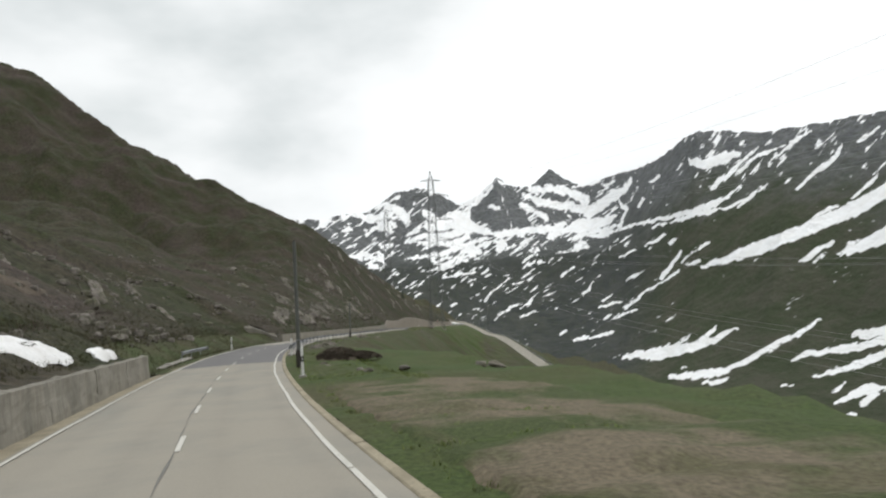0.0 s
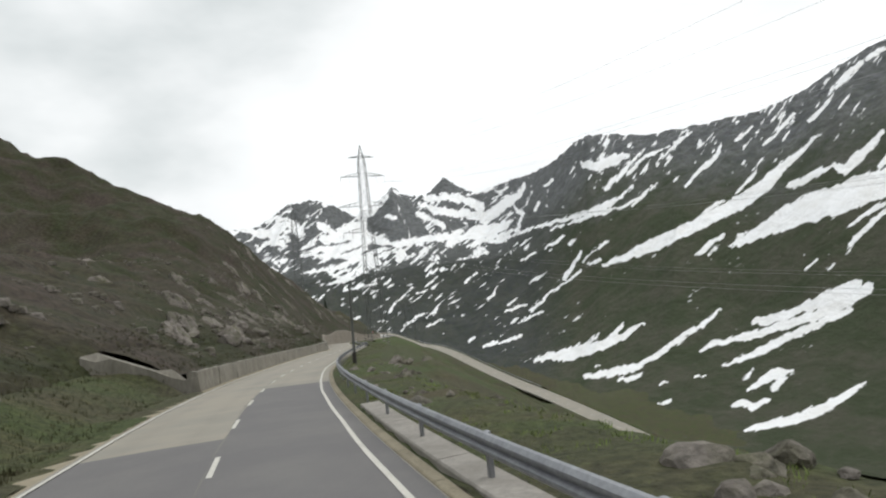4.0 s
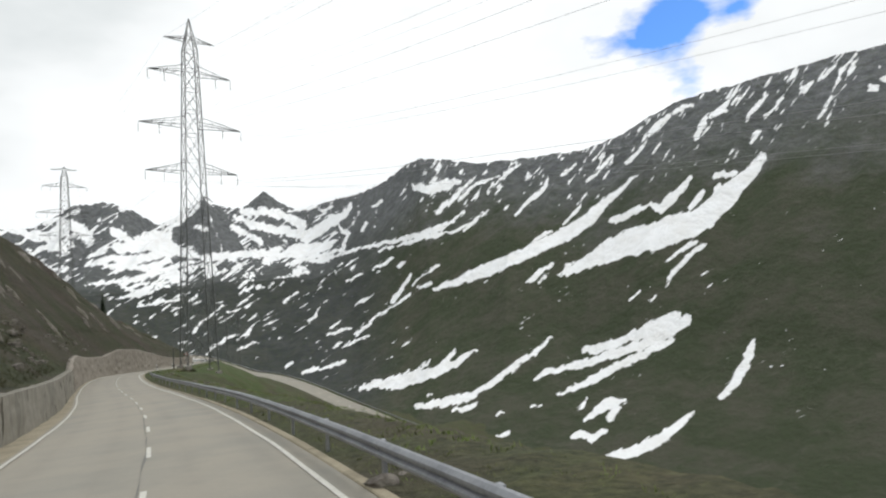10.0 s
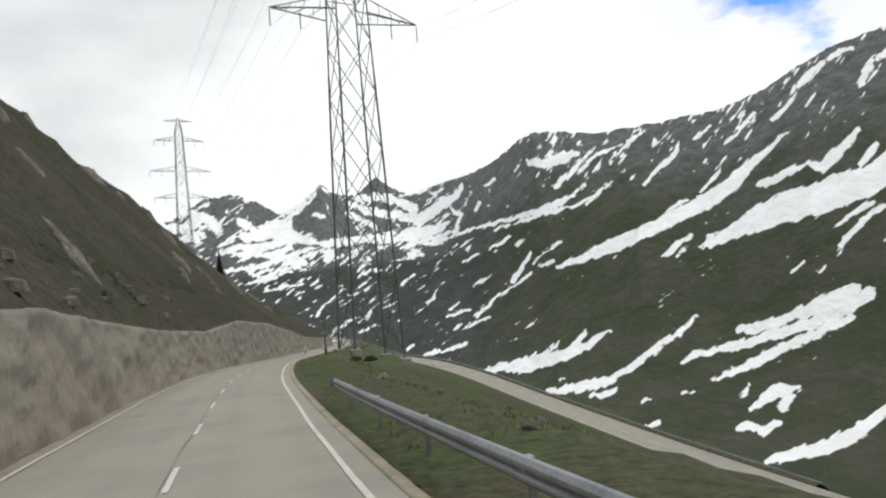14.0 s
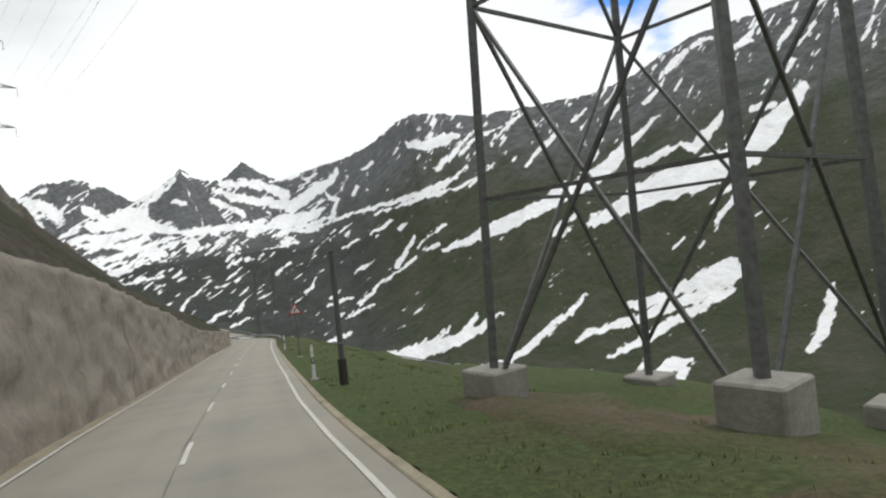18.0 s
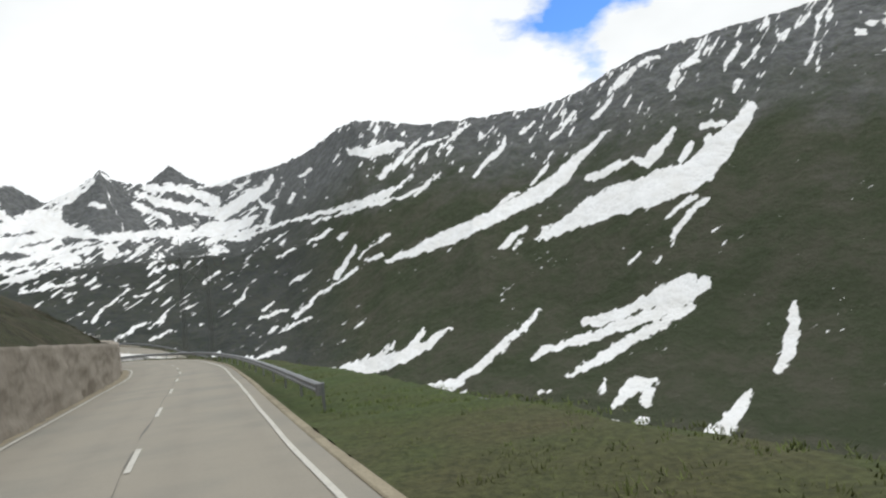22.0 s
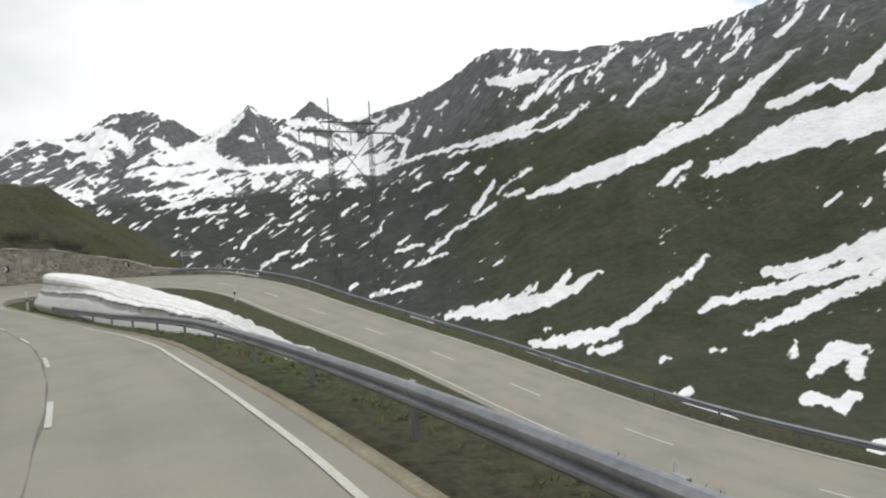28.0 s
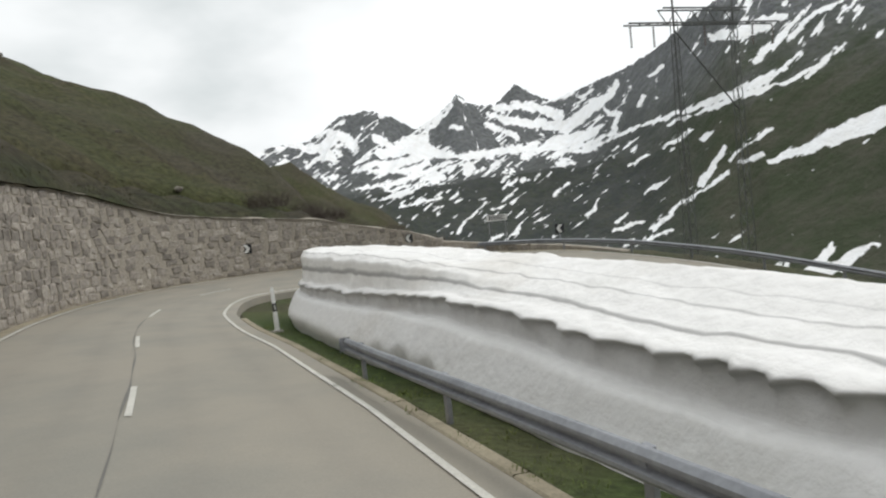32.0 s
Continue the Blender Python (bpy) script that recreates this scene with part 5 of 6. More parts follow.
arc = [(-0.075, 3.37), (-0.075, 3.51)] + [(-0.075 + 0.17 * (1 - math.cos(radians(a))), 3.51 + 0.17 * math.sin(radians(a))) for a in (20, 40, 60, 80)]
inner = [(-0.005 + 0.10 * (1 - math.cos(radians(a))), 3.51 + 0.10 * math.sin(radians(a))) for a in (80, 60, 40, 20)] + [(-0.005, 3.51), (-0.005, 3.37)]
part("arrow", flat_poly(arc + [(0.09, 3.71), (0.17, 3.64), (0.09, 3.58)] + inner, -0.031, -0.024), BLACK, plate, "black bend arrow")
bm = bmesh.new()
box(bm, -0.3, -0.005, 3.42, 0.3, 0.03, 3.45)
part("bracket", bm, STEEL, sign)
bm = bmesh.new()
box(bm, -0.2, -0.2, -0.4, 0.2, 0.3, 0.06, 0.02)
part("footing", bm, CONCRETE, sign)


def chevron_sign(at, turn, flip, pole=0.0):
    ob = thing("chevron_sign", "black and white chevron board at the hairpin" + ("" if pole else " wall"), "road sign", Matrix.Translation(at) @ Matrix.Rotation(radians(turn), 4, "Z"), "chevron boards")
    board = part("board", flat_poly([(-0.32, -0.32), (0.32, -0.32), (0.32, 0.32), (-0.32, 0.32)], -0.02, 0.0), BLACK, ob)
    k = -1 if flip else 1
    part("chevron", flat_poly([(k * x, z) for x, z in ((-0.2, -0.28), (0.05, -0.28), (0.24, 0.0), (0.05, 0.28), (-0.2, 0.28), (0.0, 0.0))][:: 1 if k > 0 else -1], -0.026, -0.018), WHITE, board, "white arrow")
    bm = bmesh.new()
    box(bm, -0.03, 0.0, -0.25 - pole, 0.03, 0.06 if pole else 0.35, 0.25, 0.005)
    part("bracket", bm, STEEL, ob)
    return ob


for s, h, flip in ((541.0, 1.75, False), (550.0, 1.45, True)):
    q = on_road(s, 0.12 - wall_foot(s) - 0.06 * h, h)
    chevron_sign(q, heading(s) + 90 - 25, flip)
q = on_road(558.0, -4.9)
q.z += 1.4
chevron_sign(q, 18, True, 2.4)
q = on_road(555.0, -5.0, -1.1)
board = thing("direction_board", "pale rectangular sign board on two posts beyond the bend", "road sign", Matrix.Translation(q) @ Matrix.Rotation(radians(12), 4, "Z"))
part("panel", flat_poly([(-0.75, 3.3), (0.75, 3.3), (0.75, 3.75), (-0.75, 3.75)], -0.03, 0.0), WHITE, board)
for i in range(3):
    part("text_bar", flat_poly([(-0.6, 3.4 + 0.11 * i), (0.6 - 0.2 * (i == 1), 3.4 + 0.11 * i), (0.6 - 0.2 * (i == 1), 3.46 + 0.11 * i), (-0.6, 3.46 + 0.11 * i)], -0.036, -0.028), BLACK, board)
for x in (-0.6, 0.6):
    bm = bmesh.new()
    bmesh.ops.create_cone(bm, cap_ends=True, segments=10, radius1=0.035, radius2=0.035, depth=4.4, matrix=Matrix.Translation((x, 0.04, 1.6)))
    part("post", bm, STEEL, board)


# ---- pylons and their cables ----
def pylon(at, turn, high, base, waist, top_h, arms, label, near=False):
    """A square lattice pylon: legs, braced panels, crossarms with insulators, concrete feet."""
    ob = thing("pylon", label, "pylon", Matrix.Translation(at) @ Matrix.Rotation(radians(turn), 4, "Z"), "power pylons")

    def half(z):
        return base + (waist - base) * min(z / top_h, 1.0) if z <= top_h else waist * max(0.03, (high - z) / (high - top_h))
    levels = [0.0]
    while levels[-1] < top_h - 2.0:
        levels.append(min(levels[-1] + max((2.9 if near else 2.2) * half(levels[-1]), 2.6), top_h))
    levels += [top_h + (high - top_h) * t for t in (0.5, 1.0)]
    corner = ((-1, -1), (1, -1), (1, 1), (-1, 1))
    for cx, cy in corner:
        foot = ((0.55 if cy > 0 else 0.95) if cx < 0 else -1.0) if near else 0.0            # the shoulder falls away under the far feet
        for a, b, w in ((foot, top_h * 0.5, 0.21), (top_h * 0.5, top_h, 0.16), (top_h, high, 0.15)):
            bm = bmesh.new()
            bar(bm, (cx * half(a), cy * half(a), a - 0.03), (cx * half(b), cy * half(b), b + 0.03), w)
            part("leg" if b < high else "peak_bar", bm, LATTICE, ob)
        bm = bmesh.new()
        box(bm, cx * half(foot) - 0.6, cy * half(foot) - 0.6, foot - 3.0, cx * half(foot) + 0.6, cy * half(foot) + 0.6, foot + 0.05, 0.05)
        part("footing", bm, CONCRETE, ob, "grey concrete footing")
    braces = []
    for a, b in zip(levels[:-2], levels[1:-1]):
        for i in range(4):
            (x0, y0), (x1, y1) = corner[i], corner[(i + 1) % 4]
            ha, hb = half(a), half(b)
            braces += [((x0 * ha, y0 * ha, a), (x1 * hb, y1 * hb, b), 0.09), ((x1 * ha, y1 * ha, a), (x0 * hb, y0 * hb, b), 0.09)]
            if a < top_h * 0.2:
                hm, zm = (ha + hb) / 2, (a + b) / 2
                mid_p = ((x0 + x1) / 2 * hm, (y0 + y1) / 2 * hm, zm)
                braces += [((x0 * hm, y0 * hm, zm), mid_p, 0.09), ((x1 * hm, y1 * hm, zm), mid_p, 0.09)]
            if a == 0 or b >= top_h * 0.6:
                braces.append(((x0 * hb, y0 * hb, b), (x1 * hb, y1 * hb, b), 0.09))
    if near:
        for u, w, t in braces:
            bm = bmesh.new()
            bar(bm, u, w, t)
            part("brace", bm, LATTICE, ob)
    else:
        bm = bmesh.new()
        for u, w, t in braces:
            bar(bm, u, w, t)
        tagged(part("bracing", bm, LATTICE, ob), kind="stuff")
    tips = []
    for z, reach, depth in arms:
        w = half(z)
        for k in (-1, 1):
            bm = bmesh.new()
            tip = (k * reach, 0, z)
            for y in (-w, w):
                bar(bm, (k * w, y, z), tip, 0.13)
                bar(bm, (k * half(z + depth), y * half(z + depth) / w, z + depth), tip, 0.11)
                for t in (0.25, 0.5, 0.75):
                    bar(bm, (k * (w + (reach - w) * t), y * (1 - t), z), (k * (w + (reach - w) * t * 0.9), y * (1 - t), z + depth * (1 - t)), 0.07)
            for t in (0.2, 0.45, 0.7):
                bar(bm, (k * (w + (reach - w) * t), -w * (1 - t), z), (k * (w + (reach - w) * (t + 0.15)), w * (0.85 - t), z), 0.07)
            arm = part("crossarm", bm, LATTICE, ob)
            if depth > 0.9:
                for f in (1.0, 0.62):
                    bm = bmesh.new()
                    for i in range(9):
                        bmesh.ops.create_cone(bm, cap_ends=True, segments=8, radius1=0.13, radius2=0.05, depth=0.14, matrix=Matrix.Translation((k * reach * f, 0, z - 0.3 - 0.24 * i)))
                    part("insulator", bm, INSULATOR, arm, "dark insulator string")
                    tips.append(Vector((k * reach * f, 0, z - 2.5)))
            else:
                tips.append(Vector((k * reach, 0, z)))
    return ob, [ob.matrix_world @ t for t in tips]


ARMS = [(45.0, 10.3, 1.9), (55.8, 11.5, 1.9), (68.2, 9.3, 1.7), (76.2, 5.6, 0.8)]
pyl_a, tips_a = pylon((-50.4, 220.1, -23.2), 28, 81.5, 3.3, 1.4, 74.0, ARMS, "tall grey lattice power pylon on a turf shoulder", near=True)
z2 = land_at(-145.0, 386.5)
pyl_b, tips_b = pylon((-145.0, 386.5, z2 + 0.2), 30, 57.0 - z2, 3.0, 1.35, 51.5 - z2, [(z - 78.0 + 57.0 - z2, r, d) for z, r, d in ARMS], "tall grey lattice power pylon on the hillside")
z0 = land_at(92.0, -33.0)
pyl_c, tips_c = pylon((92.0, -33.0, z0 + 0.2), 21, 78.0, 3.4, 1.4, 71.5, ARMS, "tall grey lattice power pylon on the valley slope")


def cable(a, b, sag, r=0.028):
    cu = bpy.data.curves.new("cable", "CURVE")
    cu.dimensions, cu.bevel_depth, cu.bevel_resolution = "3D", r, 1
    sp = cu.splines.new("POLY")
    sp.points.add(40)
    for i in range(41):
        t = i / 40
        p = a.lerp(b, t)
        sp.points[i].co = (p.x, p.y, p.z - 4 * sag * t * (1 - t), 1)
    cu.materials.append(CABLE)
    dg = new("cable", cu)
    me = bpy.data.meshes.new_from_object(dg.evaluated_get(bpy.context.evaluated_depsgraph_get()))
    bpy.data.objects.remove(dg)
    return tagged(new("power_cable", me), "thin grey overhead power cable between pylons", "cable", "power cables")


for ta, tb, tc in zip(tips_a, tips_b, tips_c):
    cable(ta, tb, 5.0, 0.014)
    cable(tc, ta, 7.0, 0.014)


# ---- double-mast line tower beyond the hairpin ----
q = Vector((-81.6, 450.5, land_at(-81.6, 450.5)))
tower = thing("portal_tower", "dark double-mast steel line tower beyond the hairpin", "pylon", Matrix.Translation(q) @ Matrix.Rotation(radians(32), 4, "Z"))
tz = -18.0 - q.z
for k in (-1, 1):
    bm = bmesh.new()
    for cx in (-1, 1):
        for cy in (-1, 1):
            bar(bm, (k * 3.6 + cx * 0.55, cy * 0.55, -0.5), (k * 3.6 + cx * 0.22, cy * 0.22, tz - 3), 0.075)
    part("mast", bm, LATTICE, tower)
    bm = bmesh.new()
    z, n = 0.0, 0
    while z < tz - 4.5:
        h0, h1 = 0.55 - 0.33 * z / tz, 0.55 - 0.33 * (z + 1.5) / tz
        for cx, cy, ex, ey in ((-1, -1, 1, -1), (1, -1, 1, 1), (1, 1, -1, 1), (-1, 1, -1, -1)):
            a, b = ((cx, cy), (ex, ey)) if n % 2 else ((ex, ey), (cx, cy))
            bar(bm, (k * 3.6 + a[0] * h0, a[1] * h0, z), (k * 3.6 + b[0] * h1, b[1] * h1, z + 1.5), 0.04)
        z, n = z + 1.5, n + 1
    part("mast_bracing", bm, LATTICE, tower)
    bm = bmesh.new()
    bar(bm, (k * 3.6, 0, tz - 3.2), (k * 3.6, 0, tz + 1.6), 0.14)
    part("spike", bm, LATTICE, tower)
    bm = bmesh.new()
    box(bm, k * 3.6 - 0.9, -0.9, -3.0, k * 3.6 + 0.9, 0.9, 0.25, 0.05)
    part("footing", bm, CONCRETE, tower)
bm = bmesh.new()
for z, r in ((tz - 3.4, 9.0), (tz - 2.0, 5.0)):
    for y in (-0.4, 0.4):
        bar(bm, (-r, y, z), (r, y, z), 0.13)
for i in range(-8, 8):
    bar(bm, (i * 1.0, 0.4 if i % 2 else -0.4, tz - 3.4), (i * 1.0 + 1.0, -0.4 if i % 2 else 0.4, tz - 3.4), 0.07)
    if -5 <= i < 5:
        bar(bm, (i * 1.0, 0.4, tz - 3.4 + 1.4 * (i % 2)), (i * 1.0 + 1.0, 0.4, tz - 3.4 + 1.4 * ((i + 1) % 2)), 0.07)
part("crossbeam", bm, LATTICE, tower)
bm = bmesh.new()
bar(bm, (-3.6, 0, tz - 12), (3.6, 0, tz - 4), 0.1)
bar(bm, (3.6, 0, tz - 12), (-3.6, 0, tz - 4), 0.1)
part("cross_brace", bm, LATTICE, tower)
for x in (-8.6, -6.0, 0.0, 6.0, 8.6):
    bm = bmesh.new()
    for i in range(8):
        bmesh.ops.create_cone(bm, cap_ends=True, segments=8, radius1=0.14, radius2=0.05, depth=0.16, matrix=Matrix.Translation((x, 0, tz - 3.7 - 0.25 * i)))
    part("insulator", bm, INSULATOR, tower, "dark insulator string")


# ---- drainage wall that climbs the slope where the low wall begins ----
v, f = [], []
for i in range(9):
    t = i / 8
    d, at_s = -4.2 - 5.6 * t, 107.0 - 2.2 * t
    for k, dh in ((0.0, -1.6), (0.0, 0.42), (0.4, 0.44), (0.4, -1.6)):
        q = on_road(at_s + k, d)
        v.append((q.x, q.y, max(land_at(q.x, q.y), q.z + 0.5 - 1.0 * t) + dh))
for i in range(8):
    f += [(i * 4 + j, i * 4 + 4 + j, i * 4 + 5 + j, i * 4 + 1 + j) for j in range(3)]
f += [(0, 1, 2, 3), (35, 34, 33, 32)]
part("wall_return", flat_mesh("wall_return", v, f, WALL_LOW), None, low_wall, "pale concrete return wall climbing the slope")


# ---- rubble masonry wall round the hairpin ----
S_MASON, E_MASON = 448.0, 562.0
stone_wall = tagged(new("wall_masonry"), "tall grey-brown rubble stone retaining wall round the hairpin", "wall", kind="structure")
v, f = wall_face(S_MASON, E_MASON, 0.5, 0.5, 0.03, 3, 0.06)
part("mortar_core", flat_mesh("mortar_core", v, f, MORTAR), None, stone_wall, "rough grey mortar between the stones")
stone_rng = random.Random(77)


def stone_shape(w, h, rng):
    """One rubble stone: an uneven face with chamfered edges, set into the mortar; x along the wall, z up, -y outwards."""
    j = lambda k: rng.uniform(-k, k)
    outer = [(-w / 2 + j(0.07), -h / 2 + j(0.07)), (j(w * 0.3), -h / 2 + j(0.06)), (w / 2 + j(0.07), -h / 2 + j(0.07)), (w / 2 + j(0.07), h / 2 + j(0.07)), (j(w * 0.3), h / 2 + j(0.08)), (-w / 2 + j(0.07), h / 2 + j(0.07))]
    out = 0.025 + abs(j(0.04))
    pts = [(x, 0.16, z) for x, z in outer] + [(x * 0.96, -out * 0.35, z * 0.95) for x, z in outer] + [(x * 0.72 + j(0.02), -out + j(0.02), z * 0.7 + j(0.02)) for x, z in outer]
    fc = []
    for a in (0, 6):
        fc += [(a + i, a + (i + 1) % 6, a + 6 + (i + 1) % 6, a + 6 + i) for i in range(6)]
    fc.append((12, 13, 14, 17))
    fc.append((17, 14, 15, 16))
    return pts, fc


stone_kinds = []
for i in range(24):
    pts, fc = stone_shape(0.62 + 0.05 * (i % 5) - 0.1, 0.36 + 0.03 * (i % 4), stone_rng)
    stone_kinds.append(flat_mesh("stone", pts, fc, STONE))
rest_v, rest_f, singles = [], [], 0
z0 = 0.05
course = 0
while z0 < 6.0:
    ch = stone_rng.uniform(0.26, 0.52)
    s = S_MASON + stone_rng.uniform(0, 0.4)
    while s < E_MASON - 0.4:
        w = stone_rng.uniform(0.30, 0.88)
        sc, zc = s + w / 2, z0 + ch / 2 + stone_rng.uniform(-0.07, 0.07)
        s += w + 0.035
        if zc + ch * 0.35 > float(wall_height(sc)) + stone_rng.uniform(-0.1, 0.12):
            continue
        m = Matrix.Translation(on_road(sc, 0.02 - wall_foot(sc) - 0.06 * zc, zc)) @ Matrix.Rotation(radians(heading(sc) + 90), 4, "Z") @ Matrix.Rotation(stone_rng.uniform(-0.2, 0.2), 4, "Y")
        if 505.5 < sc < 519.5 and singles < 300:
            k = stone_rng.choice(stone_kinds)
            ob = new("stone", k)
            ob.matrix_world = m @ Matrix.Diagonal((w / 0.64, 1.0, ch / 0.40, 1))
            ob.parent = stone_wall
            singles += 1
        else:
            pts, fc = stone_shape(w, ch - 0.02, stone_rng)
            b0 = len(rest_v)
            rest_v += [m @ Vector(q) for q in pts]
            rest_f += [tuple(b0 + i for i in face) for face in fc]
    z0 += ch
    course += 1
tagged(part("stonework", flat_mesh("stonework", rest_v, rest_f, STONE_MANY), None, stone_wall, "rubble stonework"), kind="stuff")


# ---- the old snow bank inside the hairpin ----
ARCH_S = 509.5


def bank_section(s):
    """Right-hand distances and heights of the bank's outline at s: shelf behind the rail, scalloped step, dome, far side."""
    crest = float(table(s, (462, -1.2), (470, -0.6), (474, -0.2), (476, 0.0), (480, 0.12), (484, 0.4), (490, 0.62), (493, 0.62), (496, 0.75), (500, 1.0), (503, 1.35), (506, 1.58), (509, 1.78), (513, 2.0), (518, 2.15), (524, 2.2)))
    cd = float(table(s, (470, 5.5), (480, 5.75), (484, 5.9), (490, 6.6), (496, 7.5)))
    rim = min(crest - 0.12, float(table(s, (470, -0.8), (484, 0.1), (488, 0.3), (492, 0.4), (496, 0.58), (500, 0.62), (504, 0.84), (506, 0.98), (509, 1.2), (512, 1.16), (516, 1.05), (524, 1.0))))
    k = float(smooth01((s - 505) / 9))
    rd = min(5.6 - 0.25 * k, cd - 0.55)
    fall = float(table(s, (470, 0.2), (488, 0.32), (496, 0.42), (505, 0.46), (513, 0.36), (524, 0.30)))
    shelf = rim - fall
    front = min(float(table(s, (470, -0.9), (490, -0.6), (503, -0.5), (509, -0.15), (514, 0.1), (524, 0.1))), shelf - 0.05)
    lump = 0.10 * math.sin(s * 1.7) + 0.07 * math.sin(s * 4.1 + 1)
    w = cd - rd
    arch = 0.34 * math.exp(-((s - ARCH_S) / 2.2) ** 2) * (1 - 0.3 * math.sin(s * 5.0))          # a hollow melted under the foot
    return [(5.25 - 0.25 * k, min(front - 0.3, -0.9)), (4.86 - 0.25 * k + 0.25 * arch, front + arch), (max(rd - 0.25, 4.92 - 0.25 * k), shelf - 0.04), (rd + 0.06 + 0.3 * lump * (1 - k), shelf), (rd + 0.05, rim - 0.12), (rd - 0.05, rim - 0.03), (rd + 0.08, rim + 0.02), (rd + 0.13 * w, rim + 0.05 - 0.02 * k),
            (rd + (0.22 - 0.08 * k) * w, rim + (crest - rim) * (0.10 + 0.15 * k)), (rd + (0.42 - 0.26 * k) * w, rim + (crest - rim) * (0.30 + 0.50 * k)), (rd + (0.62 - 0.34 * k) * w, rim + (crest - rim) * (0.52 + 0.43 * k)),
            (cd, crest), (cd + 0.45 * w, crest - 0.5), (cd + 0.85 * w, crest - 1.4), (cd + 1.2 * w, crest - 3.0)]


ss = np.arange(464, 523.9, 0.14)
us = np.linspace(0, 1, 76)
sec = np.array([bank_section(s) for s in ss])
seg = np.r_[0, 0.07, 0.17, 0.27, 0.33, 0.37, 0.40, 0.44, 0.48, 0.56, 0.64, 0.82, 0.90, 0.95, 1.0]
bd = np.stack([np.interp(us, seg, q[:, 0]) for q in sec])
bh = np.stack([np.interp(us, seg, q[:, 1]) for q in sec])
sg = np.repeat(ss[:, None], len(us), 1)
round_off = np.sqrt(np.clip(1 - (np.maximum(sg - 517.5, 0) / 6.5) ** 2, 0.0, 1))
bd = 6.3 + (bd - 6.3) * round_off
step_zone = np.exp(-((us - 0.35) / 0.035) ** 2)[None, :] * (1 - 0.7 * smooth01((sg - 510) / 6))
scallop = np.abs(np.sin(sg * 4.2 + 1.9 * np.sin(sg * 0.9) + 0.8 * np.sin(sg * 2.3)))
bd = bd + step_zone * (0.26 * scallop - 0.10)
n1 = rough(sg * 0.8, bd * 1.0 + bh * 1.3, 4, 0.55, 12)
n2 = rough(sg * 2.6, bd * 2.8 + bh * 2.8, 3, 0.55, 15)
mid = smooth01(us / 0.1)[None, :]
bd, bh = bd + 0.05 * n1 * mid, bh + np.where(us > 0.45, 0.03 * n1 + 0.022 * n2, 0.05 * n1) * mid
v = [on_road(sg[i, j], bd[i, j], bh[i, j], True) for i in range(len(ss)) for j in range(len(us))]
n = len(us)
bank = thing("snow_bank", "long cut bank of dirty layered old snow inside the hairpin", "snow bank")
for name, j0, j1, text in (("shelf", 0, 23, "smooth lower shelf of packed snow, blue-grey shade painted in"), ("step_face", 23, 32, "dirty fluted step where the snow was cut, shade painted under the rim"), ("cap", 32, n - 1, "white upper layers with thin dirt lines")):
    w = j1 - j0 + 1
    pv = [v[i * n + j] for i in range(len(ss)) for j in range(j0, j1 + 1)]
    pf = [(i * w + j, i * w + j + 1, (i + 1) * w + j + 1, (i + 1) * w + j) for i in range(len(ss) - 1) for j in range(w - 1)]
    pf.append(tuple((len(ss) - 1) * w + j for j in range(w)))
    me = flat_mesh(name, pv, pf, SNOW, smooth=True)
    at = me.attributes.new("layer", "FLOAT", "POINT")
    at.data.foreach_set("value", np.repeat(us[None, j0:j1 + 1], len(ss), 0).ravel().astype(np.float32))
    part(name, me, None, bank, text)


# ---- rocks, rubble and plants on the slopes ----
rock_rng = random.Random(5)


def rock_mesh(seed):
    """A broken boulder: a coarse ball cut by flat breaks and roughened."""
    rng = random.Random(seed)
    bm = bmesh.new()
    bmesh.ops.create_icosphere(bm, subdivisions=3, radius=1.0)
    cuts = [(Vector((rng.uniform(-1, 1), rng.uniform(-1, 1), rng.uniform(-0.3, 1))).normalized(), rng.uniform(0.45, 0.85)) for _ in range(9)]
    for q in bm.verts:
        c = q.co.copy()
        for nn, dist in cuts:
            e = c.dot(nn) - dist
            if e > 0:
                c -= nn * e * 0.9
        c *= 1 + 0.05 * math.sin(c.x * 9 + seed) * math.sin(c.y * 8) + 0.03 * math.sin(c.z * 17 + c.x * 13)
        c.x, c.y, c.z = c.x * 1.15, c.y * 0.9, c.z * 0.72
        q.co = c
    me = bpy.data.meshes.new("boulder")
    bm.to_mesh(me)
    bm.free()
    me.materials.append(ROCK)
    return me


rock_kinds = [rock_mesh(k) for k in range(8)]


def boulder(x, y, size, label="lichen-grey boulder half sunk in the alpine turf"):
    ob = new("boulder", rock_rng.choice(rock_kinds))
    z = land_at(x, y)
    ob.matrix_world = Matrix.Translation((x, y, z + 0.12 * size)) @ Matrix.Rotation(rock_rng.uniform(0, 6.3), 4, "Z") @ Matrix.Rotation(rock_rng.uniform(-0.35, 0.35), 4, "X") @ Matrix.Diagonal((size, size * rock_rng.uniform(0.75, 1.1), size * rock_rng.uniform(0.7, 1.0), 1))
    return tagged(ob, label, "rock", "hillside boulders")


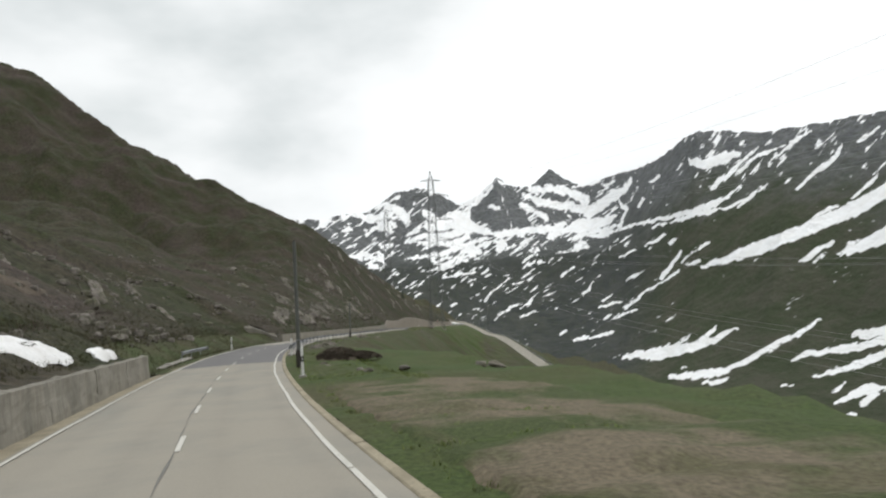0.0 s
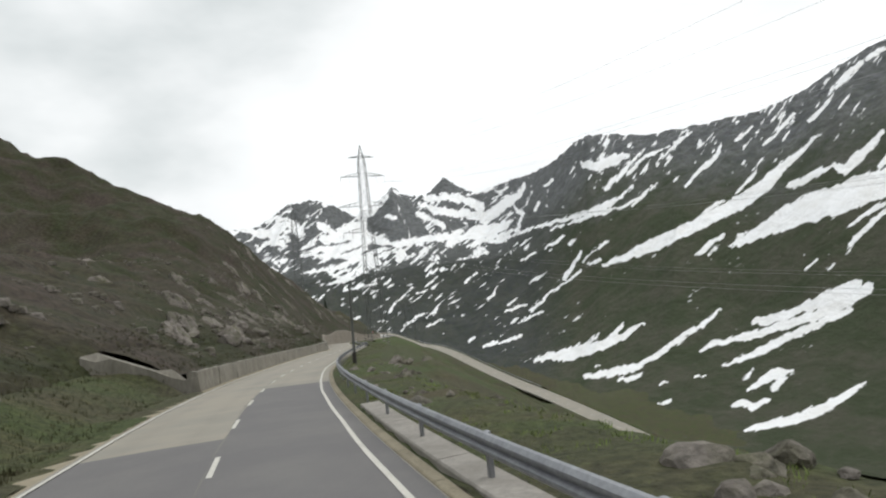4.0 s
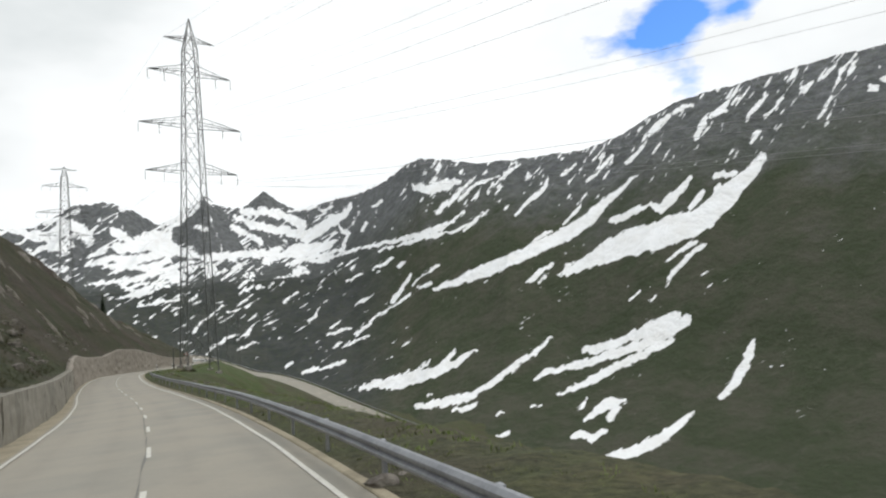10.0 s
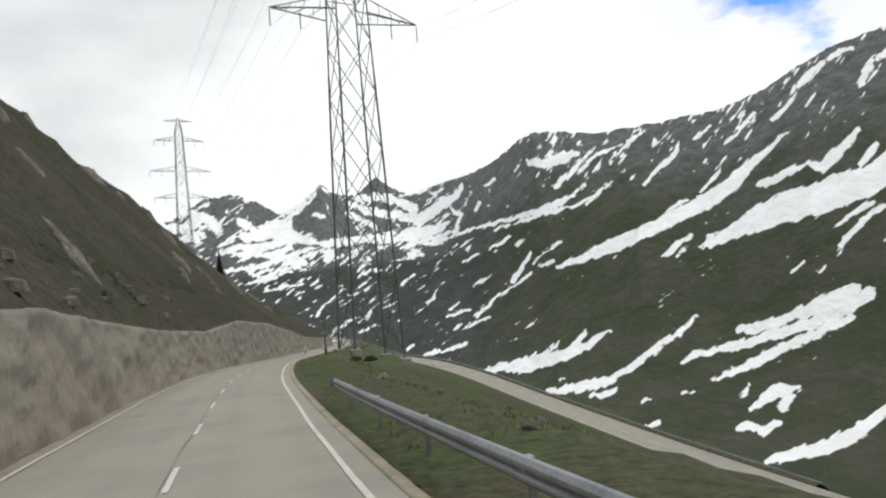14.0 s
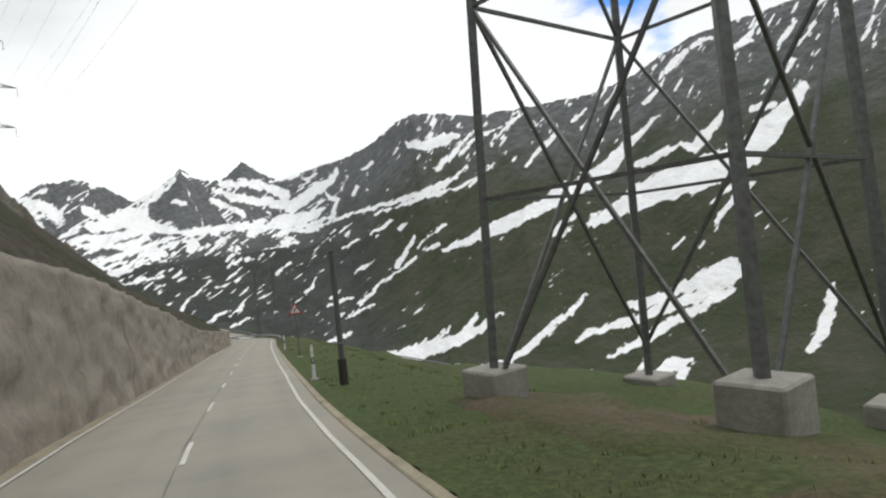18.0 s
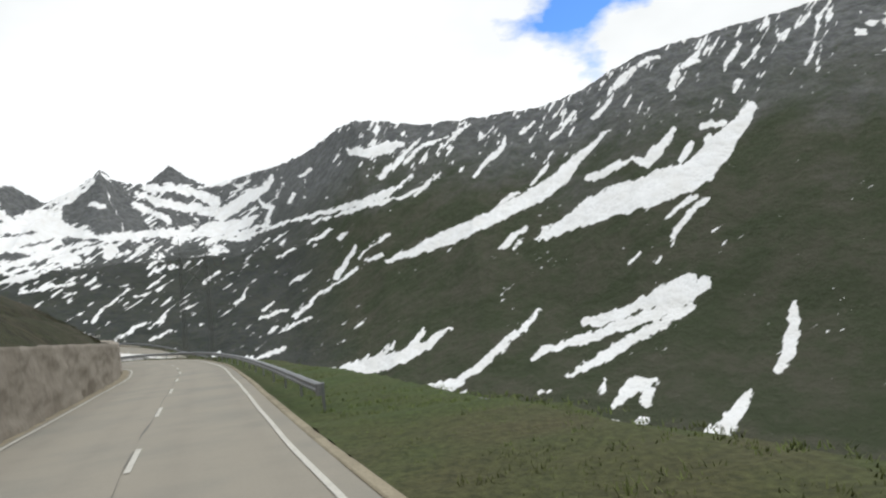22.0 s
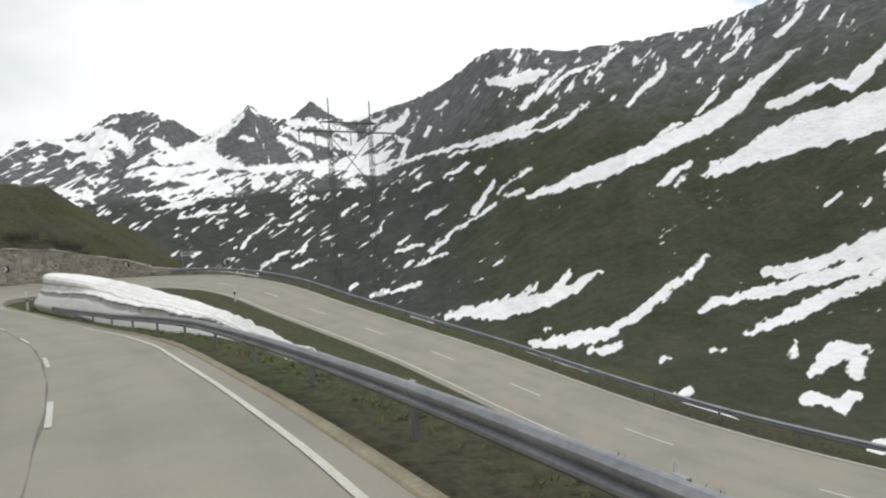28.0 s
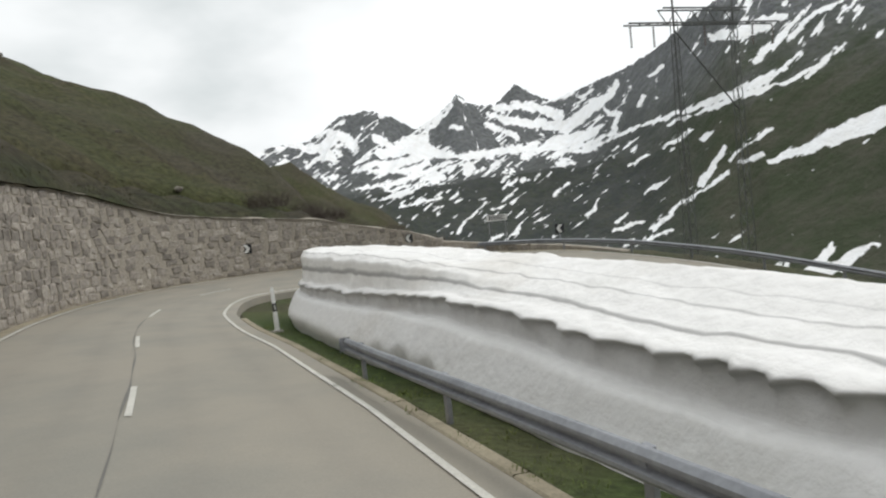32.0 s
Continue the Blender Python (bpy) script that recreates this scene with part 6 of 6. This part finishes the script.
for s0, s1, d0, d1, count, lo, hi in ((0, 60, -8, -28, 34, 0.25, 0.9), (20, 85, -14, -34, 40, 0.4, 1.5), (20, 90, -34, -70, 22, 0.5, 1.8), (60, 100, -7, -20, 14, 0.25, 0.8), (128, 168, -7, -16, 26, 0.5, 1.6), (170, 250, -9, -45, 26, 0.4, 1.4), (480, 540, -7, -45, 26, 0.25, 0.7), (82, 112, 4.9, 8.0, 34, 0.14, 0.42), (215, 275, 6.5, 13.0, 40, 0.12, 0.4)):
    for _ in range(count):
        q = on_road(rock_rng.uniform(s0, s1), d0 + (d1 - d0) * rock_rng.random() ** 1.3)
        boulder(q.x, q.y, lo + (hi - lo) * rock_rng.random() ** 2.2)
for x, y, size in ((3.3, 14.2, 0.75), (3.5, 11.4, 0.85), (4.3, 12.6, 0.5), (5.0, 15.5, 0.6), (8.6, 30.5, 0.7), (-17.0, 79.8, 0.28), (-16.6, 80.4, 0.2), (31.9, -54.0, 0.35), (32.9, -55.2, 0.25), (30.8, -49.0, 0.3), (31.9, -47.6, 0.25)):
    boulder(x, y, size, "pale boulder on the turf below the road")

for _ in range(70):          # broken rock on the slope below the start of the guard rail
    t = rock_rng.random()
    x, y = 19.4 - 4.0 * t + rock_rng.gauss(0.6, 1.0), -34.5 + 12.0 * t + rock_rng.gauss(0, 1.0)
    if land(np.array([x]), np.array([y]))[1][0] > 5.6:
        boulder(x, y, 0.16 + 0.5 * rock_rng.random() ** 2.5, "broken grey rock on the slope below the rail")
for x, y, size in ((37.2, -59.0, 0.3), (38.5, -57.2, 0.34), (42.4, -52.9, 0.55), (41.7, -53.5, 0.45), (36.6, -58.6, 0.2)):
    boulder(x, y, size, "pale flat stone lying in the green meadow")

# small stones strewn over the slope, too many to count
sv, sf = [], []
for s0, s1, d0, d1, count in ((0, 110, -8, -75, 5200), (100, 310, -6.5, -50, 4200), (470, 540, -7, -60, 700)):
    ss_ = np.array([rock_rng.uniform(s0, s1) for _ in range(count)])
    dd_ = np.array([d0 + (d1 - d0) * rock_rng.random() ** 1.2 for _ in range(count)])
    pts = np.array([on_road(a, b)[:2] for a, b in zip(ss_, dd_)])
    pts = pts[rough(pts[:, 0] / 9.0, pts[:, 1] / 9.0, 3, 0.6, 52) > 0.22]          # they lie in drifts
    zz = land(pts[:, 0], pts[:, 1])[0]
    for (x, y), z in zip(pts, zz):
        r = 0.10 + 0.55 * rock_rng.random() ** 3.2
        b0 = len(sv)
        for k in range(5):
            a = 1.257 * k + rock_rng.uniform(-0.3, 0.3)
            sv.append((x + r * math.cos(a), y + r * math.sin(a), z - 0.1))
            sv.append((x + 0.8 * r * math.cos(a), y + 0.8 * r * math.sin(a), z + r * rock_rng.uniform(0.4, 0.7)))
        sv.append((x, y, z + r * 0.75))
        for k in range(5):
            c = b0 + 2 * ((k + 1) % 5)
            sf += [(b0 + 2 * k, c, c + 1, b0 + 2 * k + 1), (b0 + 2 * k + 1, c + 1, b0 + 10)]
tagged(new("loose_stones", flat_mesh("loose_stones", sv, sf, ROCK)), "small grey stones strewn over the slope", "stones", kind="stuff")


def tufts(name, rows, mat, label, tall):
    """Grass blades in tufts over stretches of (s0, s1, d0, d1, count)."""
    rng = np.random.default_rng(9)
    xs, ys = [], []
    for s0, s1, d0, d1, count in rows:
        for a, b in zip(rng.uniform(s0, s1, count), d0 + (d1 - d0) * rng.random(count) ** 1.4):
            q = on_road(a, b)
            xs.append(q.x)
            ys.append(q.y)
    xs, ys = np.array(xs), np.array(ys)
    zs = np.concatenate([land(xs[i:i + 4000], ys[i:i + 4000])[0] for i in range(0, len(xs), 4000)])
    k = 6
    n = len(xs) * k
    cx, cy, cz = (np.repeat(a, k) for a in (xs, ys, zs))
    cx, cy = cx + rng.normal(0, 0.07, n), cy + rng.normal(0, 0.07, n)
    ang, lean, high, wide = rng.uniform(0, 6.28, n), rng.uniform(0.02, 0.12, n), tall * rng.uniform(0.5, 1.2, n), rng.uniform(0.008, 0.02, n)
    ca, sa = np.cos(ang), np.sin(ang)
    v = np.stack([np.stack([cx - wide * sa, cy + wide * ca, cz - 0.05], 1), np.stack([cx + wide * sa, cy - wide * ca, cz - 0.05], 1), np.stack([cx + lean * ca, cy + lean * sa, cz + high], 1)], 1).reshape(-1, 3)
    me = bpy.data.meshes.new(name)
    me.vertices.add(len(v))
    me.vertices.foreach_set("co", v.ravel())
    me.loops.add(n * 3)
    me.loops.foreach_set("vertex_index", np.arange(n * 3))
    me.polygons.add(n)
    me.polygons.foreach_set("loop_start", np.arange(n) * 3)
    me.update(calc_edges=True)
    me.materials.append(mat)
    return tagged(new(name, me), label, "grass", kind="stuff")


tufts("verge_grass", ((0, 60, 4.2, 9, 4000), (60, 250, 4.3, 7.5, 7000), (255, 405, 4.1, 9, 8000), (405, 500, 4.3, 7, 4000), (500, 522, 3.95, 4.6, 600)), GRASS_BLADE, "short green alpine grass along the valley verge", 0.06)
tufts("hill_grass", ((0, 41, -5, -14, 2500), (42, 93, -4.4, -14, 4500), (94, 250, -4.9, -12, 6000), (450, 540, -5.2, -11, 3000)), HILL_BLADE, "brownish grass on the hill side", 0.16)


def brush(at, radius, high, count, label):
    """A patch of leafless twigs."""
    rng = random.Random(int(at[0] * 7 + at[1] * 3))
    v, f = [], []
    for _ in range(count):
        a, r = rng.uniform(0, 6.28), radius * math.sqrt(rng.random())
        x, y = at[0] + r * math.cos(a), at[1] + r * math.sin(a)
        p0 = Vector((x, y, at[2] - 0.3))
        tip = Vector((rng.uniform(-1.1, 1.1), rng.uniform(-1.1, 1.1), 1)).normalized() * high * rng.uniform(0.4, 1.1)
        for g in range(3):
            e = p0 + tip * (0.4 + 0.3 * g) + Vector((rng.uniform(-0.3, 0.3), rng.uniform(-0.3, 0.3), rng.uniform(0, 0.3))) * high * 0.7
            o = p0 + tip * 0.25 * g
            b0 = len(v)
            for q, w in ((o, 0.012), (e, 0.005)):
                v += [q + Vector((w, 0, 0)), q + Vector((-w * 0.5, w * 0.87, 0)), q + Vector((-w * 0.5, -w * 0.87, 0))]
            f += [(b0 + i, b0 + (i + 1) % 3, b0 + 3 + (i + 1) % 3, b0 + 3 + i) for i in range(3)]
    return tagged(new("brushwood", flat_mesh("brushwood", v, f, TWIG)), label, "shrub", kind="stuff")


for s, d, r, h, c in ((33, -9, 2.0, 0.5, 90), (28, -12, 2.5, 0.6, 110), (50, -10, 2.2, 0.5, 110), (58, -13, 2.4, 0.6, 120)):
    q = on_road(s, d)
    brush((q.x, q.y, land_at(q.x, q.y)), r, h, c, "low brown leafless brushwood on the turf")
def bush(x, y, rx, ry, high, count, mat, label):
    """A low mound of small leaves and twig ends round a few stems."""
    rng = random.Random(int(x * 13 + y * 5))
    z0 = land_at(x, y)
    ob = thing("bush", label, "shrub", Matrix.Translation((x, y, z0)), "bushes")
    bm = bmesh.new()
    for _ in range(22):
        a, r = rng.uniform(0, 6.28), rng.uniform(0.2, 0.8)
        bar(bm, (0.2 * rx * math.cos(a), 0.2 * ry * math.sin(a), -0.2), (r * rx * math.cos(a), r * ry * math.sin(a), high * (1 - 0.6 * r * r)), 0.03)
    tagged(part("twig", bm, TWIG, ob), kind="stuff")
    v, f = [], []
    for _ in range(count):
        a, r, t = rng.uniform(0, 6.28), math.sqrt(rng.random()), rng.random() ** 0.4
        lump = 1 + 0.25 * math.sin(3 * a + x) + 0.15 * math.sin(7 * a + y)
        c = Vector((r * rx * lump * math.cos(a), r * ry * lump * math.sin(a), t * high * (1 - 0.8 * r * r) + 0.03))
        u = Vector((rng.gauss(0, 1), rng.gauss(0, 1), rng.gauss(0, 0.6))).normalized() * rng.uniform(0.04, 0.10)
        w = u.cross(Vector((rng.gauss(0, 1), rng.gauss(0, 1), rng.gauss(0, 1)))).normalized() * 0.03
        b0 = len(v)
        v += [c - u, c + w, c + u, c - w]
        f.append((b0, b0 + 1, b0 + 2, b0 + 3))
    part("foliage", flat_mesh("foliage", v, f, mat), None, ob)
    return ob


bush(30.6, -49.3, 1.5, 1.2, 0.85, 5200, HEATH, "dark brown heap of dead heather and brushwood on turf")
bush(32.0, -48.2, 1.1, 0.9, 0.55, 2600, HEATH, "low dark brown heather clump on turf")
bush(-49.9, 203.7, 0.6, 0.5, 0.45, 2600, LEAF, "dark green-brown bush at the meadow's edge")
bush(-48.5, 204.9, 0.7, 0.5, 0.55, 2800, LEAF, "dark green-brown bush at the meadow's edge")
for s, d, h in ((543, -9, 1.5), (545, -11, 1.7), (546, -8, 1.4), (548, -12, 1.6), (549, -8, 1.5), (551, -7, 1.4), (547, -16, 1.6), (551, -11, 1.5)):
    q = on_road(s, d)
    brush((q.x, q.y, land_at(q.x, q.y)), 1.8, h, 260, "grey-brown bare bushes above the hairpin wall")


def spruce(x, y, high):
    """A small dark spruce: tapered trunk and drooping whorls of needled boughs."""
    rng = random.Random(int(x * 11 + y))
    z = land_at(x, y)
    ob = thing("spruce", "small dark green spruce above the retaining wall", "tree", Matrix.Translation((x, y, z)), "spruces")
    bm = bmesh.new()
    bmesh.ops.create_cone(bm, cap_ends=True, segments=8, radius1=0.03 * high, radius2=0.01, depth=high, matrix=Matrix.Translation((0, 0, high / 2 - 0.2)))
    part("trunk", bm, TIMBER, ob)
    v, f = [], []
    zz = 0.10 * high
    while zz < high:
        reach = 0.24 * high * (1 - zz / high) ** 0.85 + 0.06
        for k in range(9):
            a = rng.uniform(0, 6.28)
            for m in range(5):
                t = (m + 0.4) / 5
                r = reach * t * rng.uniform(0.85, 1.1)
                c = Vector((r * math.cos(a), r * math.sin(a), zz - 0.35 * r))
                w = 0.10 * high * (1.2 - t) * (1 - 0.7 * zz / high) + 0.04
                b0 = len(v)
                side = Vector((-math.sin(a), math.cos(a), 0)) * w
                v += [c - side, c + Vector((math.cos(a), math.sin(a), -0.3)) * w, c + side + Vector((0, 0, rng.uniform(-0.1, 0.1))), c + Vector((0, 0, 0.25 * w))]
                f += [(b0, b0 + 1, b0 + 3), (b0 + 1, b0 + 2, b0 + 3), (b0, b0 + 3, b0 + 2)]
        zz += 0.045 * high
    part("crown", flat_mesh("crown", v, f, NEEDLES), None, ob, "dark drooping needled boughs")
    return ob


for x, y, h in ((-87.8, 268.5, 5.0), (-91.5, 281.0, 3.0)):
    spruce(x, y, h)


# ---- old snow and a bare patch beside the first wall ----
def snow_patch(x, y, rx, ry, turn, seed, heath=False):
    """A thin melting patch that follows the slope."""
    rng = np.random.default_rng(seed)
    n, rings = 40, 7
    v, f = [], []
    ph = rng.uniform(0, 6.28, 4)
    for i in range(rings + 1):
        t = i / rings
        for k in range(n):
            a = 2 * math.pi * k / n
            r = t * (1 + 0.22 * math.sin(2 * a + ph[0]) + 0.14 * math.sin(5 * a + ph[1]) + 0.08 * math.sin(9 * a + ph[2]))
            px, py = rx * r * math.cos(a), ry * r * math.sin(a)
            c, s_ = math.cos(radians(turn)), math.sin(radians(turn))
            v.append((x + px * c - py * s_, y + px * s_ + py * c, (0.12 if heath else 0.28) * (1 - t ** 3) - 0.12 * (t > 0.99)))
    v = np.array(v)
    v[:, 2] += land(v[:, 0], v[:, 1])[0] + 0.05
    f = [(i * n + k, i * n + (k + 1) % n, (i + 1) * n + (k + 1) % n, (i + 1) * n + k) for i in range(1, rings) for k in range(n)]
    f += [(0, n + k, n + (k + 1) % n) for k in range(n)]
    if heath:
        return tagged(new("heather_patch", flat_mesh("heather_patch", v, f, HEATH, smooth=True)), "low mat of dark dead heather on the turf", "shrub", "heather patches")
    return tagged(new("snow_patch", flat_mesh("snow_patch", v, f, SNOW_PATCH, smooth=True)), "small melting patch of old snow on the slope", "snow patch", "snow patches")


snow_patch(26.0, -68.0, 3.2, 1.0, 125, 1)
snow_patch(22.3, -60.6, 1.5, 0.7, 120, 2)
for x, y, rx, ry, turn, seed in ((30.7, -49.3, 1.7, 1.1, 40, 13), (14.0, -62.0, 2.5, 0.9, 125, 14), (3.0, -50.0, 3.0, 1.0, 115, 15)):
    snow_patch(x, y, rx, ry, turn, seed, heath=True)
for s, d, rx in ((600, -6.6, 2.5), (612, -7.4, 1.6), (634, -7.0, 3.0), (586, -6.5, 1.2)):
    q = on_road(s, d)
    snow_patch(q.x, q.y, rx, 0.8, heading(s) + 90, int(s))
verge("verge_earth", 312, 333, 0.6, [5.6, 6.2, 7.0, 7.8, 8.6, 9.4, 10.2, 11.0], lambda s, d: (0.13 if 6.0 < d < 10.5 and 313 < s < 332 else -0.30) - 0.22 * max(0.0, lattice_noise(s / 2.5, d / 1.3, 47)), EARTH, "bare trodden brown earth among turf round the pylon")
verge("verge_dry", 2, 26, 0.8, [4.0, 4.6, 5.5, 7.0, 9.0, 11.5, 13.0, 14.5], lambda s, d: (0.10 if 4.3 < d < 12.8 and 3 < s < 25 else -0.30) - 0.05 * lattice_noise(s / 3.0, d / 1.8, 31), DRY, "pale dry gravelly turf beside the road")


# ---- pale rock ribs and outcrops that break through the turf ----
def outcrop(x, y, length, wide, high, turn, seed):
    """A broken rib of rock: a ridge of steps and cracks half sunk in the slope."""
    rng = np.random.default_rng(seed)
    nu, nw = max(10, int(length / 0.35)), 12
    u, w = np.meshgrid(np.linspace(-0.5, 0.5, nu), np.linspace(-0.5, 0.5, nw), indexing="ij")
    env = np.clip(1 - (2 * u) ** 4, 0, 1) * np.clip(1 - (2 * w) ** 2, 0, 1)
    n = rough(u * length / 1.3 + seed, w * wide / 0.8 + seed * 1.7, 4, 0.55, seed)
    steps = np.floor((n + 1.2) * 2.2) / 2.2 - 0.3
    h = 0.6 * high * env ** 0.6 * (0.45 + 0.55 * np.clip(steps, -0.4, 1.2)) - 0.25 * high * (env < 0.05)
    c, s_ = math.cos(radians(turn)), math.sin(radians(turn))
    px = x + (u * length) * c - (w * wide + 0.15 * n) * s_
    py = y + (u * length) * s_ + (w * wide + 0.15 * n) * c
    z = land(px.ravel(), py.ravel())[0].reshape(px.shape) + h - 0.1
    q = np.arange(nu * nw).reshape(nu, nw)
    f = np.stack([q[:-1, :-1], q[1:, :-1], q[1:, 1:], q[:-1, 1:]], -1).reshape(-1, 4)
    return tagged(new("rock_outcrop", flat_mesh("rock_outcrop", np.stack([px, py, z], -1).reshape(-1, 3), f.tolist(), ROCK)), "pale broken rock rib showing through the hillside turf", "rock", "rock outcrops")


rib_rng = random.Random(31)
MORE_RIBS = [(s0 + rib_rng.uniform(-4, 4), rib_rng.uniform(-10, -34), rib_rng.uniform(3, 8), rib_rng.uniform(1.2, 2.8), rib_rng.uniform(0.8, 1.8), rib_rng.uniform(0, 40)) for s0 in range(150, 420, 5)]
for k, (s, d, ln, wd, hg, skew) in enumerate(((60, -40, 16, 1.6, 0.9, 35), (78, -34, 18, 1.5, 0.9, 30), (92, -22, 9, 1.4, 0.9, 40), (46, -26, 6, 1.6, 0.8, 20), (64, -22, 5, 1.4, 0.8, 15), (72, -17, 7, 1.6, 1.0, 25), (84, -14, 6, 1.3, 0.8, 35),
                                              (128, -11, 6, 2.6, 1.6, 20), (136, -13, 8, 3.0, 2.0, 10), (146, -10, 7, 2.4, 1.5, 15), (150, -18, 9, 3.2, 2.0, 25), (160, -13, 6, 2.2, 1.4, 5), (186, -16, 8, 2.6, 1.6, 20), (204, -22, 9, 3.0, 2.0, 30),
                                              (222, -14, 6, 2.2, 1.4, 10), (240, -24, 8, 2.4, 1.6, 15), (252, -15, 7, 2.4, 1.6, 20), (268, -26, 8, 2.6, 1.7, 25), (282, -16, 6, 2.0, 1.4, 15), (300, -30, 7, 2.4, 1.6, 25)) + tuple(MORE_RIBS)):
    q = on_road(s, d)
    outcrop(q.x, q.y, ln, wd, hg, heading(s) + 90 + skew, 100 + k)
